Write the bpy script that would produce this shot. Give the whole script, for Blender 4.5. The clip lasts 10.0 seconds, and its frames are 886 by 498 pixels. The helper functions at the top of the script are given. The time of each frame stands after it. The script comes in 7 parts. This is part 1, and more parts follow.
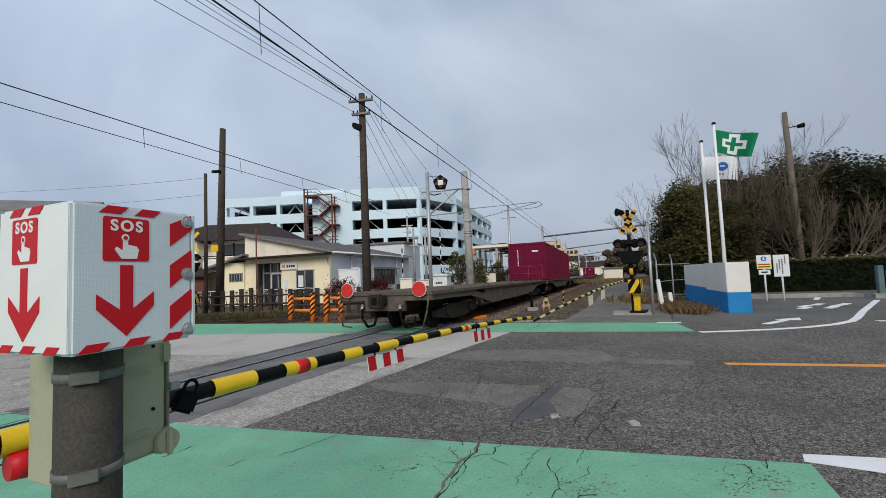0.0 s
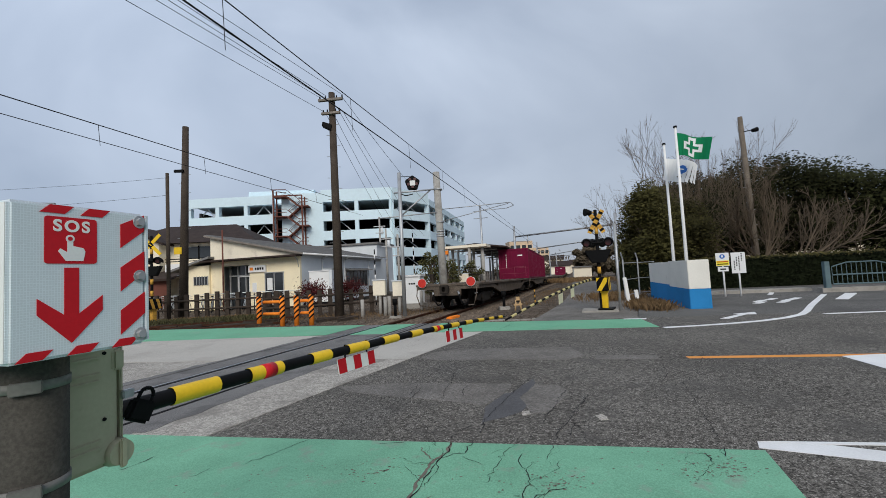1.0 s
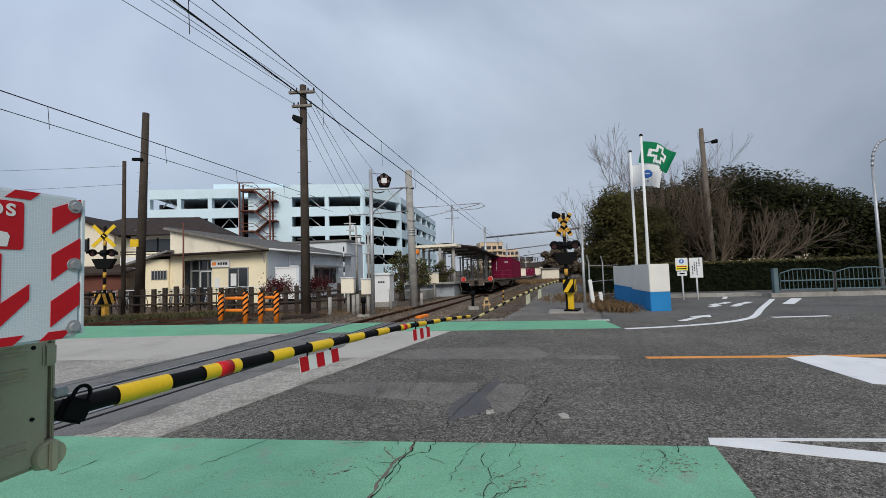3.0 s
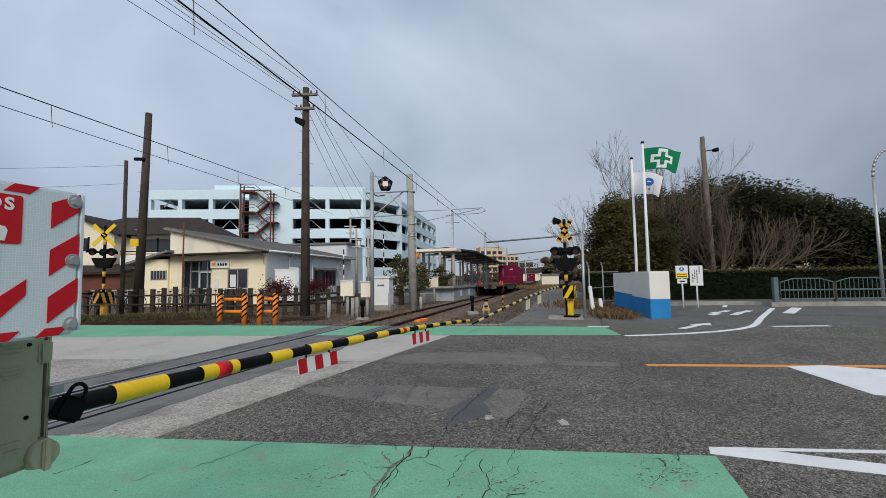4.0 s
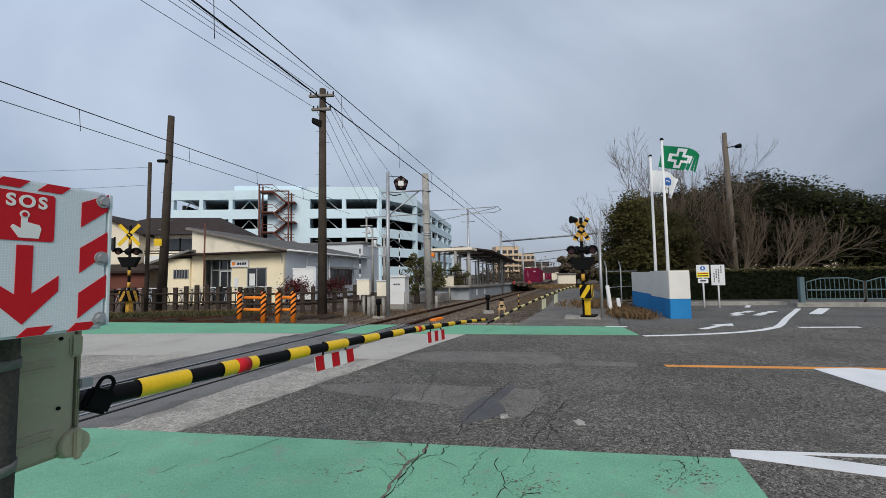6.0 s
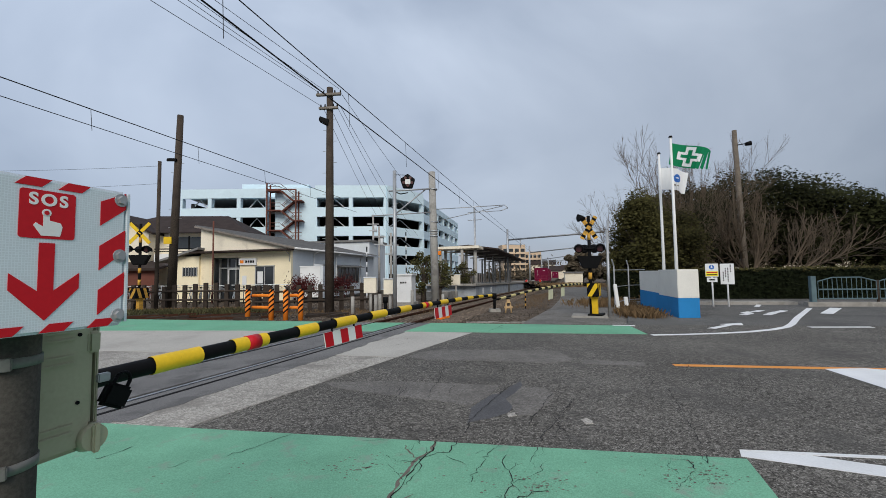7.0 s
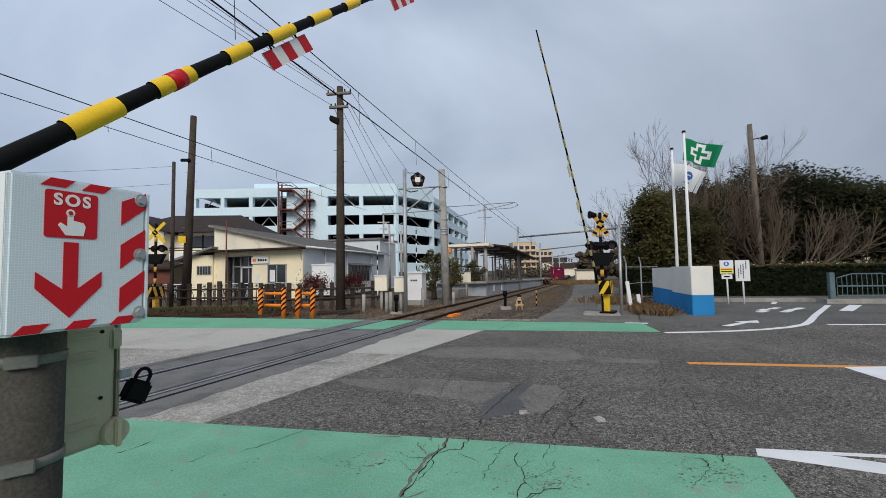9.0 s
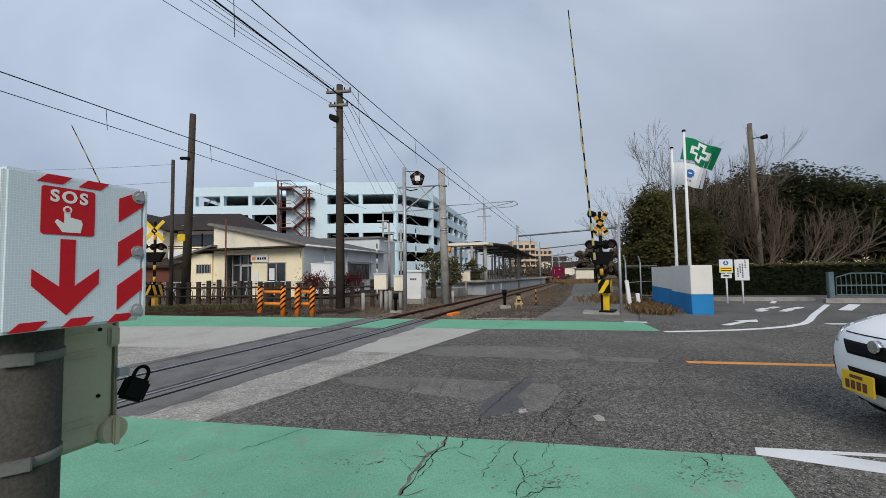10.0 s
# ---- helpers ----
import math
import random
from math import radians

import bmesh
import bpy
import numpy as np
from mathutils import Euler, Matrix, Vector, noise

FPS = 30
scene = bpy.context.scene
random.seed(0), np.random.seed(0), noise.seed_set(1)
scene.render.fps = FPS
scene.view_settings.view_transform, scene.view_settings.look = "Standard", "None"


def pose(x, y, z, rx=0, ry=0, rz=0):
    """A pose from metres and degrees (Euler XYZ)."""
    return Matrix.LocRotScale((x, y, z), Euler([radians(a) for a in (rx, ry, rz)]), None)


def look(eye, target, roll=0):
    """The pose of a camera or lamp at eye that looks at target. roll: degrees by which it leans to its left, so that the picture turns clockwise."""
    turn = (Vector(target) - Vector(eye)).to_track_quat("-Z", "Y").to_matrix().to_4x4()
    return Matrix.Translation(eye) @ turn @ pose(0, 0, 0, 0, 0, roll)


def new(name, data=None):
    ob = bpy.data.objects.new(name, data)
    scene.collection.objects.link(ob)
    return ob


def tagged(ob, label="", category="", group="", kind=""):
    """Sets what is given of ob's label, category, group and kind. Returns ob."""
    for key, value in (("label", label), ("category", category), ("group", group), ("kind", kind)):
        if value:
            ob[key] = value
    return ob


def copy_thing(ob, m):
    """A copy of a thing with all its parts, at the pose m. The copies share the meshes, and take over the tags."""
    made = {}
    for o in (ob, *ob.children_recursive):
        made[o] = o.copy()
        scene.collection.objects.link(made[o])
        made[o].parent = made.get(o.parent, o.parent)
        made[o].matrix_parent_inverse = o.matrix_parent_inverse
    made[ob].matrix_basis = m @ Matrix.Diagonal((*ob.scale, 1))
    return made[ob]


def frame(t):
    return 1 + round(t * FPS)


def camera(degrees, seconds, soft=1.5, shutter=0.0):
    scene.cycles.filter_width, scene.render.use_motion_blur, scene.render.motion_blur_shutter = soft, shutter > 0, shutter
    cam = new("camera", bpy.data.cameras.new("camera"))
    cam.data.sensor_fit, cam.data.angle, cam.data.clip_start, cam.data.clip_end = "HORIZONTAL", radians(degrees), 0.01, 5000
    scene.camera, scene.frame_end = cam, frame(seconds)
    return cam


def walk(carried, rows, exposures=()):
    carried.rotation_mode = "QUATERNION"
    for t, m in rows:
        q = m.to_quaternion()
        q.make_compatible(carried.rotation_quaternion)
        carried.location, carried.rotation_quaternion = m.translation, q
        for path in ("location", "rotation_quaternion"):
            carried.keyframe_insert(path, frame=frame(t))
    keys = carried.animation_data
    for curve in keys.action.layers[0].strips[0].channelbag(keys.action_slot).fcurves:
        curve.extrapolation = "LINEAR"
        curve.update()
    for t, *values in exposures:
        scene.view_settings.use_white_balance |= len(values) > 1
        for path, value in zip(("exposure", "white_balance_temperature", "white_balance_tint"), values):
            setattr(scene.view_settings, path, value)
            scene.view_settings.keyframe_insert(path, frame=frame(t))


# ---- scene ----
cam = camera(93.9, 10.0, soft=0.85)
PATH = [
    (0, (-0.02, -0.016, 1.427), (-0.018, 1.98, 1.547), -2.3),
    (0.5, (-0.009, -0.018, 1.425), (0.094, 1.976, 1.549), -2.6),
    (1, (-0.001, -0.013, 1.422), (0.131, 1.979, 1.539), -3.0),
    (1.5, (0.003, -0.017, 1.424), (0.172, 1.973, 1.535), -3.1),
    (2, (0.015, -0.016, 1.418), (0.224, 1.971, 1.525), -2.9),
    (2.5, (0.027, -0.007, 1.415), (0.278, 1.974, 1.519), -2.5),
    (4, (0.019, 0.02, 1.405), (0.29, 1.997, 1.534), -1.0),
    (4.5, (0.016, 0.01, 1.406), (0.261, 1.99, 1.543), -1.0),
    (5, (0.017, 0.012, 1.404), (0.242, 1.994, 1.541), -1.0),
    (5.5, (0.025, 0.013, 1.401), (0.235, 1.997, 1.533), -1.0),
    (7, (0.008, 0.005, 1.4), (0.174, 1.995, 1.519), -0.8),
    (7.5, (0.004, 0.005, 1.4), (0.151, 1.996, 1.517), -0.9),
    (8, (0.003, 0.0, 1.401), (0.136, 1.992, 1.517), -1.0),
    (8.5, (0.006, -0.001, 1.404), (0.128, 1.992, 1.516), -1.0),
    (9, (0.001, 0.0, 1.399), (0.118, 1.994, 1.508), -1.0),
    (9.5, (0.0, 0.005, 1.397), (0.117, 1.998, 1.502), -1.0),
    (10, (0.001, 0.006, 1.397), (0.12, 2.0, 1.5), -0.9),
]
walk(cam, [(t, look(eye, target, roll)) for t, eye, target, roll in PATH])

# ---- world, sun ----
world = bpy.data.worlds.new("world")
scene.world = world
world.use_nodes = True
wn, wl = world.node_tree.nodes, world.node_tree.links
wn.clear()
w_out = wn.new("ShaderNodeOutputWorld")
w_bg = wn.new("ShaderNodeBackground")
w_sky = wn.new("ShaderNodeTexSky")
w_sky.sky_type, w_sky.sun_disc = "NISHITA", False
w_sky.sun_elevation, w_sky.sun_rotation = radians(35), radians(183)
w_dim = wn.new("ShaderNodeMix")
w_dim.data_type, w_dim.blend_type = "RGBA", "MIX"
w_scale = wn.new("ShaderNodeVectorMath")
w_scale.operation = "SCALE"
w_scale.inputs["Scale"].default_value = 0.10
w_co = wn.new("ShaderNodeTexCoord")
w_map = wn.new("ShaderNodeMapping")
w_map.inputs["Scale"].default_value = (1.0, 1.25, 1.7)
w_map.inputs["Rotation"].default_value = (0.3, 0.25, 0.5)
w_noise = wn.new("ShaderNodeTexNoise")
w_noise.inputs["Scale"].default_value, w_noise.inputs["Detail"].default_value = 1.35, 5
w_noise.inputs["Roughness"].default_value, w_noise.inputs["Distortion"].default_value = 0.48, 0.5
w_ramp = wn.new("ShaderNodeValToRGB")
w_ramp.color_ramp.elements[0].position, w_ramp.color_ramp.elements[1].position = 0.34, 0.68
w_ramp.color_ramp.elements[0].color = (0.355, 0.43, 0.56, 1)
w_ramp.color_ramp.elements[1].color = (0.625, 0.715, 0.86, 1)
w_sep = wn.new("ShaderNodeSeparateXYZ")
w_hor = wn.new("ShaderNodeMapRange")
w_hor.inputs["From Min"].default_value, w_hor.inputs["From Max"].default_value = 0.0, 0.075
w_hor.inputs["To Min"].default_value, w_hor.inputs["To Max"].default_value = 0.55, 0.0
w_haze = wn.new("ShaderNodeMix")
w_haze.data_type = "RGBA"
w_haze.inputs[7].default_value = (0.66, 0.69, 0.78, 1)
wl.new(w_co.outputs["Generated"], w_map.inputs["Vector"])
wl.new(w_map.outputs["Vector"], w_noise.inputs["Vector"])
wl.new(w_noise.outputs["Fac"], w_ramp.inputs["Fac"])
wl.new(w_co.outputs["Generated"], w_sep.inputs["Vector"])
wl.new(w_sep.outputs["Z"], w_hor.inputs["Value"])
wl.new(w_hor.outputs["Result"], w_haze.inputs[0])
wl.new(w_ramp.outputs["Color"], w_haze.inputs[6])
wl.new(w_sky.outputs["Color"], w_scale.inputs[0])
w_dim.inputs[0].default_value = 0.9
wl.new(w_scale.outputs["Vector"], w_dim.inputs[6])
wl.new(w_haze.outputs[2], w_dim.inputs[7])
wl.new(w_dim.outputs[2], w_bg.inputs["Color"])
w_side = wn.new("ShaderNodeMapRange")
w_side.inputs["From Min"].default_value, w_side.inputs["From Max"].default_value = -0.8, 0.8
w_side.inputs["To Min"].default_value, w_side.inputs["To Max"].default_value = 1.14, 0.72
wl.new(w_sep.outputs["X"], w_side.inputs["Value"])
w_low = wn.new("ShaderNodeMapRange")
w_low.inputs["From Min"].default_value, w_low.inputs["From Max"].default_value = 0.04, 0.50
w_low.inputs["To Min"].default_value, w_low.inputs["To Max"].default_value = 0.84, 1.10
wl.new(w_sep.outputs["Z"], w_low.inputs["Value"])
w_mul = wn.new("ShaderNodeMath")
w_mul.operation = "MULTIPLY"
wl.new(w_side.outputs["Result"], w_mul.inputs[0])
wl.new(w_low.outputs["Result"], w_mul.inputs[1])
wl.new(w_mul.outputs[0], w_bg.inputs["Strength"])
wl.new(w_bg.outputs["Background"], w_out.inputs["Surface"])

sun_data = bpy.data.lights.new("sun", "SUN")
sun_data.energy, sun_data.angle, sun_data.color = 2.1, radians(30), (1.0, 0.94, 0.84)
sun = new("sun", sun_data)
sun.matrix_world = look((0, 0, 50), (0.04 * 50, 0.82 * 50, 50 - 0.57 * 50))
scene.view_settings.exposure = 0.0

# ---- materials ----


def mat(name, col, rough=0.7, metal=0.0, var=0.25, scale=3.0, fine=40.0, bump=0.15, stain=None, amount=0.5, spread=0.5, trans=0.0, rand=0.0, emit=0.0, grain=0.0, speck=None, cells=()):
    """A surface of one base colour with two scales of variation, relief and, if given, stains."""
    m = bpy.data.materials.new(name)
    m.use_nodes = True
    n, l = m.node_tree.nodes, m.node_tree.links
    b = n["Principled BSDF"]
    b.inputs["Roughness"].default_value, b.inputs["Metallic"].default_value = rough, metal
    b.inputs["Specular IOR Level"].default_value = 0.5 if rough < 0.4 else (0.25 if rough < 0.6 else 0.08)
    co = n.new("ShaderNodeTexCoord")
    big, small = n.new("ShaderNodeTexNoise"), n.new("ShaderNodeTexNoise")
    big.inputs["Scale"].default_value, big.inputs["Detail"].default_value = scale, 4
    small.inputs["Scale"].default_value, small.inputs["Detail"].default_value = fine, 3
    for t in (big, small):
        l.new(co.outputs["Object"], t.inputs["Vector"])
    mul = n.new("ShaderNodeMath")
    mul.operation = "MULTIPLY_ADD"
    mul.inputs[1].default_value, mul.inputs[2].default_value = 0.6, 0.0
    l.new(big.outputs["Fac"], mul.inputs[0])
    add = n.new("ShaderNodeMath")
    add.operation = "MULTIPLY_ADD"
    add.inputs[1].default_value = 0.4
    l.new(small.outputs["Fac"], add.inputs[0])
    l.new(mul.outputs[0], add.inputs[2])
    rng = n.new("ShaderNodeMapRange")
    rng.inputs["From Min"].default_value, rng.inputs["From Max"].default_value = 0.3, 0.7
    rng.inputs["To Min"].default_value, rng.inputs["To Max"].default_value = 1 - var, 1 + var
    l.new(add.outputs[0], rng.inputs["Value"])
    sc = n.new("ShaderNodeVectorMath")
    sc.operation = "SCALE"
    sc.inputs[0].default_value = col
    l.new(rng.outputs["Result"], sc.inputs["Scale"])
    last = sc.outputs["Vector"]
    if rand:
        ob = n.new("ShaderNodeObjectInfo")
        isl = n.new("ShaderNodeNewGeometry")
        r2 = n.new("ShaderNodeMath")
        r2.operation = "ADD"
        l.new(ob.outputs["Random"], r2.inputs[0])
        l.new(isl.outputs["Random Per Island"], r2.inputs[1])
        r3 = n.new("ShaderNodeMapRange")
        r3.inputs["From Max"].default_value = 2.0
        r3.inputs["To Min"].default_value, r3.inputs["To Max"].default_value = 1 - rand, 1 + rand
        l.new(r2.outputs[0], r3.inputs["Value"])
        s3 = n.new("ShaderNodeVectorMath")
        s3.operation = "SCALE"
        l.new(last, s3.inputs[0])
        l.new(r3.outputs["Result"], s3.inputs["Scale"])
        last = s3.outputs["Vector"]
    if grain:
        gn = n.new("ShaderNodeTexNoise")
        gn.inputs["Scale"].default_value, gn.inputs["Detail"].default_value, gn.inputs["Roughness"].default_value = fine, 4, 0.75
        l.new(co.outputs["Object"], gn.inputs["Vector"])
        gr = n.new("ShaderNodeMapRange")
        gr.inputs["From Min"].default_value, gr.inputs["From Max"].default_value = 0.38, 0.62
        gr.inputs["To Min"].default_value, gr.inputs["To Max"].default_value = 1 - grain, 1 + grain
        l.new(gn.outputs["Fac"], gr.inputs["Value"])
        gs = n.new("ShaderNodeVectorMath")
        gs.operation = "SCALE"
        l.new(last, gs.inputs[0])
        l.new(gr.outputs["Result"], gs.inputs["Scale"])
        last = gs.outputs["Vector"]
    if cells:
        for size, amt in cells:
            vc = n.new("ShaderNodeTexVoronoi")
            vc.inputs["Scale"].default_value = size
            l.new(co.outputs["Object"], vc.inputs["Vector"])
            vh = n.new("ShaderNodeSeparateColor")
            l.new(vc.outputs["Color"], vh.inputs[0])
            vr = n.new("ShaderNodeMapRange")
            vr.inputs["To Min"].default_value, vr.inputs["To Max"].default_value = 1 - amt, 1 + amt
            l.new(vh.outputs[0], vr.inputs["Value"])
            vs_ = n.new("ShaderNodeVectorMath")
            vs_.operation = "SCALE"
            l.new(last, vs_.inputs[0])
            l.new(vr.outputs["Result"], vs_.inputs["Scale"])
            last = vs_.outputs["Vector"]
    if speck:
        vo = n.new("ShaderNodeTexVoronoi")
        vo.inputs["Scale"].default_value = speck[1]
        l.new(co.outputs["Object"], vo.inputs["Vector"])
        near = n.new("ShaderNodeMath")
        near.operation, near.inputs[1].default_value = "LESS_THAN", 0.30
        l.new(vo.outputs["Distance"], near.inputs[0])
        hue = n.new("ShaderNodeSeparateColor")
        l.new(vo.outputs["Color"], hue.inputs[0])
        pick = n.new("ShaderNodeMath")
        pick.operation, pick.inputs[1].default_value = "GREATER_THAN", speck[2]
        l.new(hue.outputs[0], pick.inputs[0])
        both = n.new("ShaderNodeMath")
        both.operation = "MULTIPLY"
        l.new(near.outputs[0], both.inputs[0])
        l.new(pick.outputs[0], both.inputs[1])
        sm = n.new("ShaderNodeMix")
        sm.data_type = "RGBA"
        sm.inputs[7].default_value = (*speck[0], 1)
        l.new(both.outputs[0], sm.inputs[0])
        l.new(last, sm.inputs[6])
        last = sm.outputs[2]
    if stain:
        sn = n.new("ShaderNodeTexNoise")
        sn.inputs["Scale"].default_value, sn.inputs["Detail"].default_value, sn.inputs["Roughness"].default_value = scale * 1.7, 8, 0.65
        l.new(co.outputs["Object"], sn.inputs["Vector"])
        sr = n.new("ShaderNodeMapRange")
        sr.inputs["From Min"].default_value, sr.inputs["From Max"].default_value = spread, spread + 0.12
        sr.inputs["To Max"].default_value = amount
        l.new(sn.outputs["Fac"], sr.inputs["Value"])
        mx = n.new("ShaderNodeMix")
        mx.data_type = "RGBA"
        mx.inputs[7].default_value = (*stain, 1)
        l.new(sr.outputs["Result"], mx.inputs[0])
        l.new(last, mx.inputs[6])
        last = mx.outputs[2]
    l.new(last, b.inputs["Base Color"])
    if bump:
        bp = n.new("ShaderNodeBump")
        bp.inputs["Strength"].default_value, bp.inputs["Distance"].default_value = bump, 0.01
        l.new(small.outputs["Fac"], bp.inputs["Height"])
        l.new(bp.outputs["Normal"], b.inputs["Normal"])
    if trans:
        b.inputs["Transmission Weight"].default_value = trans
    if emit:
        b.inputs["Emission Color"].default_value = (*col, 1)
        b.inputs["Emission Strength"].default_value = emit
    return m


ASPHALT = mat("asphalt", (0.124, 0.115, 0.103), 0.92, var=0.3, scale=0.6, fine=105, bump=0.14, stain=(0.082, 0.078, 0.073), amount=0.55, spread=0.52, grain=0.5, speck=((0.36, 0.34, 0.31), 48, 0.80), cells=((40, 0.45), (95, 0.55)))
PATCH = mat("asphalt_patch", (0.168, 0.156, 0.143), 0.92, var=0.22, scale=1.6, fine=120, bump=0.25, stain=(0.115, 0.108, 0.10), amount=0.6, spread=0.53, grain=0.3, cells=((60, 0.28),))
PATCH_DARK = mat("tar_patch", (0.105, 0.104, 0.108), 0.85, var=0.2, scale=1.5, fine=80, bump=0.3, grain=0.25)
TAR = mat("crack", (0.025, 0.025, 0.027), 0.9, var=0.3)
DIRT_CRACK = mat("crack_dirt", (0.16, 0.14, 0.12), 0.95, var=0.4, scale=4)
PATH_GREY = mat("path_asphalt", (0.175, 0.163, 0.148), 0.92, var=0.3, scale=0.7, fine=50, bump=0.3, stain=(0.11, 0.10, 0.09), amount=0.6, spread=0.5, grain=0.4)
LOT = mat("lot_asphalt", (0.130, 0.125, 0.118), 0.92, var=0.25, scale=0.4, fine=45, bump=0.3, stain=(0.085, 0.083, 0.08), amount=0.6, spread=0.5, grain=0.5)
CONC = mat("concrete_slab", (0.36, 0.335, 0.30), 0.92, var=0.2, scale=1.0, fine=60, bump=0.4, stain=(0.20, 0.185, 0.165), amount=0.7, spread=0.5, grain=0.3, cells=((38, 0.22),))
CONC_SMOOTH = mat("concrete_pale", (0.44, 0.415, 0.375), 0.92, var=0.12, scale=0.6, fine=60, bump=0.2, stain=(0.34, 0.31, 0.28), amount=0.5, spread=0.52, grain=0.12)
TRACKBED = mat("rail_strip_asphalt", (0.172, 0.166, 0.162), 0.85, var=0.25, scale=1.0, fine=80, bump=0.3, stain=(0.105, 0.102, 0.10), amount=0.7, spread=0.5, grain=0.3)
GREEN = mat("green_paint", (0.165, 0.40, 0.26), 0.88, var=0.15, scale=0.9, fine=50, bump=0.3, stain=(0.25, 0.36, 0.28), amount=0.55, spread=0.55, grain=0.07)
GREEN_WORN = mat("green_paint_worn", (0.175, 0.395, 0.265), 0.85, var=0.16, scale=2.2, fine=90, bump=0.3, stain=(0.24, 0.31, 0.25), amount=0.75, spread=0.56, grain=0.10)
LINE = mat("white_line", (0.72, 0.72, 0.72), 0.8, var=0.12, scale=2, fine=80, bump=0.2, stain=(0.35, 0.35, 0.35), amount=0.6, spread=0.6)
ORANGE_LINE = mat("orange_line", (0.70, 0.30, 0.08), 0.8, var=0.15, scale=2, fine=80, stain=(0.3, 0.2, 0.13), amount=0.5, spread=0.6)
RAIL_TOP = mat("rail_polished", (0.42, 0.42, 0.44), 0.35, 1.0, var=0.25, scale=5)
RAIL_RUST = mat("rail_rust", (0.060, 0.027, 0.017), 0.9, 0.0, var=0.4, scale=8)
GROOVE = mat("groove", (0.015, 0.015, 0.016), 0.9, var=0.2)
DIRT = mat("dirt_ground", (0.120, 0.094, 0.072), 0.95, var=0.45, scale=0.9, fine=26, bump=0.9, stain=(0.055, 0.043, 0.032), amount=0.8, spread=0.48, grain=0.6, speck=((0.30, 0.27, 0.235), 14, 0.72))
BALLAST = mat("ballast_stone", (0.130, 0.103, 0.082), 0.95, var=0.4, scale=2, fine=20, bump=0.6, rand=0.95)
SLEEPER = mat("sleeper", (0.23, 0.20, 0.175), 0.9, var=0.35, scale=3)
TIE = mat("tarred_sleeper", (0.115, 0.090, 0.070), 0.9, var=0.4, scale=3)
POLE_WOOD = mat("pole_brown", (0.066, 0.052, 0.042), 0.9, var=0.3, scale=2.5, fine=30, bump=0.3, grain=0.2)
POLE_GREY = mat("pole_weathered", (0.15, 0.125, 0.10), 0.9, var=0.25, scale=2.5, fine=30, bump=0.3, grain=0.2)
POLE_CONC = mat("pole_concrete", (0.36, 0.345, 0.32), 0.85, var=0.2, scale=2, fine=50, bump=0.2, stain=(0.2, 0.19, 0.175), amount=0.6, spread=0.5)
GALV = mat("galvanised_steel", (0.42, 0.43, 0.44), 0.5, 0.6, var=0.2, scale=6, fine=40, bump=0.1)
POST_STEEL = mat("weathered_pipe", (0.062, 0.057, 0.050), 0.7, 0.0, var=0.25, scale=7, fine=120, bump=0.12, stain=(0.12, 0.112, 0.10), amount=0.4, spread=0.57, grain=0.12)
WIRE = mat("wire", (0.02, 0.02, 0.022), 0.6, var=0.1, bump=0)
WHITE = mat("white_paint", (0.78, 0.78, 0.77), 0.6, var=0.06, scale=2, fine=30, bump=0.05, stain=(0.55, 0.54, 0.5), amount=0.3, spread=0.6)
CREAM_WHITE = mat("block_white", (0.74, 0.72, 0.66), 0.9, var=0.08, scale=1.5, fine=40, bump=0.15, stain=(0.5, 0.48, 0.43), amount=0.4, spread=0.6)
BLUE = mat("block_blue", (0.03, 0.22, 0.50), 0.7, var=0.12, scale=1.5, fine=40, bump=0.15)
RED = mat("red_reflective", (0.53, 0.010, 0.018), 0.45, var=0.12, scale=4, fine=90, bump=0.05)
DISC_RED = mat("faded_red_disc", (0.56, 0.045, 0.035), 0.6, var=0.15, scale=9, fine=60, bump=0.05)
SILVER = mat("reflective_sheet", (0.65, 0.715, 0.75), 0.4, 0.1, var=0.06, scale=4, fine=300, bump=0.03)
_n, _l = SILVER.node_tree.nodes, SILVER.node_tree.links
_v = _n.new("ShaderNodeTexVoronoi")
_v.feature, _v.inputs["Scale"].default_value, _v.inputs["Randomness"].default_value = "DISTANCE_TO_EDGE", 190.0, 0.12
_c = _n.new("ShaderNodeTexCoord")
_l.new(_c.outputs["Object"], _v.inputs["Vector"])
_r = _n.new("ShaderNodeMapRange")
_r.inputs["From Max"].default_value, _r.inputs["To Min"].default_value, _r.inputs["To Max"].default_value = 0.16, 1.13, 0.95
_l.new(_v.outputs["Distance"], _r.inputs["Value"])
_s = _n.new("ShaderNodeVectorMath")
_s.operation = "SCALE"
_b = _n["Principled BSDF"]
_l.new(_b.inputs["Base Color"].links[0].from_socket, _s.inputs[0])
_l.new(_r.outputs["Result"], _s.inputs["Scale"])
_l.new(_s.outputs["Vector"], _b.inputs["Base Color"])
SHEET_WHITE = mat("sheet_white", (0.80, 0.80, 0.78), 0.35, var=0.05, scale=5, fine=200, bump=0.08)
OLIVE = mat("olive_enamel", (0.40, 0.38, 0.265), 0.5, var=0.08, scale=6, fine=80, bump=0.06, stain=(0.22, 0.20, 0.14), amount=0.4, spread=0.58)
BLACK = mat("black_rubber", (0.006, 0.006, 0.0065), 0.62, var=0.25, scale=8)
YELLOW = mat("yellow_paint", (0.78, 0.50, 0.02), 0.45, var=0.12, scale=6, fine=60, bump=0.05, stain=(0.4, 0.27, 0.05), amount=0.4, spread=0.62)
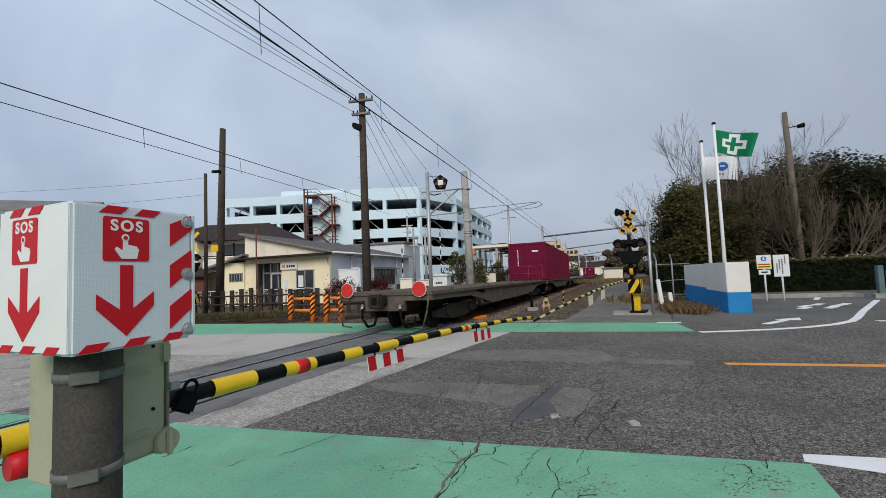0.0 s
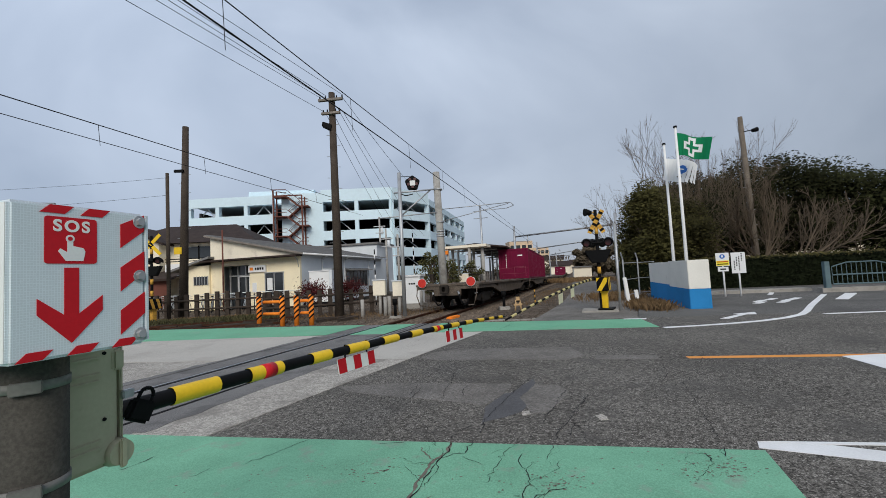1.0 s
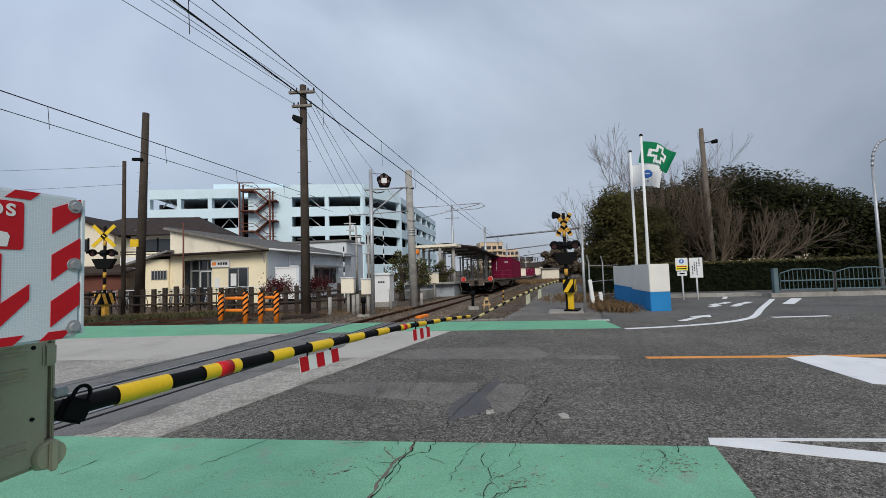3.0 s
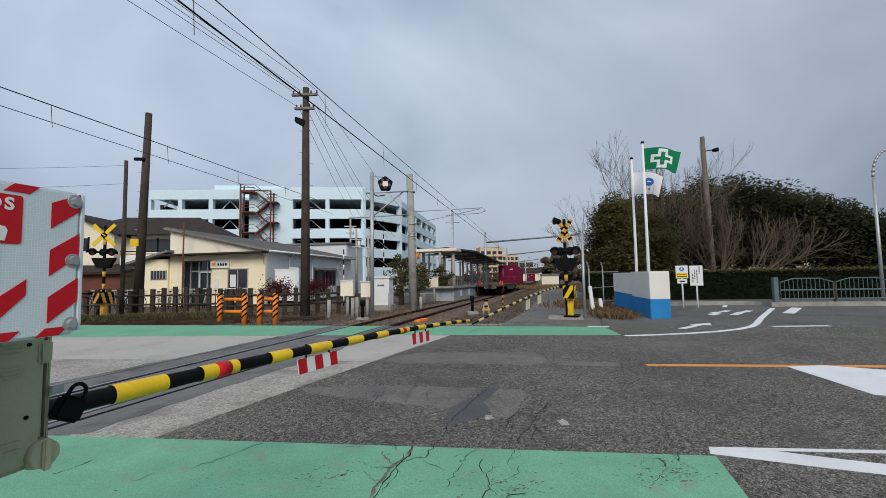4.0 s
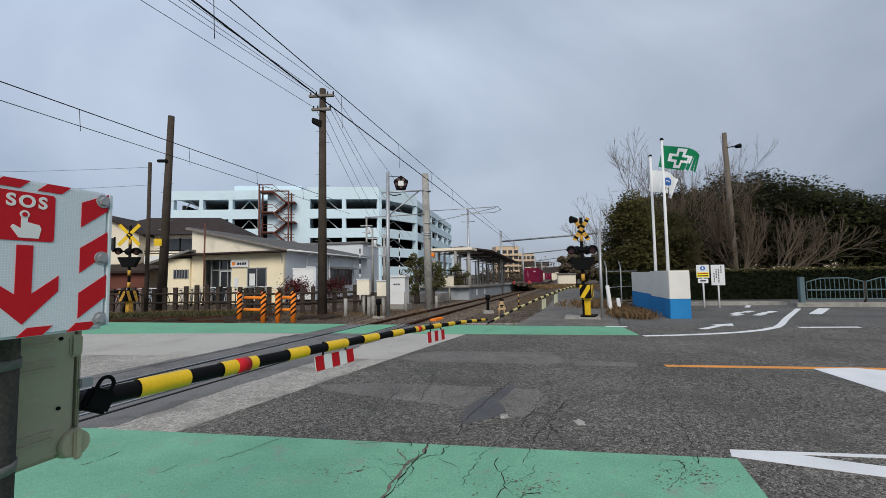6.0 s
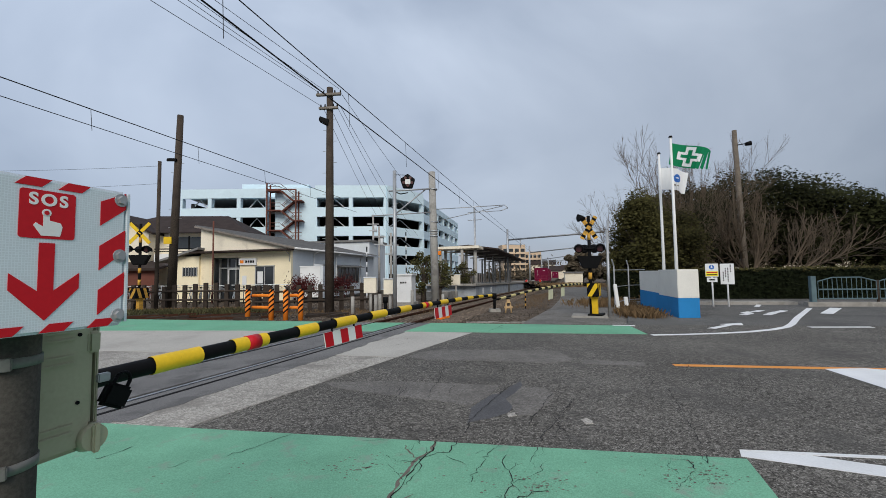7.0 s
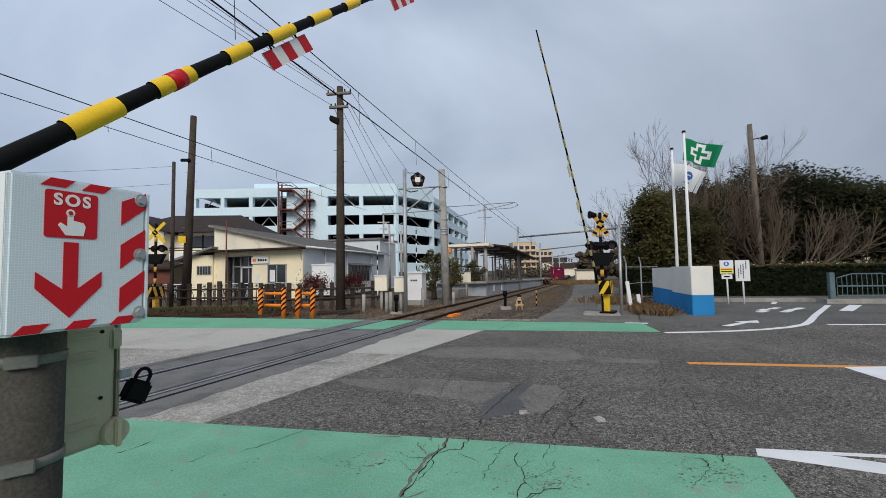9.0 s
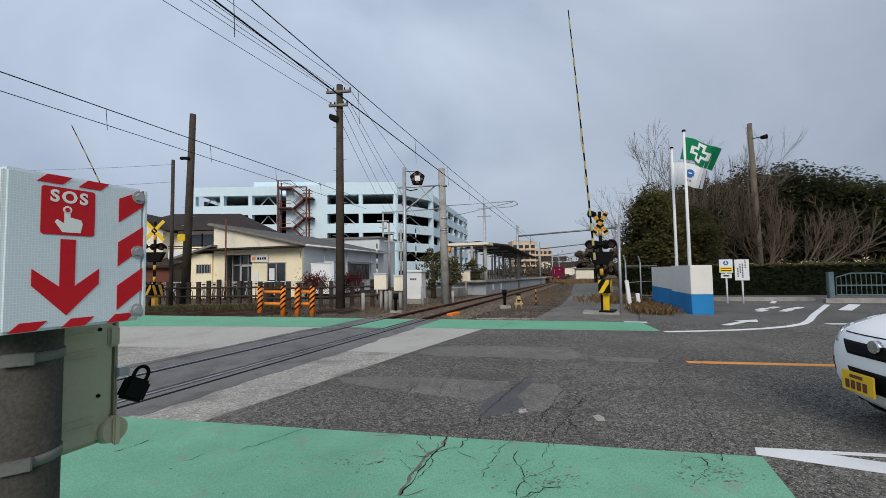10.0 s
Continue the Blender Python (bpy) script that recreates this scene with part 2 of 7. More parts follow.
YELLOW_WORN = mat("yellow_worn", (0.60, 0.33, 0.06), 0.65, var=0.3, scale=6, fine=50, stain=(0.18, 0.10, 0.05), amount=0.75, spread=0.52)
ORANGE = mat("orange_paint", (0.85, 0.24, 0.03), 0.6, var=0.2, scale=5, fine=40, stain=(0.3, 0.12, 0.05), amount=0.5, spread=0.6)
MAROON = mat("maroon_paint", (0.15, 0.008, 0.036), 0.6, var=0.2, scale=1.5, fine=25, bump=0.06, stain=(0.085, 0.02, 0.027), amount=0.5, spread=0.58)
MAROON_PALE = mat("worn_maroon", (0.30, 0.06, 0.10), 0.5, var=0.2, scale=5, bump=0)
WAGON = mat("wagon_grey", (0.115, 0.094, 0.076), 0.85, 0.0, var=0.35, scale=3, fine=30, bump=0.2, stain=(0.09, 0.06, 0.042), amount=0.6, spread=0.5, grain=0.25)
BOGIE = mat("bogie_dark", (0.034, 0.029, 0.025), 0.85, 0.0, var=0.4, scale=6)
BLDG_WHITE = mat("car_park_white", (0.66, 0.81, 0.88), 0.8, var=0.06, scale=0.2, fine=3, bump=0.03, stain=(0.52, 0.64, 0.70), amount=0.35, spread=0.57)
# near-black that stands in for the shade inside the open storeys
BLDG_SHADE = mat("car_park_inside_shade", (0.035, 0.035, 0.037), 0.95, var=0.3, scale=0.3)
STAIR_BROWN = mat("stair_rust_brown", (0.15, 0.06, 0.045), 0.7, var=0.25, scale=1)
PLASTER = mat("cream_plaster", (0.90, 0.79, 0.56), 0.9, var=0.08, scale=0.8, fine=15, bump=0.05, stain=(0.55, 0.43, 0.28), amount=0.45, spread=0.58)
PLASTER_W = mat("pale_plaster", (0.85, 0.77, 0.62), 0.9, var=0.1, scale=0.8, fine=15, bump=0.05, stain=(0.5, 0.44, 0.35), amount=0.5, spread=0.57)
GREY_WALL = mat("grey_cladding", (0.66, 0.69, 0.71), 0.85, var=0.1, scale=0.8, fine=15, bump=0.05)
ROOF_TILE = mat("roof_tile_brown", (0.044, 0.032, 0.028), 0.7, var=0.3, scale=1.5, fine=9, bump=0.5)
ROOF_GREY = mat("roof_sheet_grey", (0.19, 0.185, 0.18), 0.7, var=0.25, scale=1.2, fine=12, bump=0.2)
GLASS_DARK = mat("window_glass", (0.03, 0.035, 0.04), 0.08, var=0.1, bump=0)
DOOR_GREY = mat("aluminium_frame", (0.42, 0.42, 0.41), 0.45, 0.4, var=0.1)
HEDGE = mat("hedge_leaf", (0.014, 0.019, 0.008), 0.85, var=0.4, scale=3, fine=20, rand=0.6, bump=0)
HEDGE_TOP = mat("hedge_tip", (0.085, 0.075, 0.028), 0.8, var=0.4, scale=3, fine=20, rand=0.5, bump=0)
LEAF = mat("evergreen_leaf", (0.022, 0.024, 0.009), 0.85, var=0.5, scale=0.8, fine=6, rand=0.6, bump=0)
LEAF_CONE = mat("cypress_leaf", (0.050, 0.046, 0.016), 0.8, var=0.5, scale=0.9, fine=6, rand=0.7, bump=0)
BARK = mat("bark", (0.10, 0.08, 0.065), 0.9, var=0.3, scale=4, fine=30)
TWIG = mat("bare_twig", (0.118, 0.091, 0.066), 0.9, var=0.3, scale=4, rand=0.3, bump=0)
DRY = mat("dry_grass", (0.165, 0.108, 0.058), 0.9, var=0.4, scale=4, rand=0.7, bump=0)
WEED = mat("weed_leaf", (0.085, 0.080, 0.040), 0.9, var=0.4, scale=4, rand=0.7, bump=0)
SHRUB_LEAF = mat("shrub_leaf", (0.070, 0.066, 0.026), 0.85, var=0.5, scale=1.5, fine=8, rand=0.7, bump=0)
RED_LEAF = mat("red_shrub_leaf", (0.075, 0.018, 0.018), 0.85, var=0.3, scale=4, rand=0.5, bump=0)
FENCE_DARK = mat("fence_old_sleeper", (0.055, 0.043, 0.035), 0.9, var=0.35, scale=4, fine=30, bump=0.4)
FENCE_BLUE = mat("fence_grey_blue", (0.11, 0.16, 0.175), 0.6, 0.1, var=0.2, scale=3)
CONC_OLD = mat("old_concrete", (0.33, 0.31, 0.28), 0.9, var=0.25, scale=2, fine=40, bump=0.25, stain=(0.19, 0.18, 0.16), amount=0.6, spread=0.5)
PLATFORM = mat("platform_grey", (0.36, 0.39, 0.42), 0.85, var=0.2, scale=1, fine=20, stain=(0.22, 0.23, 0.24), amount=0.6, spread=0.52)
BEIGE = mat("apartment_beige", (0.62, 0.47, 0.33), 0.85, var=0.1, scale=0.1, fine=2, bump=0)
FLAG_GREEN = mat("flag_green", (0.01, 0.20, 0.085), 0.75, var=0.08, bump=0)
FLAG_WHITE = mat("flag_white", (0.78, 0.79, 0.80), 0.75, var=0.05, bump=0)
FLAG_BLUE = mat("flag_blue", (0.05, 0.16, 0.48), 0.75, var=0.05, bump=0)
LAMP_RED = mat("red_lens", (0.06, 0.006, 0.006), 0.3, var=0.1, bump=0)
CAR_WHITE = mat("car_white", (0.86, 0.86, 0.85), 0.38, var=0.02, bump=0)
CHROME = mat("chrome", (0.7, 0.7, 0.72), 0.15, 1.0, var=0.05, bump=0)
LENS = mat("headlight_glass", (0.46, 0.48, 0.49), 0.15, 0.0, var=0.15, scale=12, bump=0)
PLATE = mat("plate_yellow", (0.80, 0.52, 0.03), 0.5, var=0.04, bump=0)
SIGN_YELLOW = mat("sign_yellow", (0.85, 0.72, 0.05), 0.5, var=0.05, bump=0)
BIKE = mat("bike_paint", (0.46, 0.48, 0.49), 0.4, 0.3, var=0.3, rand=0.6, bump=0)
STRAP = mat("dull_steel_strap", (0.17, 0.165, 0.155), 0.55, 0.3, var=0.25, scale=12, fine=90, bump=0.1)
TAG_PALE = mat("faded_tag", (0.62, 0.60, 0.42), 0.6, var=0.15, scale=6, fine=60, bump=0.05)
ARM_PALE = mat("faded_yellow", (0.56, 0.48, 0.22), 0.6, var=0.2, scale=6, fine=60, bump=0.05)
TAN = mat("faded_tan_paint", (0.50, 0.34, 0.18), 0.7, var=0.25, scale=6, fine=50)
HILL = mat("far_wood", (0.10, 0.08, 0.055), 0.95, var=0.4, scale=0.5, fine=4, bump=0)

# ---- mesh tools ----
TH = radians(25)
UX, UY = math.sin(TH), math.cos(TH)      # along the railway
WX, WY = 0.243, 0.970                    # across the road
VX, VY = 0.970, -0.243                   # along the road


def off(s):
    """Sideways bend of the railway."""
    if s < 10:
        return 0.0
    if s < 14:
        return -0.00775 * (s - 10) ** 2
    return -0.124 - 0.062 * (s - 14)


def dip(s):
    """Gentle fall of the ground along the railway."""
    return -0.019 * (min(max(s, 13), 118) - 13)


def level(s, n):
    """Fall of the ground at n across the railway: the path side stays higher than the track."""
    f = min(1.0, max(0.0, (n + 3.9) / 1.9))
    return dip(s) * (1 - 0.72 * f)


def trk(s, n, z=0.0):
    m = n + off(s)
    return (UX * s + UY * m, UY * s - UX * m, z + level(s, n))


def rd(a, w, z=0.0):
    return (VX * a + WX * w, VY * a + WY * w, z)


def nw(n, w):
    """The point at n across the railway and w across the road."""
    d = UY * WY + UX * WX
    return ((n * WY + UX * w) / d, (UY * w - WX * n) / d)


def bx(bm, x0, x1, y0, y1, z0, z1, m=None):
    vs = [bm.verts.new((x, y, z)) for z in (z0, z1) for x, y in ((x0, y0), (x1, y0), (x1, y1), (x0, y1))]
    for f in ((3, 2, 1, 0), (4, 5, 6, 7), (0, 1, 5, 4), (1, 2, 6, 5), (2, 3, 7, 6), (3, 0, 4, 7)):
        bm.faces.new([vs[i] for i in f])
    if m is not None:
        for v in vs:
            v.co = m @ v.co
    return vs


def tube(bm, p, q, r0, r1=None, seg=10, cap=True):
    r1 = r0 if r1 is None else r1
    p, q = Vector(p), Vector(q)
    d = (q - p).normalized()
    a = d.orthogonal().normalized()
    b = d.cross(a)
    rings = []
    for c, r in ((p, r0), (q, r1)):
        rings.append([bm.verts.new(c + r * (math.cos(i * math.tau / seg) * a + math.sin(i * math.tau / seg) * b)) for i in range(seg)])
    for i in range(seg):
        f = bm.faces.new((rings[0][i], rings[0][(i + 1) % seg], rings[1][(i + 1) % seg], rings[1][i]))
        f.smooth = seg > 6
    if cap:
        bm.faces.new(rings[0][::-1])
        bm.faces.new(rings[1])


def path_tube(bm, pts, r, seg=8):
    for a, b in zip(pts, pts[1:]):
        tube(bm, a, b, r, r, seg)


def prism(bm, pts, z0, z1):
    lo = [bm.verts.new((x, y, z0)) for x, y in pts]
    hi = [bm.verts.new((x, y, z1)) for x, y in pts]
    bm.faces.new(lo[::-1])
    bm.faces.new(hi)
    k = len(pts)
    for i in range(k):
        bm.faces.new((lo[i], lo[(i + 1) % k], hi[(i + 1) % k], hi[i]))


def prism_y(bm, pts, y0, y1):
    """A profile in x and z, drawn out along y."""
    a = [bm.verts.new((x, y0, z)) for x, z in pts]
    b = [bm.verts.new((x, y1, z)) for x, z in pts]
    bm.faces.new(a)
    bm.faces.new(b[::-1])
    k = len(pts)
    for i in range(k):
        bm.faces.new((a[(i + 1) % k], a[i], b[i], b[(i + 1) % k]))


def prism_x(bm, pts, x0, x1):
    """A profile in y and z, drawn out along x."""
    a = [bm.verts.new((x0, y, z)) for y, z in pts]
    b = [bm.verts.new((x1, y, z)) for y, z in pts]
    bm.faces.new(a)
    bm.faces.new(b[::-1])
    k = len(pts)
    for i in range(k):
        bm.faces.new((a[(i + 1) % k], a[i], b[i], b[(i + 1) % k]))


def mesh_of(name, bm, material, bevel=0.0):
    if bevel:
        bmesh.ops.bevel(bm, geom=bm.edges[:], offset=bevel, segments=2, affect="EDGES", clamp_overlap=True)
    bmesh.ops.recalc_face_normals(bm, faces=bm.faces[:])
    me = bpy.data.meshes.new(name)
    bm.to_mesh(me)
    bm.free()
    me.materials.append(material)
    return me


def part(name, bm, material, parent, label="", bevel=0.0):
    ob = new(name, mesh_of(name, bm, material, bevel))
    ob.parent = parent
    return tagged(ob, label)


def single(name, bm, material, label, category, kind="", bevel=0.0, group=""):
    return tagged(new(name, mesh_of(name, bm, material, bevel)), label, category, group, kind)


def thing(name, label, category, m=None, group="", kind=""):
    ob = new(name)
    if m is not None:
        ob.matrix_basis = m
    return tagged(ob, label, category, group, kind)


def pane(name, verts, faces, material, smooth=False):
    me = bpy.data.meshes.new(name)
    me.from_pydata(verts, [], faces)
    me.materials.append(material)
    if smooth:
        me.polygons.foreach_set("use_smooth", [True] * len(faces))
    return me


def slab(name, pts, z0, z1, material, label, category="ground", parent=None):
    bm = bmesh.new()
    prism(bm, pts, z0, z1)
    ob = new(name, mesh_of(name, bm, material))
    if parent:
        ob.parent = parent
        return ob
    return tagged(ob, label, category, kind="structure")


# ---- ground and road ----
bm = bmesh.new()
prev = None
for s_ in [-2500, -500, 0, 12, 15, 20, 30, 40, 50, 60, 70, 85, 100, 118, 300, 1000, 3000]:
    bend = off(min(s_, 300))
    row = [bm.verts.new((UX * s_ + UY * (n_ + bend), UY * s_ - UX * (n_ + bend), level(s_, n_) - 0.12)) for n_ in (-3000, -300, -40, -3.9, -2.0, 40, 300, 3000)]
    if prev:
        for i in range(7):
            bm.faces.new((prev[i], prev[i + 1], row[i + 1], row[i]))
    prev = row
single("ground", bm, DIRT, "bare brown earth with sparse dry weeds", "ground", "structure")

# asphalt carriageway east of the railway, and west of it
slab("road", [nw(-4.45, -14), rd(60, -14)[:2], rd(60, 11.6)[:2], nw(-4.45, 11.6)], -0.3, 0.0, ASPHALT, "worn grey asphalt road with cracks and patches", "road")
slab("road", [nw(-40, -14), nw(-6.75, -14), nw(-6.75, 11.6), nw(-40, 11.6)], -0.3, 0.0, ASPHALT, "grey asphalt road beyond the railway", "road")
slab("pavement", [rd(3.0, 11.6)[:2], rd(60, 11.6)[:2], rd(60, 24)[:2], rd(9.0, 24)[:2], rd(4.0, 15.5)[:2]], -1.0, -0.004, LOT, "grey asphalt forecourt beside the road", "pavement")
bm = bmesh.new()
prev = None
for s_, n0, n1 in ((10.3, -2.4, 2.2), (12.0, -2.0, 2.9), (15, -1.7, 3.0), (18, -1.4, 2.9), (24, -1.2, 2.6), (34, -1.2, 2.2), (50, -1.2, 2.0), (75, -1.2, 2.0), (100, -1.2, 2.0)):
    q = [bm.verts.new(trk(s_, n_, z_)) for n_, z_ in ((n0, -0.3), (n1, -0.3), (n1, -0.05), (n0, -0.05))]
    if prev:
        for i in range(4):
            bm.faces.new((prev[i], prev[(i + 1) % 4], q[(i + 1) % 4], q[i]))
    prev = q
single("path", bm, PATH_GREY, "narrow grey asphalt path along the railway", "path", "structure")

# crossing surface: strips between and beside the rails
bed = thing("crossing_surface", "grey rail strip with steel rails flush in the road", "level crossing", kind="structure")


def strip(name, n0, n1, w0, w1, z0, z1, material, label=""):
    b = bmesh.new()
    prism(b, [nw(n0, w0), nw(n1, w0), nw(n1, w1), nw(n0, w1)], z0, z1)
    return part(name, b, material, bed, label)


for n0, n1 in ((-6.75, -6.265), (-6.095, -5.185), (-5.015, -4.45)):
    strip("rail_strip", n0, n1, -14, 11.75, -0.3, 0.0, TRACKBED)
for n0, n1 in ((-6.238, -6.182), (-5.098, -5.042)):
    strip("rail", n0, n1, -14, 11.75, -0.010, 0.004, RAIL_TOP, "polished rail head")
    strip("rail_web", n0, n1, -14, 11.75, -0.3, -0.010, GROOVE, "dark rail web")
for n0, n1 in ((-6.265, -6.238), (-6.182, -6.095), (-5.185, -5.098), (-5.042, -5.015)):
    strip("groove", n0, n1, -14, 11.75, -0.3, -0.06, GROOVE)
# guard bar beside the near rail
strip("guard_bar", -4.87, -4.82, -14, 11.7, 0.0, 0.006, GROOVE)

# concrete slabs
slab("concrete_slab", [nw(-4.45, 3.5), nw(-3.62, 3.5), nw(-3.2, 6.85), nw(-4.45, 6.9)], -0.2, 0.006, CONC, "rough grey concrete slab beside the rails", "slab")
slab("concrete_slab", [nw(-4.45, 6.93), nw(-3.2, 6.88), nw(-2.78, 9.82), nw(-4.45, 9.9)], -0.2, 0.006, CONC_SMOOTH, "pale smooth concrete slab beside the rails", "slab")
slab("concrete_slab", [nw(-30, 3.5), nw(-6.76, 3.5), nw(-6.76, 6.9), nw(-30, 6.9)], -0.2, 0.006, CONC, "rough grey concrete slab beyond the rails", "slab")
slab("concrete_slab", [nw(-30, 6.93), nw(-6.76, 6.93), nw(-6.76, 9.85), nw(-30, 9.2)], -0.2, 0.006, CONC_SMOOTH, "pale concrete slab beyond the rails", "slab")

# ragged tar margins laid along the rails over the concrete edge
def ragged(n0, n1, w0, w1, amp, seed):
    rng = random.Random(seed)
    k = int((w1 - w0) / 0.10)
    out, drift = [], 0.0
    for i in range(k + 1):
        drift = 0.82 * drift + rng.gauss(0, amp * 0.5)
        out.append(nw(n1 + max(-amp * 1.6, min(amp * 1.6, drift)), w0 + (w1 - w0) * i / k))
    slab("tar_margin", [nw(n0, w0)] + out + [nw(n0, w1)], -0.1, 0.0098, TRACKBED, "ragged dark tar margin beside the rails", "road patch")


ragged(-4.47, -4.36, 3.55, 9.9, 0.045, 21)
ragged(-6.74, -6.90, 3.55, 9.7, 0.045, 22)

# green footway bands
slab("green_band", [nw(-4.5, -4), nw(1.0, -4), nw(1.0, 3.46), nw(-4.5, 3.5)], -0.1, 0.008, GREEN_WORN, "worn green painted footway band with cracks", "road marking")
slab("green_band", [nw(-20, -4), nw(-6.78, -4), nw(-6.78, 3.5), nw(-20, 3.5)], -0.1, 0.0082, GREEN, "green painted footway band beyond the rails", "road marking")
slab("green_band", [nw(-4.44, 9.92), nw(1.02, 9.85), nw(0.75, 11.3), nw(-4.44, 11.68)], -0.1, 0.008, GREEN, "green painted footway band across the road", "road marking")
slab("green_band", [nw(-6.09, 9.9), nw(-5.19, 9.9), nw(-5.19, 11.7), nw(-6.09, 11.7)], -0.1, 0.0055, GREEN, "green paint between the rails", "road marking")
slab("green_band", [nw(-22, 8.9), nw(-6.76, 9.95), nw(-6.76, 11.78), nw(-22, 12.6)], -0.3, 0.009, GREEN, "green painted footway band beyond the rails", "road marking")

for n0, n1 in ((-6.75, -6.265), (-6.095, -5.185), (-5.015, -4.5)):
    slab("green_band", [nw(n0, -4), nw(n1, -4), nw(n1, 3.5), nw(n0, 3.5)], -0.1, 0.0055, GREEN, "green paint between the rails", "road marking")

# lines
slab("orange_line", [rd(2.35, 6.63)[:2], rd(40, 6.63)[:2], rd(40, 6.76)[:2], rd(2.35, 6.76)[:2]], -0.1, 0.004, ORANGE_LINE, "orange centre line on the asphalt", "road marking")
slab("white_line", [(2.55, 3.10), (2.48, 3.0), (3.08, 2.66), (5.0, 1.62), (5.1, 1.76), (3.24, 2.80), (3.0, 2.95)], -0.1, 0.004, LINE, "worn white edge line on the asphalt", "road marking")
slab("white_line", [(2.56, 3.11), (2.9, 2.985), (9.2, 1.45), (9.2, 1.57)], -0.1, 0.0045, LINE, "worn white edge line on the asphalt", "road marking")
slab("white_line", [(5.77, 5.40), (6.33, 5.36), (6.9, 4.9), (5.9, 3.75), (5.38, 4.03)], -0.1, 0.0042, LINE, "broad white stop line on the asphalt", "road marking")


def stroke(pts, width, name="white_line", material=LINE, z=0.004, label="white painted line on the asphalt"):
    """A painted line of even width through the points."""
    b = bmesh.new()
    k = len(pts)
    left, right = [], []
    for i in range(k):
        p0, p1 = Vector(pts[max(i - 1, 0)]), Vector(pts[min(i + 1, k - 1)])
        d = (p1 - p0).normalized()
        s = Vector((-d.y, d.x)) * width / 2
        left.append(Vector(pts[i]) + s)
        right.append(Vector(pts[i]) - s)
    prism(b, [tuple(v) for v in right + left[::-1]], -0.1, z)
    return single(name, b, material, label, "road marking", "structure")


stroke([(5.28, 8.72), (6.0, 8.68), (6.8, 8.70), (7.6, 8.80), (8.4, 9.03), (9.1, 9.38), (9.7, 9.85), (11.0, 11.0), (14.15, 13.65)], 0.15)
stroke([(9.55, 9.25), (10.9, 9.0)], 0.15)
stroke([(12.4, 8.6), (14.0, 8.2)], 0.15)
stroke([(12.9, 11.9), (15.0, 13.5)], 0.30)
stroke([(5.25, 10.40), (5.75, 10.24)], 0.12, z=0.011)
# direction arrow and letters on the forecourt
bm = bmesh.new()
prism(bm, [(7.15, 9.50), (7.30, 9.40), (8.22, 9.95), (8.38, 9.85), (8.70, 10.28), (8.0, 10.15), (8.10, 10.05)], -0.1, 0.004)
single("white_arrow", bm, LINE, "white painted arrow on the asphalt", "road marking", "structure")
for k, (cx, cy) in enumerate(((10.6, 12.3), (11.0, 12.75), (11.7, 13.1), (11.25, 12.15), (11.7, 12.5), (12.3, 12.85))):
    stroke([(cx - 0.28, cy - 0.18), (cx + 0.28, cy + 0.18)], 0.20, "worn_letter", LINE, 0.003 + 0.0004 * k, "worn white painted bars of unreadable lettering")
stroke([(13.0, 14.6), (13.8, 15.4)], 0.15)

# patches of newer asphalt
def blotch(pts, z, material, label, seed):
    """A repair patch with an uneven edge."""
    rng = random.Random(seed)
    out = []
    k = len(pts)
    for i in range(k):
        a, b = Vector(pts[i]), Vector(pts[(i + 1) % k])
        m = max(2, int((b - a).length / 0.08))
        for q in range(m):
            o = 0.012 if 0 < q else 0.0
            out.append(tuple(a.lerp(b, q / m) + Vector((rng.uniform(-o, o), rng.uniform(-o, o)))))
    slab("patch", out, -0.1, z, material, label, "road patch")


blotch([(-1.1, 5.63), (-0.32, 5.6), (0.41, 5.39), (1.13, 5.17), (0.96, 4.85), (0.65, 4.43), (0.23, 4.69), (-0.36, 5.0), (-0.95, 5.37)], 0.003, PATCH, "pale grey repair patch in the asphalt", 1)
blotch([(1.36, 5.09), (1.64, 4.98), (1.67, 4.72), (1.43, 4.34), (1.21, 4.08), (1.06, 4.07), (1.06, 4.33), (1.05, 4.62), (1.22, 4.82)], 0.0032, PATCH, "pale grey repair patch in the asphalt", 2)
blotch([(1.06, 4.84), (1.43, 5.35), (1.4, 5.14), (1.22, 4.82), (1.07, 4.62), (1.07, 4.32), (0.97, 4.16), (0.77, 4.03), (0.54, 3.94), (0.64, 4.37), (0.95, 4.8)], 0.0045, PATCH_DARK, "dark smooth tar patch in the asphalt", 3)
blotch([(-0.02, 7.14), (0.18, 7.52), (0.6, 7.74), (2.62, 7.28), (2.64, 6.77), (2.6, 6.46), (2.22, 6.3), (1.41, 6.58), (0.25, 6.87)], 0.003, PATCH, "pale grey repair patch in the asphalt", 4)
blotch([(2.74, 6.49), (3.59, 6.2), (3.49, 5.91), (2.65, 6.17)], 0.003, PATCH, "pale grey repair patch in the asphalt", 5)
blotch([(1.62, 3.9), (1.69, 3.92), (1.71, 3.84), (1.69, 3.77), (1.61, 3.78)], 0.006, CONC, "small pale chipped spot in the asphalt", 6)
blotch([(0.98, 4.16), (1.06, 4.17), (1.05, 4.07), (0.96, 4.05)], 0.006, CONC, "small pale chipped spot in the asphalt", 7)


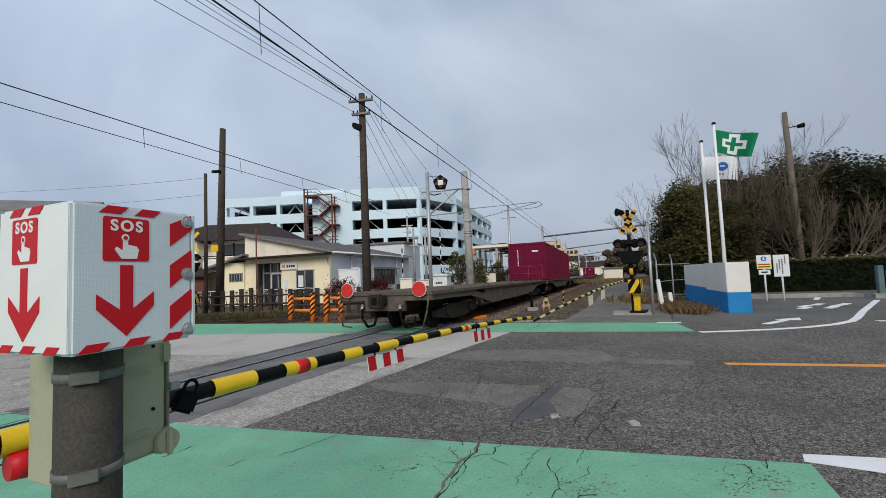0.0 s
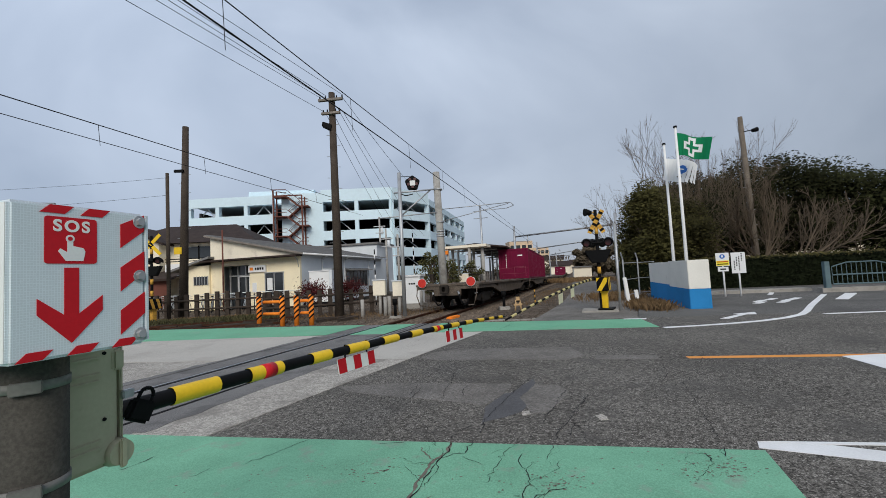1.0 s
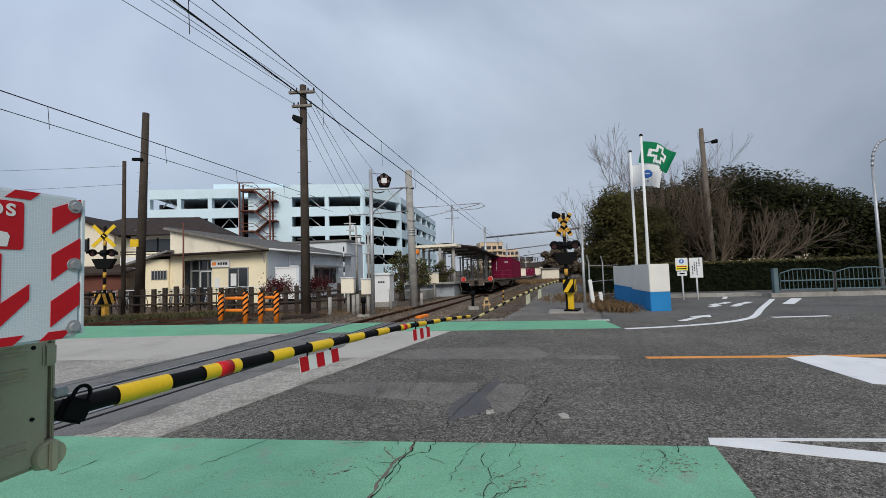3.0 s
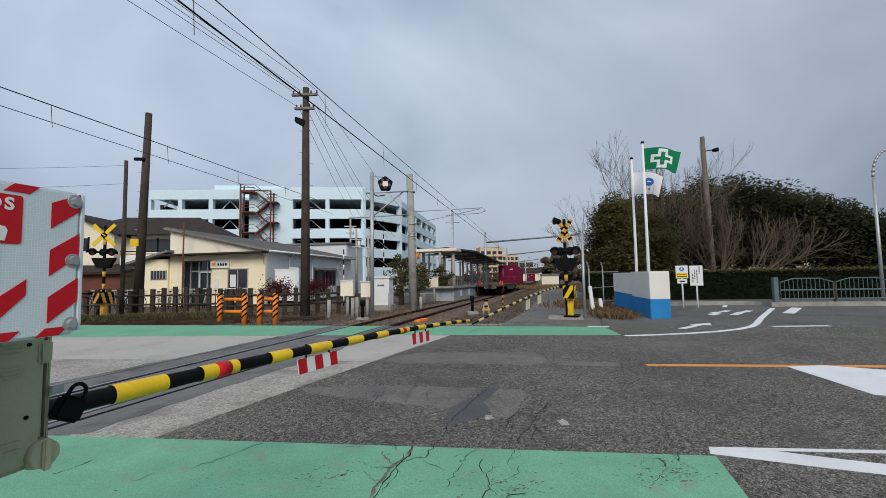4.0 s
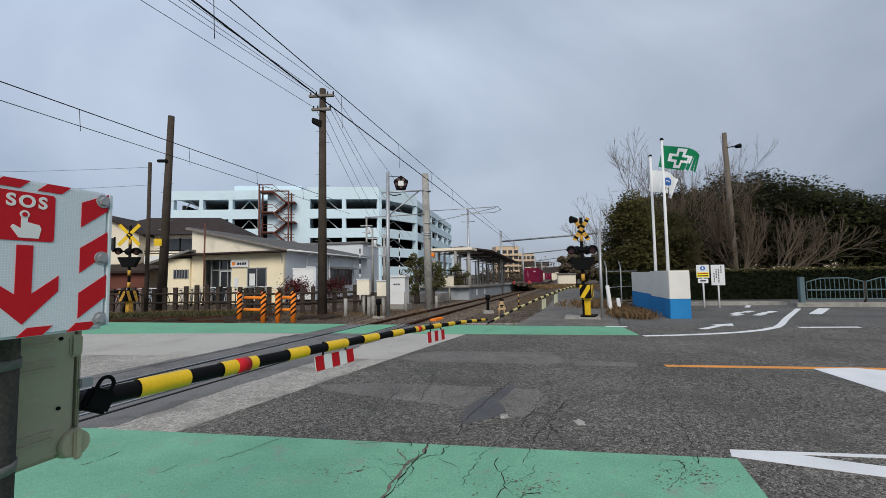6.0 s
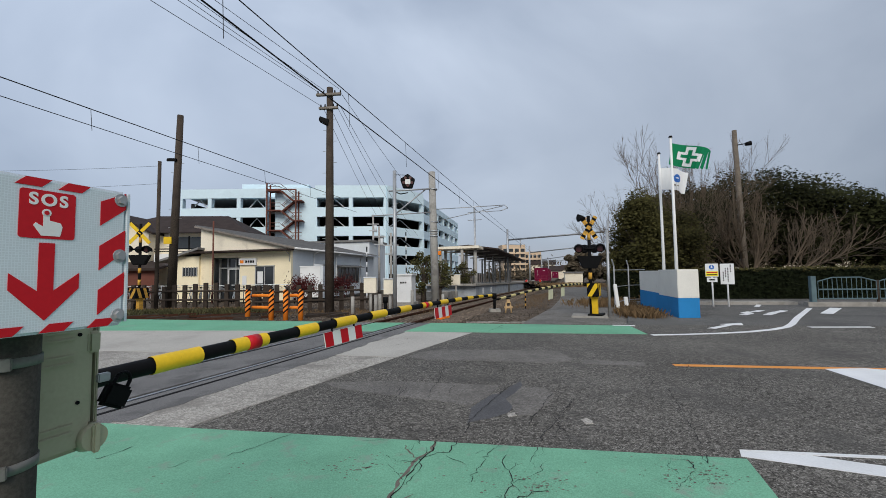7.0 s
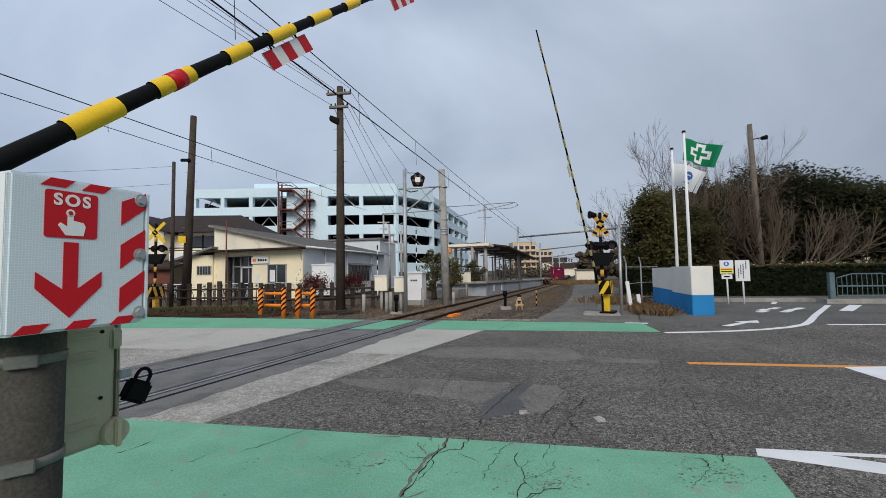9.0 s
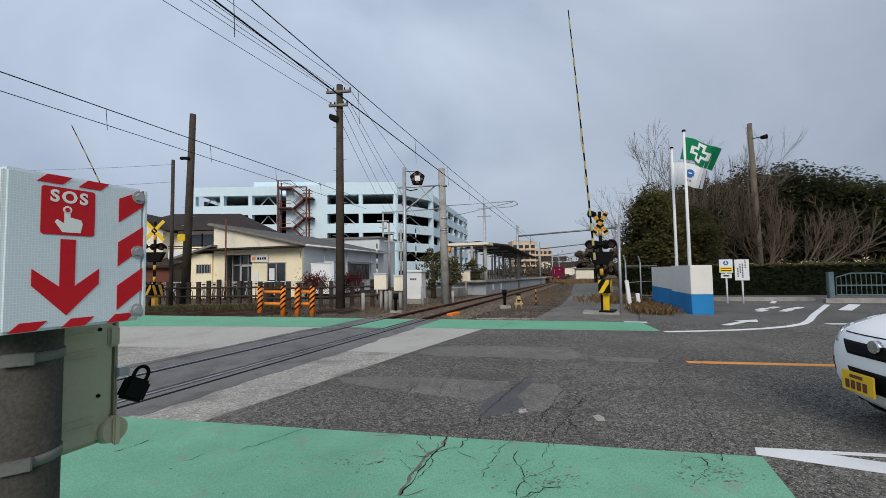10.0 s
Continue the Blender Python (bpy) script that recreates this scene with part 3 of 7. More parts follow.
def crack(pts, width, material=TAR, seed=1, z=0.0105, twigs=2):
    """A jagged crack through the given bends, with a few hairline side cracks."""
    rng = random.Random(seed)
    line = []
    for a, b in zip(pts, pts[1:]):
        a, b = Vector(a), Vector(b)
        k = max(2, int((b - a).length / 0.035))
        line += [a.lerp(b, i / k) + Vector((rng.gauss(0, 0.008), rng.gauss(0, 0.008))) for i in range(k)]
    line.append(Vector(pts[-1]))
    b = bmesh.new()
    prev = None
    n = len(line)
    for i, c in enumerate(line):
        d = (line[min(i + 1, n - 1)] - line[max(i - 1, 0)]).normalized()
        s = Vector((-d.y, d.x))
        w = width * rng.uniform(0.15, 0.85) * (1.0 if 0 < i < n - 1 else 0.1)
        q = (b.verts.new((*(c - s * w), z)), b.verts.new((*(c + s * w), z)))
        if prev:
            b.faces.new((prev[0], q[0], q[1], prev[1]))
        prev = q
    me = bpy.data.meshes.new("crack")
    b.to_mesh(me)
    b.free()
    me.materials.append(material)
    tagged(new("crack", me), "dark jagged crack in the road surface", "crack", "cracks in the road", "structure")
    for j in range(twigs):
        c = line[rng.randrange(n)]
        e = c + Vector((rng.uniform(-0.3, 0.3), rng.uniform(-0.25, 0.35)))
        crack([c, c.lerp(e, 0.5) + Vector((rng.gauss(0, 0.03), rng.gauss(0, 0.03))), e], width * 0.5, material, seed * 13 + j, z, 0)


crack([(-0.14, 2.64), (-0.09, 2.82), (-0.03, 3.01), (0.06, 3.22), (0.16, 3.35), (0.23, 3.57)], 0.022, DIRT_CRACK, 1)
crack([(-0.14, 2.64), (-0.06, 2.82), (0.0, 3.01), (0.09, 3.22), (0.18, 3.35), (0.23, 3.57)], 0.008, TAR, 41)
crack([(-0.04, 2.85), (0.08, 3.04), (0.08, 3.22), (0.24, 3.31), (0.3, 3.31), (0.47, 3.63), (0.6, 4.04), (0.81, 4.41), (1.06, 4.84), (1.4, 5.36)], 0.0065, TAR, 2)
crack([(0.23, 3.59), (0.25, 3.72), (0.47, 3.9)], 0.0055, TAR, 3)
crack([(-0.02, 4.02), (0.1, 3.67)], 0.004, TAR, 4)
crack([(0.08, 3.61), (0.08, 3.44)], 0.004, TAR, 5)
crack([(1.06, 3.39), (1.18, 3.62), (1.36, 3.85), (1.49, 4.1), (1.69, 4.31), (1.81, 4.53)], 0.006, TAR, 6)
crack([(1.08, 3.77), (1.17, 3.98), (1.34, 4.21), (1.47, 4.47), (1.66, 4.77)], 0.006, TAR, 7)
crack([(1.19, 3.44), (1.36, 3.74), (1.4, 3.88), (1.64, 4.26), (1.8, 4.54)], 0.0055, TAR, 8)
crack([(1.35, 3.74), (1.35, 3.48), (1.3, 3.31)], 0.004, TAR, 9)
crack([(3.36, 5.67), (3.09, 5.1), (2.79, 4.75)], 0.006, TAR, 10)
crack([(3.08, 4.97), (2.99, 4.62), (2.85, 4.32), (2.6, 3.83), (2.49, 3.55), (2.29, 3.16)], 0.005, TAR, 11)
crack([(1.73, 7.58), (1.99, 7.77), (2.15, 7.75), (2.18, 7.51)], 0.012, TAR, 12)
crack([(0.47, 6.04), (0.38, 5.43), (0.25, 5.05), (0.22, 4.71)], 0.006, TAR, 13)
crack([(0.78, 5.52), (0.49, 5.09), (0.46, 4.79)], 0.006, TAR, 14)
crack([(-0.06, 5.42), (-0.16, 4.98)], 0.005, TAR, 15)
crack([(0.89, 3.06), (1.0, 3.29), (1.06, 3.39)], 0.004, TAR, 16)
crack([(0.74, 3.42), (0.62, 3.28), (0.51, 3.05), (0.39, 2.82)], 0.004, TAR, 17)
crack([(0.74, 3.21), (0.68, 3.08), (0.7, 2.9), (0.67, 2.79), (0.58, 2.58)], 0.006, TAR, 18)
crack([(0.67, 2.79), (0.79, 2.82)], 0.005, TAR, 19)
crack([(0.6, 2.58), (0.76, 2.64), (0.9, 2.68)], 0.006, TAR, 20)
crack([(0.28, 3.26), (0.32, 3.18), (0.41, 3.08)], 0.005, TAR, 31, twigs=0)
crack([(1.9, 3.01), (2.03, 2.97), (1.99, 2.83)], 0.005, TAR, 32)
crack([(2.25, 3.07), (2.14, 2.9)], 0.005, TAR, 33)
crack([(-2.42, 3.5), (-2.3, 3.64), (-2.28, 3.72)], 0.007, TAR, 34, twigs=0)
crack([(-1.44, 3.42), (-1.27, 3.57), (-1.14, 3.73), (-1.03, 3.84)], 0.004, TAR, 35, twigs=0)
crack([(-1.76, 3.26), (-1.67, 3.41)], 0.004, TAR, 36, twigs=0)
crack([(-0.4, 3.63), (-0.16, 3.61)], 0.004, TAR, 37, twigs=0)
crack([(0.72, 8.49), (1.08, 9.03), (1.61, 9.28)], 0.007, TAR, 38)
crack([(1.85, 8.32), (2.12, 8.49)], 0.007, TAR, 39)
crack([(1.94, 5.53), (1.82, 4.99), (1.56, 4.73)], 0.005, TAR, 40)
crack([(1.9, 9.9), (2.2, 10.4), (2.5, 11.0)], 0.008, TAR, 42)
crack([(9.4, 12.1), (9.5, 12.8), (9.6, 13.4)], 0.012, TAR, 43)
rng = random.Random(58)
for k in range(26):
    x, y = rng.uniform(-0.6, 4.6), rng.uniform(4.2, 9.0)
    a = rng.uniform(0.2, 1.5)
    q = rng.uniform(0.2, 0.55)
    crack([(x, y), (x + 0.5 * q * math.cos(a) + rng.gauss(0, 0.04), y + 0.5 * q * math.sin(a) + rng.gauss(0, 0.04)), (x + q * math.cos(a), y + q * math.sin(a))], 0.0045, TAR, 200 + k, twigs=1)

# ---- railway beyond the crossing ----
railway = thing("railway_track", "rusty rails on grey sleepers and brown ballast", "railway track", kind="structure")


def rail_line(n, s0, s1, name="rail", parent=railway, own=None):
    b = bmesh.new()
    ss = [s0 + (s1 - s0) * i / 60 for i in range(61)]
    for (a0, a1, z0, z1, mi) in ((-0.034, 0.034, -0.04, 0.0, 0), (-0.008, 0.008, -0.12, -0.04, 0), (-0.062, 0.062, -0.14, -0.12, 0)):
        prev = None
        for s in ss:
            f = own or trk
            q = [b.verts.new(f(s, n + e, z)) for e, z in ((a0, z0), (a1, z0), (a1, z1), (a0, z1))]
            if prev:
                for i in range(4):
                    b.faces.new((prev[i], prev[(i + 1) % 4], q[(i + 1) % 4], q[i]))
            prev = q
    return part(name, b, RAIL_RUST, parent)


for n in (-6.21, -5.07):
    rail_line(n, 10.6 if n < -6 else 10.2, 260)
bm = bmesh.new()
for i in range(300):
    s = 10.9 + i * 0.62
    c = Vector(trk(s, -5.64))
    d = Vector(trk(s + 0.1, -5.64)) - c
    bx(bm, -1.0, 1.0, -0.11, 0.11, -0.2, -0.09, Matrix.Translation(c) @ Matrix.Rotation(-math.atan2(d.x, d.y), 4, "Z"))
part("sleepers", bm, TIE, railway)


def stones(name, fn, count, seed, lo, hi, material, label, z=-0.12):
    rng = random.Random(seed)
    vs, fs = [], []
    for i in range(count):
        x, y, zo = fn(rng)
        r = rng.uniform(lo, hi)
        h = r * rng.uniform(0.5, 0.9)
        a = rng.uniform(0, 6.28)
        k = len(vs)
        for j in range(4):
            rr = r * rng.uniform(0.7, 1.1)
            vs.append((x + rr * math.cos(a + j * 1.571), y + rr * math.sin(a + j * 1.571), z + zo - 0.01))
        for j in range(3):
            rr = r * rng.uniform(0.35, 0.6)
            vs.append((x + rr * math.cos(a + j * 2.09), y + rr * math.sin(a + j * 2.09), z + zo + h))
        fs += [(k, k + 1, k + 4), (k + 1, k + 5, k + 4), (k + 1, k + 2, k + 5), (k + 2, k + 6, k + 5), (k + 2, k + 3, k + 6), (k + 3, k, k + 4), (k + 3, k + 4, k + 6), (k + 4, k + 5, k + 6)]
    return tagged(new(name, pane(name, vs, fs, material)), label, "gravel", kind="stuff")


stones("ballast", lambda r: trk(11.0 + 70 * r.random() ** 1.7, r.uniform(-7.3, -4.0)), 20000, 5, 0.025, 0.06, BALLAST, "brown and grey track ballast stones", -0.125)
stones("gravel", lambda r: trk(11.0 + 40 * r.random() ** 1.5, r.uniform(-4.0, -1.6)), 6000, 6, 0.012, 0.035, BALLAST, "loose gravel beside the track")
stones("gravel", lambda r: trk(11.3 + 18 * r.random() ** 1.3, r.uniform(-16, -7.3)), 9000, 7, 0.012, 0.04, BALLAST, "loose gravel on bare earth")

# the siding that ends at the orange posts
siding = thing("siding_track", "rusty disused siding rails in the dirt", "railway track", kind="structure")


def side_line(p, q, z=0.0):
    b = bmesh.new()
    tube(b, (*p, z), (*q, z), 0.05, 0.05, 4)
    return part("rail", b, RAIL_RUST, siding)


side_line((-24.0, 8.5), (-5.0, 17.3), -0.03)
side_line((-24.5, 9.6), (-6.0, 18.1), -0.03)
side_line((-16.0, 13.6), (-4.8, 15.6), -0.06)



# small chips worn out of the green paint, in loose drifts
def paint_chips():
    rng = random.Random(77)
    b = bmesh.new()
    for cx, cy, spread, count in ((-0.40, 3.10, 0.10, 90), (-0.35, 3.25, 0.25, 60), (0.88, 2.74, 0.09, 110), (0.70, 2.85, 0.18, 60), (1.98, 2.72, 0.13, 190), (1.80, 2.90, 0.25, 60), (-0.8, 3.2, 0.4, 40), (-1.6, 3.3, 0.5, 30), (0.3, 3.0, 0.25, 40)):
        for _ in range(count):
            px, py = cx + rng.gauss(0, spread), cy + rng.gauss(0, spread * 0.6)
            if py > 3.42:
                continue
            r = 0.0018 + 0.0075 * rng.random() ** 3
            turn, sides = rng.uniform(0, 6.28), rng.randint(5, 7)
            ring = []
            for k in range(sides):
                a = turn + 6.283 * k / sides
                q = r * rng.uniform(0.55, 1.25)
                ring.append(b.verts.new((px + q * 1.5 * math.cos(a), py + q * math.sin(a), 0.0100)))
            b.faces.new(ring)
    me = bpy.data.meshes.new("paint_chips")
    b.to_mesh(me)
    b.free()
    me.materials.append(DIRT_CRACK)
    tagged(new("paint_chips", me), "small brown chips worn out of green road paint", "paint chips", kind="stuff")


paint_chips()
# ---- emergency button post in the foreground ----


def rz(deg):
    return Matrix.Rotation(radians(deg), 4, "Z")


button_post = thing("emergency_button_post", "grey steel post with a red and white emergency button box", "emergency button", pose(-0.89, 1.04, 0, 0, 0, 68.3))
bm = bmesh.new()
tube(bm, (-0.011, 0.026, 0), (-0.011, 0.026, 1.60), 0.068, 0.067, 32)
part("post", bm, POST_STEEL, button_post, "weathered grey steel pipe")
for z in (0.985, 1.215):
    bm = bmesh.new()
    tube(bm, (-0.011, 0.026, z - 0.011), (-0.011, 0.026, z + 0.011), 0.0705, 0.0705, 32)
    band = part("clamp_band", bm, STRAP, button_post, "stainless steel strap")
    bm = bmesh.new()
    a = radians(-125)
    bx(bm, -0.028, 0.028, -0.006, 0.008, z - 0.014, z + 0.014, Matrix.Translation((0.073 * math.cos(a) - 0.011, 0.073 * math.sin(a) + 0.026, 0)) @ Matrix.Rotation(a + math.pi / 2, 4, "Z"))
    part("buckle", bm, STRAP, band, bevel=0.002)
X0, X1, Y0, Y1, Z0, Z1 = -0.143, 0.128, -0.154, 0.13, 1.285, 1.615
bm = bmesh.new()
bx(bm, X0, X1, Y0, Y1, Z0, Z1)
housing = part("button_housing", bm, SILVER, button_post, "silver reflective box with red marks", bevel=0.006)
bm = bmesh.new()
bx(bm, X0 - 0.0015, X0 - 0.0005, Y0 + 0.008, Y1 - 0.008, Z0 + 0.006, Z1 - 0.006)
part("white_sheet", bm, SHEET_WHITE, housing, "white reflective sheet")
# edge flange with bolts
bm = bmesh.new()
bx(bm, X1, X1 + 0.006, Y0 - 0.004, Y0 + 0.03, Z0 + 0.008, Z1 - 0.004)
part("flange", bm, SILVER, housing)
for z in (Z0 + 0.025, Z0 + 0.17, Z1 - 0.022):
    bm = bmesh.new()
    tube(bm, (X1 - 0.014, Y0 - 0.010, z), (X1 - 0.014, Y0, z), 0.010, 0.012, 6)
    tube(bm, (X1 - 0.014, Y0 - 0.003, z), (X1 - 0.014, Y0, z), 0.016, 0.016, 16)
    part("bolt", bm, GALV, housing)


def face_marks(m, w, h, right_column):
    """Red marks on one side of the box; m takes (across, up, out) to the post's space."""
    def flat(name, pts, material, d=0.0015):
        b = bmesh.new()
        prism(b, pts, 0.0002, d)
        for v in b.verts:
            v.co = m @ v.co
        part(name, b, material, housing)
    sk, bh = 0.018, 0.020
    for c in (0.05, 0.125):
        flat("red_stripe", [(c, h - bh), (c + 0.045, h - bh), (c + 0.045 + sk, h - 0.002), (c + sk, h - 0.002)], RED)
    for c in (0.012, 0.10, 0.19):
        if c + 0.045 + sk < w:
            flat("red_stripe", [(c, 0.002), (c + 0.045, 0.002), (c + 0.045 + sk, bh), (c + sk, bh)], RED)
    if right_column:
        cw = 0.060
        for v in (0.058, 0.162, 0.268):
            flat("red_stripe", [(w - cw, v - 0.028), (w - 0.002, v + 0.018), (w - 0.002, min(v + 0.072, h - 0.003)), (w - cw, min(v + 0.030, h - 0.003))], RED)
    cx = w * 0.40
    hw = 0.050
    r = 0.006
    pts = []
    for sx, sy, a0 in ((1, 1, 0), (-1, 1, 90), (-1, -1, 180), (1, -1, 270)):
        for k in range(4):
            a = radians(a0 + k * 30)
            pts.append((cx + sx * (hw - r) + r * math.cos(a), 0.252 + sy * (0.051 - r) + r * math.sin(a)))
    flat("red_panel", pts, RED)
    # arrow
    flat("arrow", [(cx - 0.014, 0.192), (cx - 0.014, 0.090), (cx - 0.062, 0.128), (cx - 0.062, 0.094), (cx, 0.028), (cx + 0.062, 0.094), (cx + 0.062, 0.128), (cx + 0.014, 0.090), (cx + 0.014, 0.192)], RED)
    # pressing hand sign
    flat("hand_sign", [(cx - 0.009, 0.255), (cx + 0.002, 0.255), (cx + 0.002, 0.240), (cx + 0.022, 0.236), (cx + 0.026, 0.228), (cx + 0.022, 0.207), (cx - 0.012, 0.207), (cx - 0.026, 0.228), (cx - 0.022, 0.234), (cx - 0.009, 0.226)], SHEET_WHITE, 0.0022)
    ring = [(cx - 0.0035 + 0.0085 * math.cos(a * 0.5236), 0.256 + 0.0085 * math.sin(a * 0.5236)) for a in range(12)]
    flat("button_sign", ring, SHEET_WHITE, 0.0022)
    flat("button_dot", [(cx - 0.0035 + (x - cx + 0.0035) * 0.55, 0.256 + (y - 0.256) * 0.55) for x, y in ring], RED, 0.0026)
    cu = bpy.data.curves.new("sos_text", "FONT")
    cu.body, cu.size, cu.extrude, cu.offset = "SOS", 0.035, 0.0006, 0.0011
    cu.align_x, cu.space_character = "CENTER", 1.26
    t = new("sos_text", cu)
    t.data.materials.append(SHEET_WHITE)
    t.parent = housing
    t.matrix_basis = m @ Matrix.Translation((cx, 0.272, 0.002))


face_marks(Matrix(((1, 0, 0, X0), (0, 0, -1, Y0), (0, 1, 0, Z0), (0, 0, 0, 1))), X1 - X0, Z1 - Z0, True)
face_marks(Matrix(((0, 0, -1, X0 - 0.0015), (-1, 0, 0, Y1), (0, 1, 0, Z0), (0, 0, 0, 1))), Y1 - Y0, Z1 - Z0, False)
# operating cabinet strapped behind the post
bm = bmesh.new()
bx(bm, -0.040, 0.228, 0.088, 0.24, 0.925, 1.35)
cabinet = part("operating_cabinet", bm, OLIVE, button_post, "olive-beige enamelled cabinet", bevel=0.014)
for z in (0.985, 1.005, 1.17, 1.19, 1.235, 1.255):
    bm = bmesh.new()
    bx(bm, 0.085, 0.175, 0.083, 0.092, z - 0.004, z + 0.004)
    part("rib", bm, OLIVE, cabinet, bevel=0.002)
bm = bmesh.new()
bx(bm, 0.237, 0.246, 0.10, 0.22, 0.93, 1.33)
part("door_edge", bm, OLIVE, cabinet, bevel=0.003)
bm = bmesh.new()
tube(bm, (0.222, 0.070, 0.955), (0.222, 0.10, 0.955), 0.034, 0.040, 24)
part("knob", bm, OLIVE, cabinet)
bm = bmesh.new()
bx(bm, 0.212, 0.232, 0.060, 0.071, 0.915, 0.995)
part("knob_grip", bm, OLIVE, cabinet, bevel=0.004)
bm = bmesh.new()
bx(bm, 0.206, 0.238, 0.080, 0.12, 1.19, 1.25)
part("hinge", bm, OLIVE, cabinet, bevel=0.006)
for z in (1.06, 1.245):
    bm = bmesh.new()
    tube(bm, (0.185, 0.0845, z), (0.185, 0.09, z), 0.005, 0.005, 10)
    part("screw", bm, BLACK, cabinet)
bm = bmesh.new()
bx(bm, 0.236, 0.27, 0.085, 0.10, 1.10, 1.125)
part("hasp", bm, GALV, cabinet, bevel=0.003)
padlock = thing("padlock", "black padlock hanging from the cabinet hasp", "padlock", button_post.matrix_basis @ pose(0.290, 0.085, 1.066, 0, 28, 0) @ Matrix.Scale(1.2, 4))
bm = bmesh.new()
bx(bm, -0.032, 0.032, -0.013, 0.013, -0.040, 0.014)
part("body", bm, BLACK, padlock, bevel=0.007)
bm = bmesh.new()
path_tube(bm, [(0.018 * math.cos(radians(a)), 0, 0.026 + 0.018 * math.sin(radians(a))) for a in range(0, 181, 20)], 0.0045)
tube(bm, (0.018, 0, 0.008), (0.018, 0, 0.027), 0.0045)
tube(bm, (-0.018, 0, 0.008), (-0.018, 0, 0.027), 0.0045)
part("shackle", bm, BLACK, padlock)

# ---- barrier gates ----


def droop(x, full, length):
    return -full * (x / length) ** 2


def barrier_arm(gate, length, r0, r1, bands, full, dark, light, tags, tag_mats, red=()):
    b = bmesh.new()
    k = 26
    rr = lambda x: r0 + (r1 - r0) * x / length
    rings = []
    for i in range(k + 1):
        a = length * i / k
        rings.append([b.verts.new((a, rr(a) * math.cos(q * math.tau / 14), droop(a, full, length) + rr(a) * math.sin(q * math.tau / 14))) for q in range(14)])
    for p, q in zip(rings, rings[1:]):
        for e in range(14):
            b.faces.new((p[e], p[(e + 1) % 14], q[(e + 1) % 14], q[e])).smooth = True
    b.faces.new(rings[0])
    b.faces.new(rings[-1])
    arm = part("arm", b, dark, gate, "striped barrier arm")
    for a, c in bands:
        b = bmesh.new()
        m_ = (a + c) / 2
        tube(b, (a, 0, droop(a, full, length)), (m_, 0, droop(m_, full, length)), rr(a) + 0.006, rr(m_) + 0.006, 14, cap=False)
        tube(b, (m_, 0, droop(m_, full, length)), (c, 0, droop(c, full, length)), rr(m_) + 0.006, rr(c) + 0.006, 14, cap=False)
        part("yellow_band", b, light, arm)
    for a, c in red:
        b = bmesh.new()
        tube(b, (a, 0, droop(a, full, length)), (c, 0, droop(c, full, length)), rr(a) + 0.0085, rr(c) + 0.0085, 14)
        part("red_band", b, RED, arm)
    for a, c, h in tags:
        b = bmesh.new()
        z0, z1 = droop(a, full, length), droop(c, full, length)
        top = 0.055
        lean = Matrix.Translation((0, 0, 0))
        vs = [(a, -0.004, z0 - top), (c, -0.004, z1 - top), (c, 0.004, z1 - top), (a, 0.004, z0 - top)]
        hi = [b.verts.new(v) for v in vs]
        lo = [b.verts.new((v[0] + 0.02, v[1], v[2] - h)) for v in vs]
        b.faces.new(hi)
        b.faces.new(lo[::-1])
        for i in range(4):
            b.faces.new((hi[i], lo[i], lo[(i + 1) % 4], hi[(i + 1) % 4]))
        tg = part("hanging_tag", b, tag_mats[0], arm, "hanging warning tag")
        w = (c - a) / 5
        for j in (0, 2, 4):
            if tag_mats[1] is None:
                break
            b = bmesh.new()
            p0, p1 = a + j * w, a + (j + 1) * w
            q0, q1 = z0 + (z1 - z0) * j / 5 - top, z0 + (z1 - z0) * (j + 1) / 5 - top
            for y in (-0.0055, 0.0055):
                b.faces.new([b.verts.new(v) for v in ((p0, y, q0), (p1, y, q1), (p1 + 0.02, y, q1 - h), (p0 + 0.02, y, q0 - h))])
            part("red_stripe", b, tag_mats[1], arm)
        for x in (a + 0.1, c - 0.1):
            b = bmesh.new()
            tube(b, (x, 0, droop(x, full, length) - 0.06), (x, 0, droop(x, full, length) + 0.045), 0.008, 0.008, 6)
            part("tag_hook", b, BLACK, arm)
    return arm


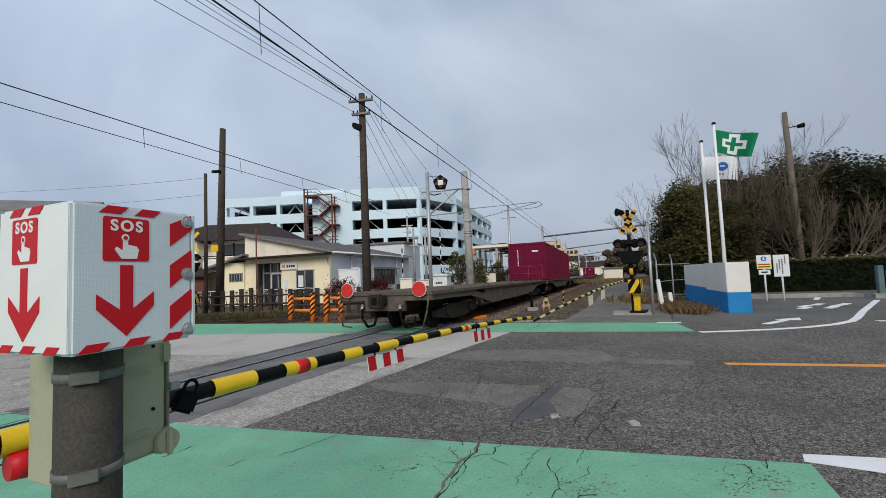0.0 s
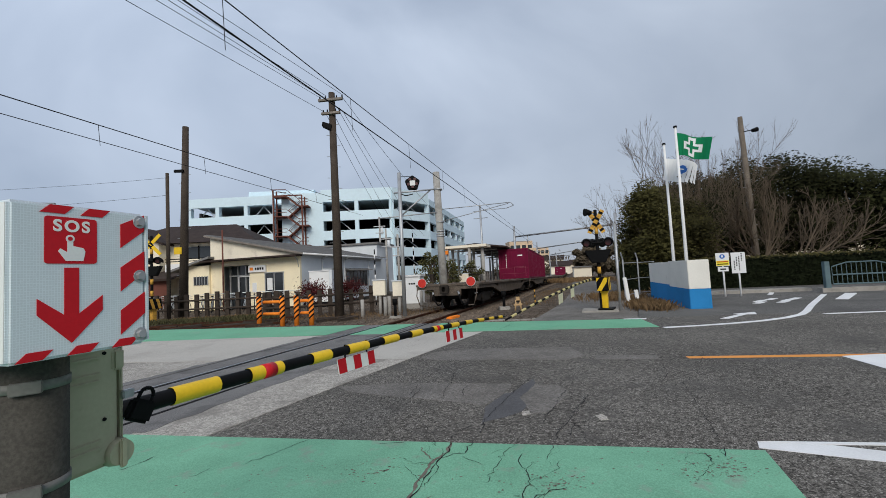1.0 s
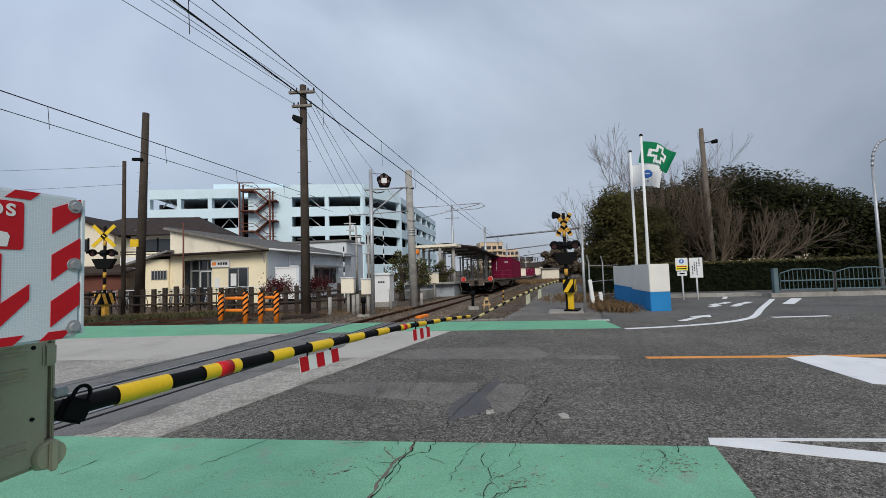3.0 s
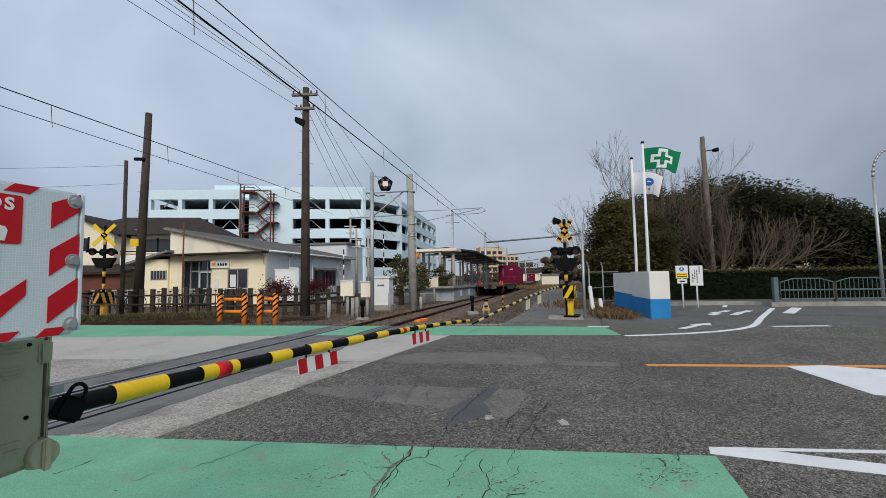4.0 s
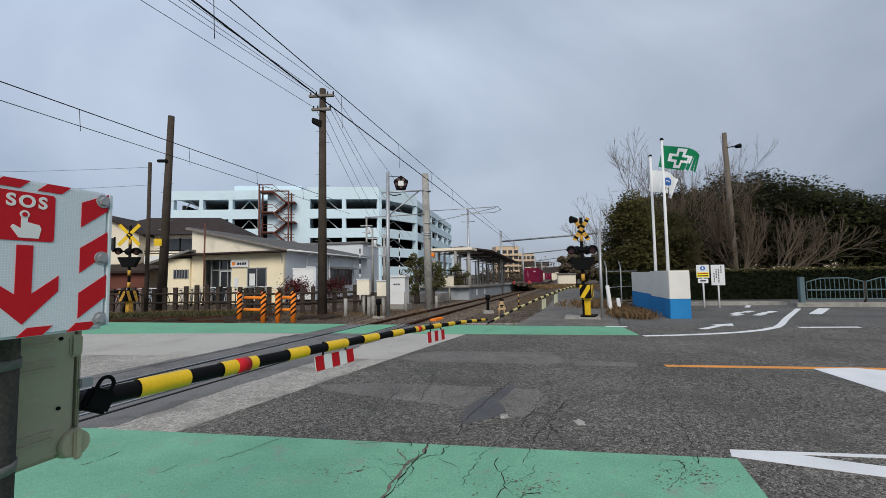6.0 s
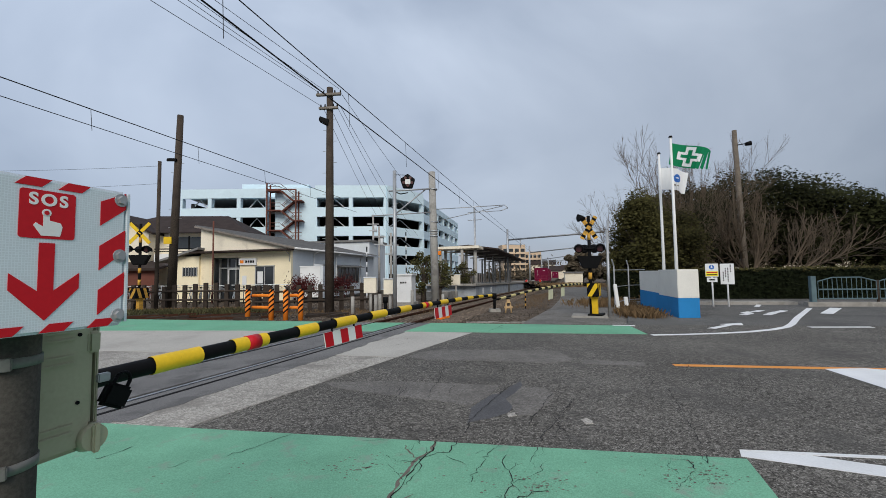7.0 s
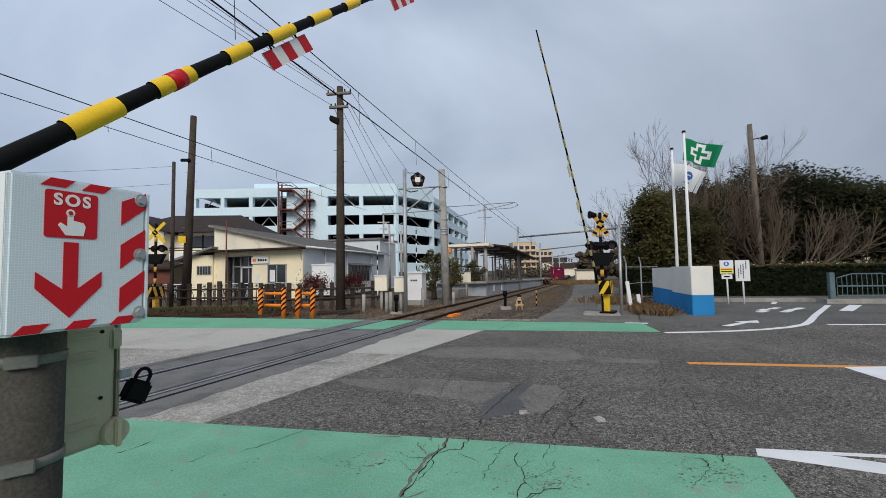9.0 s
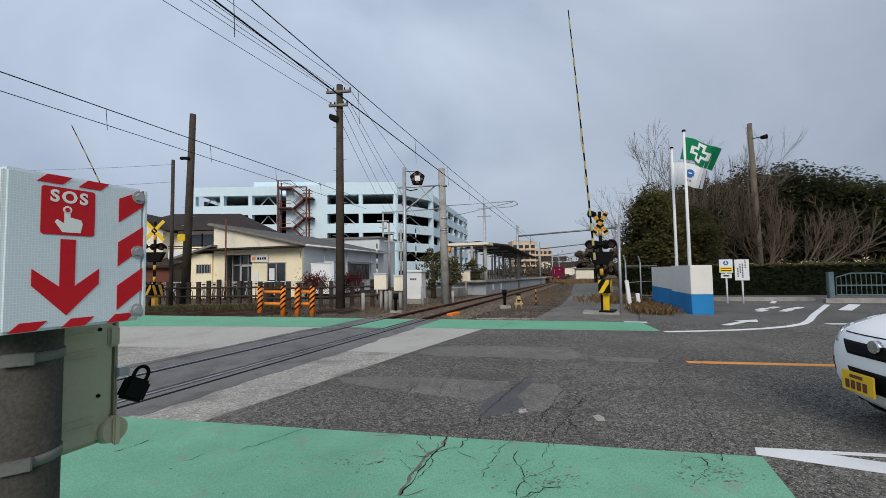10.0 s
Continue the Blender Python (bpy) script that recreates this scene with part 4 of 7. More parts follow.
def gate_machine(x, y, heading, z, label, paint=YELLOW):
    g = thing("barrier_gate", label, "barrier gate", pose(x, y, z, 0, 0, 90 - heading))
    b = bmesh.new()
    bx(b, -0.46, 0.12, 0.055, 0.40, -0.40, 0.03)
    part("machine_case", b, BLACK, g, "black machine case with yellow stripes", bevel=0.02)
    for x0 in (-0.44, -0.16):
        for y0, y1 in ((0.049, 0.054), (0.401, 0.406)):
            b = bmesh.new()
            prism_y(b, [(x0, -0.39), (x0 + 0.13, -0.39), (x0 + 0.26, 0.02), (x0 + 0.13, 0.02)], y0, y1)
            part("yellow_stripe", b, paint, g)
    for x0 in (0.121, -0.466):
        for pts in ([(0.06, -0.39), (0.20, -0.39), (0.38, -0.10), (0.38, 0.02), (0.30, 0.02)], [(0.06, -0.12), (0.16, 0.02), (0.06, 0.02)]):
            b = bmesh.new()
            prism_x(b, pts, x0, x0 + 0.005)
            part("yellow_stripe", b, paint, g)
    b = bmesh.new()
    bx(b, -0.27, -0.09, 0.15, 0.33, -z - 0.05, -0.40)
    bx(b, -0.31, -0.05, 0.12, 0.36, -0.47, -0.40)
    part("pedestal", b, paint, g, "yellow pedestal", bevel=0.01)
    b = bmesh.new()
    prism_y(b, [(-0.55, -z - 0.05), (0.15, -z - 0.05), (0.0, -z + 0.06), (-0.02, -z + 0.34), (-0.28, -z + 0.34), (-0.34, -z + 0.06)], 0.10, 0.155)
    bx(b, -0.50, 0.16, 0.06, 0.50, -z - 0.05, -z + 0.05)
    part("foot", b, BLACK, g)
    b = bmesh.new()
    tube(b, (0, -0.06, 0), (0, 0.1, 0), 0.06, 0.06, 16)
    bx(b, -0.36, 0.25, -0.03, 0.05, -0.055, 0.055)
    part("arm_holder", b, BLACK, g)
    return g


near_gate = gate_machine(-2.0, 0.70, 28, 0.9, "striped road barrier on a yellow machine beside the rails")
near_arm = barrier_arm(near_gate, 7.47, 0.044, 0.018, [(0.86, 1.16), (1.63, 1.88), (2.08, 2.33), (2.60, 2.80), (3.01, 3.28), (3.52, 3.78), (4.04, 4.28), (4.56, 4.81), (5.06, 5.31), (5.56, 5.81), (6.06, 6.31), (6.56, 6.81), (7.06, 7.31)], 0.31, BLACK, YELLOW, [(2.89, 3.38, 0.115), (4.92, 5.45, 0.135)], (SHEET_WHITE, RED), [(2.18, 2.27), (4.64, 4.72)])
bm = bmesh.new()
tube(bm, (0.88, -0.02, -0.09), (0.95, -0.02, -0.09), 0.045, 0.055, 16)
part("red_lamp", bm, RED, near_arm, "small red lamp")
far_gate = gate_machine(5.70, 13.0, 213.5, 1.0, "striped road barrier on a yellow machine beside the path")
far_arm = barrier_arm(far_gate, 7.9, 0.034, 0.014, [(x, x + 0.24) for x in (0.7 + 0.48 * k for k in range(15))], 0.30, BLACK, ARM_PALE, [(3.05, 3.42, 0.22), (4.25, 4.62, 0.22)], (TAG_PALE, None))
left_gate = gate_machine(-11.5, 18.3, 200, 0.95, "striped road barrier on a weathered yellow machine", YELLOW_WORN)
left_arm = barrier_arm(left_gate, 6.6, 0.032, 0.014, [(x, x + 0.24) for x in (0.7 + 0.48 * k for k in range(12))], 0.2, BLACK, ARM_PALE, [], (SHEET_WHITE, None))

# ---- crossing signals ----


def signal_mast(x, y, yaw, cross_mat, label, speaker, tilt=32, reach=0.43, banded=True, z0=-0.1):
    m = thing("crossing_signal", label, "crossing signal", pose(x, y, z0, 0, 0, yaw))
    b = bmesh.new()
    tube(b, (0, 0, -0.6), (0, 0, 3.35), 0.055, 0.055, 16)
    mast = part("mast", b, BLACK, m, "black and yellow banded mast")
    for z in (0.75, 1.25, 2.55, 2.85):
        b = bmesh.new()
        tube(b, (0, 0, z), (0, 0, z + 0.22), 0.0575, 0.0575, 16)
        part("yellow_band", b, YELLOW_WORN, mast)
    for sgn in (-1, 1):
        b = bmesh.new()
        bx(b, -0.068, 0.068, -0.012, 0.012, -reach, reach, Matrix.Translation((0, -0.08 - 0.014 * sgn, 2.95)) @ Matrix.Rotation(sgn * radians(tilt), 4, "Y"))
        cb = part("cross_board", b, cross_mat, m, "yellow cross board with black bands")
        for z in (-0.32, -0.10, 0.10, 0.32) if banded else (-0.06, 0.06):
            b = bmesh.new()
            bx(b, -0.070, 0.070, -0.0145, 0.0145, z - 0.04, z + 0.04, Matrix.Translation((0, -0.08 - 0.014 * sgn, 2.95)) @ Matrix.Rotation(sgn * radians(tilt), 4, "Y"))
            part("black_band", b, BLACK, cb)
    b = bmesh.new()
    tube(b, (-0.45, -0.1, 2.25), (0.45, -0.1, 2.25), 0.03, 0.03, 10)
    tube(b, (-0.40, 0.1, 2.28), (0.40, 0.1, 2.28), 0.03, 0.03, 10)
    part("cross_arm", b, BLACK, m)
    for lx, ly, d in ((-0.33, -0.1, -1), (0.33, -0.1, -1), (-0.16, 0.1, 1), (0.16, 0.1, 1)):
        b = bmesh.new()
        tube(b, (lx, ly, 2.25), (lx, ly + d * 0.10, 2.25), 0.10, 0.135, 20)
        lamp = part("signal_lamp", b, BLACK, m, "black signal lamp")
        b = bmesh.new()
        for k in range(12):
            a0, a1 = radians(-10 + k * 200 / 12), radians(-10 + (k + 1) * 200 / 12)
            tube(b, (lx + 0.137 * math.cos(a0), ly + d * 0.10, 2.25 + 0.137 * math.sin(a0)), (lx + 0.137 * math.cos(a0), ly + d * 0.26, 2.22 + 0.137 * math.sin(a0)), 0.037, 0.02, 4)
        part("hood", b, BLACK, lamp)
        b = bmesh.new()
        tube(b, (lx, ly + d * 0.095, 2.25), (lx, ly + d * 0.108, 2.25), 0.105, 0.095, 20)
        part("lens", b, LAMP_RED, lamp, "dark red lens")
    b = bmesh.new()
    prism_y(b, [(-0.42, 2.02), (0.42, 2.02), (0.22, 1.60), (-0.22, 1.60)], -0.14, 0.10)
    part("direction_box", b, BLACK, m, "black train direction box", bevel=0.02)
    if speaker:
        b = bmesh.new()
        tube(b, (-0.12, -0.05, 3.28), (-0.32, -0.16, 3.28), 0.05, 0.13, 18)
        part("bell_speaker", b, BLACK, m)
        b = bmesh.new()
        tube(b, (0, 0, 3.28), (-0.15, -0.05, 3.28), 0.02)
        part("bracket", b, YELLOW_WORN, m)
    return m


signal_mast(5.98, 13.25, -24, YELLOW_WORN, "black crossing signal mast with a yellow cross and lamps", True)
signal_mast(-11.38, 18.6, 5, YELLOW, "crossing signal mast with a bright yellow cross", False, 42, 0.58, False, 0.35)
bm = bmesh.new()
bx(bm, -0.55, 0.55, -0.45, 0.45, -0.3, 0.0, pose(5.85, 13.1, 0, 0, 0, -25))
single("signal_plinth", bm, CONC_OLD, "low grey concrete plinth under the signal", "plinth", bevel=0.02)

# ---- poles and wires ----


def pole(name, x, y, h, r0, r1, material, label, dx=0.0, dy=0.0, steps=0, category="utility pole", z0=-0.5):
    p = thing(name, label, category, pose(x, y, 0))
    b = bmesh.new()
    tube(b, (0, 0, z0), (dx, dy, h), r0, r1, 20)
    shaft = part("shaft", b, material, p)
    for k in range(steps):
        z = 2.0 + k * 0.45
        if z > h - 0.5:
            break
        s = 1 if k % 2 else -1
        f = z / h
        r = r0 + (r1 - r0) * f
        b = bmesh.new()
        tube(b, (dx * f + s * r, dy * f, z), (dx * f + s * (r + 0.13), dy * f, z), 0.010, 0.010, 6)
        part("step_bolt", b, GALV, shaft)
    return p


main_pole = pole("utility_pole", -3.2, 17.17, 9.2, 0.19, 0.13, POLE_WOOD, "tall dark brown power pole with wooden crossarms", steps=15)
for z, w in ((8.85, 0.52), (8.28, 0.40)):
    bm = bmesh.new()
    bx(bm, -w, w, -0.22, -0.10, z - 0.05, z + 0.05, Matrix.Rotation(radians(-10), 4, "Z"))
    ca = part("crossarm", bm, SLEEPER, main_pole, bevel=0.01)
    for k in (-1, -0.5, 0.5, 1):
        bm = bmesh.new()
        tube(bm, (k * (w - 0.05), -0.16 - k * 0.09, z + 0.05), (k * (w - 0.05), -0.16 - k * 0.09, z + 0.17), 0.035, 0.025, 8)
        part("insulator", bm, WIRE, ca)
bm = bmesh.new()
prism_y(bm, [(-0.42, 7.75), (-0.05, 7.55), (0.0, 7.80), (-0.38, 7.93)], -0.20, 0.06)
part("flood_lamp", bm, BLACK, main_pole, "dark flood lamp", bevel=0.02)
left_pole = pole("utility_pole", -11.37, 20.94, 9.35, 0.21, 0.14, POLE_WOOD, "dark round power pole with a yellow tag", 0.25, 0, 12)
bm = bmesh.new()
bx(bm, -0.24, 0.24, -0.23, -0.17, 7.0, 7.16)
part("clamp", bm, BLACK, left_pole, bevel=0.03)
bm = bmesh.new()
bx(bm, -0.26, 0.10, -0.25, -0.215, 3.0, 3.34)
part("yellow_tag", bm, YELLOW, left_pole, bevel=0.01)
pole("utility_pole", -11.07, 19.27, 6.6, 0.085, 0.07, POLE_WOOD, "thin dark pole beside the crossing signal", 0.0)
lamp_pole = pole("signal_light_pole", -0.52, 15.72, 5.35, 0.075, 0.07, GALV, "pale grey steel pole with a five-sided obstruction light", 0.02)
bm = bmesh.new()
tube(bm, (0, 0, 4.55), (0.25, -0.02, 4.45), 0.02)
tube(bm, (0.25, -0.02, 4.45), (0.52, -0.04, 4.50), 0.02)
part("bracket", bm, BLACK, lamp_pole)
bm = bmesh.new()
tube(bm, (0, 0, 5.20), (0.45, -0.03, 5.18), 0.012)
part("bracket", bm, BLACK, lamp_pole)
bm = bmesh.new()
pent = [(0.52 + 0.30 * math.sin(k * math.tau / 5), 4.92 + 0.30 * math.cos(k * math.tau / 5)) for k in range(5)]
prism_y(bm, pent, -0.12, 0.10)
light_head = part("light_head", bm, BLACK, lamp_pole, "black five-sided light with pale centre", bevel=0.02)
for k in range(5):
    a = (k + 0.5) * math.tau / 5
    bm = bmesh.new()
    tube(bm, (0.52 + 0.16 * math.sin(a), -0.12, 4.92 + 0.16 * math.cos(a)), (0.52 + 0.16 * math.sin(a), -0.15, 4.92 + 0.16 * math.cos(a)), 0.06, 0.055, 12)
    part("lamp", bm, LAMP_RED, light_head)
bm = bmesh.new()
bx(bm, 0.42, 0.62, -0.16, -0.12, 4.80, 5.0)
part("centre_panel", bm, WHITE, light_head, bevel=0.01)
cat_pole = pole("catenary_mast", 1.3, 20.09, 6.4, 0.20, 0.165, POLE_CONC, "thick pale concrete catenary mast with steel brackets", -0.12)
bm = bmesh.new()
tube(bm, (-0.1, -0.1, 5.55), (-2.2, -0.5, 5.35), 0.04)
tube(bm, (-0.4, -0.1, 5.55), (-1.9, -0.5, 4.25), 0.035)
tube(bm, (-0.1, -0.1, 4.4), (-3.0, -0.6, 4.15), 0.03)
tube(bm, (-1.95, -0.45, 5.4), (-1.95, -0.45, 4.2), 0.06)
part("bracket", bm, GALV, cat_pole)
bm = bmesh.new()
tube(bm, (0, 0, 4.55), (3.4, -0.4, 4.70), 0.02)
tube(bm, (0, 0, 3.95), (3.3, -0.4, 4.65), 0.018)
tube(bm, (3.4, -0.4, 4.70), (3.55, -0.4, 4.55), 0.02)
tube(bm, (3.55, -0.4, 4.55), (3.2, -0.4, 4.42), 0.02)
tube(bm, (3.2, -0.4, 4.42), (1.6, -0.2, 4.35), 0.016)
part("swing_bracket", bm, GALV, cat_pole)
for z in (3.2, 3.32, 3.44, 3.9, 5.5):
    bm = bmesh.new()
    tube(bm, (-0.05, 0, z), (-0.05, 0, z + 0.06), 0.20, 0.20, 16)
    part("strap", bm, GALV, cat_pole)
right_pole = pole("utility_pole", 20.15, 23.3, 9.9, 0.215, 0.125, POLE_GREY, "grey-brown power pole behind the hedge", -0.22, 0, 14)
bm = bmesh.new()
tube(bm, (-0.2, -0.1, 8.95), (0.25, -0.3, 9.0), 0.03)
tube(bm, (0.2, -0.3, 8.95), (0.48, -0.4, 9.0), 0.10, 0.14, 12)
part("lamp", bm, BLACK, right_pole)
pole("marker_post", 6.45, 12.95, 2.75, 0.045, 0.045, GALV, "slim galvanised steel post beside the path", category="post")
lamp_right = pole("street_lamp", 20.2, 14.5, 5.2, 0.07, 0.05, GALV, "tall curved grey street lamp", 0.0, 0, category="street lamp")
bm = bmesh.new()
path_tube(bm, [(0.9 * (1 - math.cos(radians(a))), 0, 5.2 + 1.2 * math.sin(radians(a))) for a in range(0, 91, 10)], 0.05)
part("arm", bm, GALV, lamp_right)


def wire(p, q, sag, r, label="thin black overhead wire"):
    cu = bpy.data.curves.new("overhead_wire", "CURVE")
    cu.dimensions, cu.bevel_depth, cu.bevel_resolution = "3D", r, 1
    sp = cu.splines.new("POLY")
    k = 24
    sp.points.add(k)
    for i in range(k + 1):
        f = i / k
        v = Vector(p).lerp(Vector(q), f)
        sp.points[i].co = (v.x, v.y, v.z - 4 * sag * f * (1 - f), 1)
    cu.materials.append(WIRE)
    return tagged(new("overhead_wire", cu), label, "wire", "overhead wires")


def line_through(a, b, f0, f1):
    a, b = Vector(a), Vector(b)
    return a + (b - a) * f0, a + (b - a) * f1


for a, b, r in (((-2.9, 6.85, 6.1), (1.2, 18.1, 6.1), 0.011), ((-2.88, 5.5, 5.2), (1.45, 17.3, 5.2), 0.014)):
    p, q = line_through(a, b, -1.8, 6.0)
    wire(p, q, 0.0, r)
for a, b, r in (((-9.71, 10.04, 6.2), (-4.19, 25.93, 6.2), 0.014), ((-9.38, 9.69, 5.6), (-3.43, 27.95, 5.6), 0.010)):
    p, q = line_through(a, b, -1.2, 1.0)
    wire(p, q, 0.0, r)
for k in range(7):
    f = -0.3 + k * 0.22
    p = Vector((-9.71, 10.04, 6.2)).lerp(Vector((-4.19, 25.93, 6.2)), f)
    wire(p, p + Vector((0.05, 0, -0.62)), 0, 0.007, "short wire dropper between two overhead wires")
    p = Vector((-2.9, 6.85, 6.1)).lerp(Vector((1.2, 18.1, 6.1)), f * 1.6 + 0.115)
    wire(p, p + Vector((0.03, 0.0, -0.88)), 0, 0.006, "short wire dropper between two overhead wires")
for a, e in (((-5.96, 10.88, 8.2), (-3.53, 17.0, 8.36)), ((-5.98, 10.98, 8.7), (-3.66, 17.0, 8.95)), ((-5.75, 11.05, 8.75), (-3.52, 17.0, 8.95)), ((-5.53, 11.03, 8.75), (-3.38, 17.0, 9.0)), ((-5.1, 11.05, 8.8), (-2.8, 17.0, 9.1))):
    a, e = Vector(a), Vector(e)
    wire(a - (e - a) * 1.6, e, 0.03, 0.008)
for x, z, ex, ez in ((-3.45, 8.3, -2.0, 5.4), (-3.05, 8.1, -1.2, 5.4), (-2.95, 8.5, 0.2, 5.6), (-2.75, 8.4, 1.0, 5.6), (-2.75, 9.0, 3.6, 6.6)):
    wire((x, 17.2, z), (ex, 45, ez), 0.35, 0.010)
wire((-40, 24, 8.0), (-11.1, 19.3, 6.4), 0.5, 0.006)
wire((-40, 24, 6.8), (-11.1, 19.3, 5.6), 0.5, 0.006)

# catenary gantries over the line
for s, zc in ((46, 5.70), (74, 6.05), (110, 6.5), (150, 6.8)):
    g = thing("catenary_gantry", "grey steel portal gantry over the railway", "gantry", group="gantries along the line")
    l, r = Vector(trk(s, -7.1)), Vector(trk(s, 3.4))
    for e in (l, r):
        bm = bmesh.new()
        tube(bm, e + Vector((0, 0, -0.3)), e + Vector((0, 0, zc + 1.2)), 0.14, 0.12, 12)
        part("post", bm, GALV, g)
    bm = bmesh.new()
    for dz in (0, 0.0):
        tube(bm, l + Vector((0, 0, zc)), r + Vector((0, 0, zc)), 0.09, 0.09, 8)
    tube(bm, trk(s, -5.64, zc), trk(s, -5.64, zc - 0.9), 0.05, 0.05, 8)
    tube(bm, trk(s, -5.64, zc - 0.6), trk(s, -7.4, zc - 0.5), 0.03, 0.03, 6)
    part("beam", bm, GALV, g)
mast2 = pole("catenary_mast", 5.2, 32.0, 6.55, 0.09, 0.08, GALV, "slim grey steel mast with a short crossbar", category="catenary mast")
bm = bmesh.new()
tube(bm, (-0.55, 0, 5.55), (0.55, 0, 5.6), 0.03)
part("crossbar", bm, GALV, mast2)
bm = bmesh.new()
tube(bm, (0, 0, -0.6), (0, 0, 3.4), 0.15, 0.13, 12)
part("base_sleeve", bm, POLE_CONC, mast2)

for x, y, z0, z1 in ((-2.38, 24.0, -0.2, 3.0), (-0.15, 26.0, -0.2, 4.05)):
    sp_ = thing("striped_pole", "thin black and white banded pole by the line", "pole", pose(x, y, 0), group="banded poles")
    k = int((z1 - z0) / 0.28)
    for i in range(k):
        bm = bmesh.new()
        tube(bm, (0, 0, z0 + (z1 - z0) * i / k), (0, 0, z0 + (z1 - z0) * (i + 1) / k), 0.035, 0.035, 8)
        part("band", bm, WHITE if i % 2 else BLACK, sp_)
for x, y, h in ((-4.2, 50.0, 8.6), (-3.15, 45.0, 6.6), (-1.6, 38.0, 5.2)):
    p = pole("utility_pole", x, y, h, 0.13, 0.10, POLE_CONC, "slim grey power pole near the car park")
    bm = bmesh.new()
    bx(bm, -0.7, 0.7, -0.16, -0.06, h - 1.2, h - 1.1)
    part("crossarm", bm, GALV, p)
    bm = bmesh.new()
    bx(bm, -0.5, 0.5, -0.16, -0.06, h - 2.0, h - 1.9)
    part("crossarm", bm, GALV, p)
    bm = bmesh.new()
    tube(bm, (0.28, 0, h - 2.1), (0.28, 0, h - 1.3), 0.16, 0.16, 12)
    part("transformer", bm, GREY_WALL, p)

# ---- car park building ----
carpark = thing("car_park_building", "white five-storey open car park with decks darkened as shade", "building")


def deck_wall(p, q, z0, z1, lo, hi, bays, name="wall"):
    """One storey of wall from p to q: a parapet band and piers, open between."""
    p, q = Vector(p), Vector(q)
    d = (q - p)
    ln = d.length
    m = Matrix.Translation((p.x, p.y, 0)) @ Matrix.Rotation(math.atan2(d.y, d.x), 4, "Z")
    b = bmesh.new()
    bx(b, 0, ln, -0.25, 0.25, z0, lo, m)
    bx(b, 0, ln, -0.25, 0.25, hi, z1, m)
    for k in range(bays + 1):
        c = ln * k / bays
        bx(b, max(c - 0.3, 0), min(c + 0.3, ln), -0.23, 0.6, lo, hi, m)
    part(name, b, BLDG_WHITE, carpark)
    # bracing
    for k in range(bays):
        if k % 2 == 0:
            c0, c1 = ln * k / bays + 0.3, ln * (k + 1) / bays - 0.3
            a, e = m @ Vector((c0, 1.2, z0 + 0.5)), m @ Vector(((c0 + c1) / 2, 1.2, hi))
            f = m @ Vector((c1, 1.2, z0 + 0.5))
            for u, v in ((a, e), (e, f)):
                b = bmesh.new()
                tube(b, u, v, 0.09, 0.09, 6)
                part("brace", b, GREY_WALL, carpark)


FL = 3.05
C0, C1a, C1b, C1, C2, C3 = (-35.4, 67.5), (-21.9, 66.5), (-14.6, 66.3), (-3.5, 66), (2.5, 73), (13.0, 110)
for k in range(5):
    zt = 14.0 - FL * k
    z0, lo, hi, z1 = zt - FL, zt - FL + 1.15, zt - 0.35, zt
    if k == 0:
        z1 = zt + 1.6
    deck_wall(C0, C1a, z0, z1 - (0.5 if k == 0 else 0), lo, hi, 3)
    deck_wall(C1b, C1, z0, z1, lo, hi, 2)
    deck_wall(C1, C2, z0, z1, lo, hi, 1)
    deck_wall(C2, C3, z0, z1 - (0.8 if k == 0 else 0), lo, hi, 6)
    # same outline as the white roof deck, its colour darkened for the shade
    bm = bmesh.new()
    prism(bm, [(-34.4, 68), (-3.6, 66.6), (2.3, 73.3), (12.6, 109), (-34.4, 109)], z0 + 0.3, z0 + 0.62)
    part("deck", bm, BLDG_SHADE, carpark)
# near-black inner walls: the shade behind the openings put into their colour
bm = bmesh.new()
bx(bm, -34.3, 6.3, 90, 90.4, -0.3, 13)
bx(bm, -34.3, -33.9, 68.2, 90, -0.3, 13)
part("inside_shade_wall", bm, BLDG_SHADE, carpark)
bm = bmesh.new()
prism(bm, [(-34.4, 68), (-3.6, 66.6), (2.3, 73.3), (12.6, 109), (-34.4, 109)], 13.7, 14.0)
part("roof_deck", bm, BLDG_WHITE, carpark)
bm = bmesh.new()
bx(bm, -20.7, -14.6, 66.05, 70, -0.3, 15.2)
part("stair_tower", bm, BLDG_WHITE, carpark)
bm = bmesh.new()
bx(bm, -28, -17, 72, 78, 14, 17.0)
part("roof_house", bm, BLDG_WHITE, carpark)
stairs = thing("fire_stair", "rust-brown steel zigzag fire stair on the car park", "stairs")
SX0, SXM, SX1, SX2 = -21.4, -19.4, -17.6, -16.2
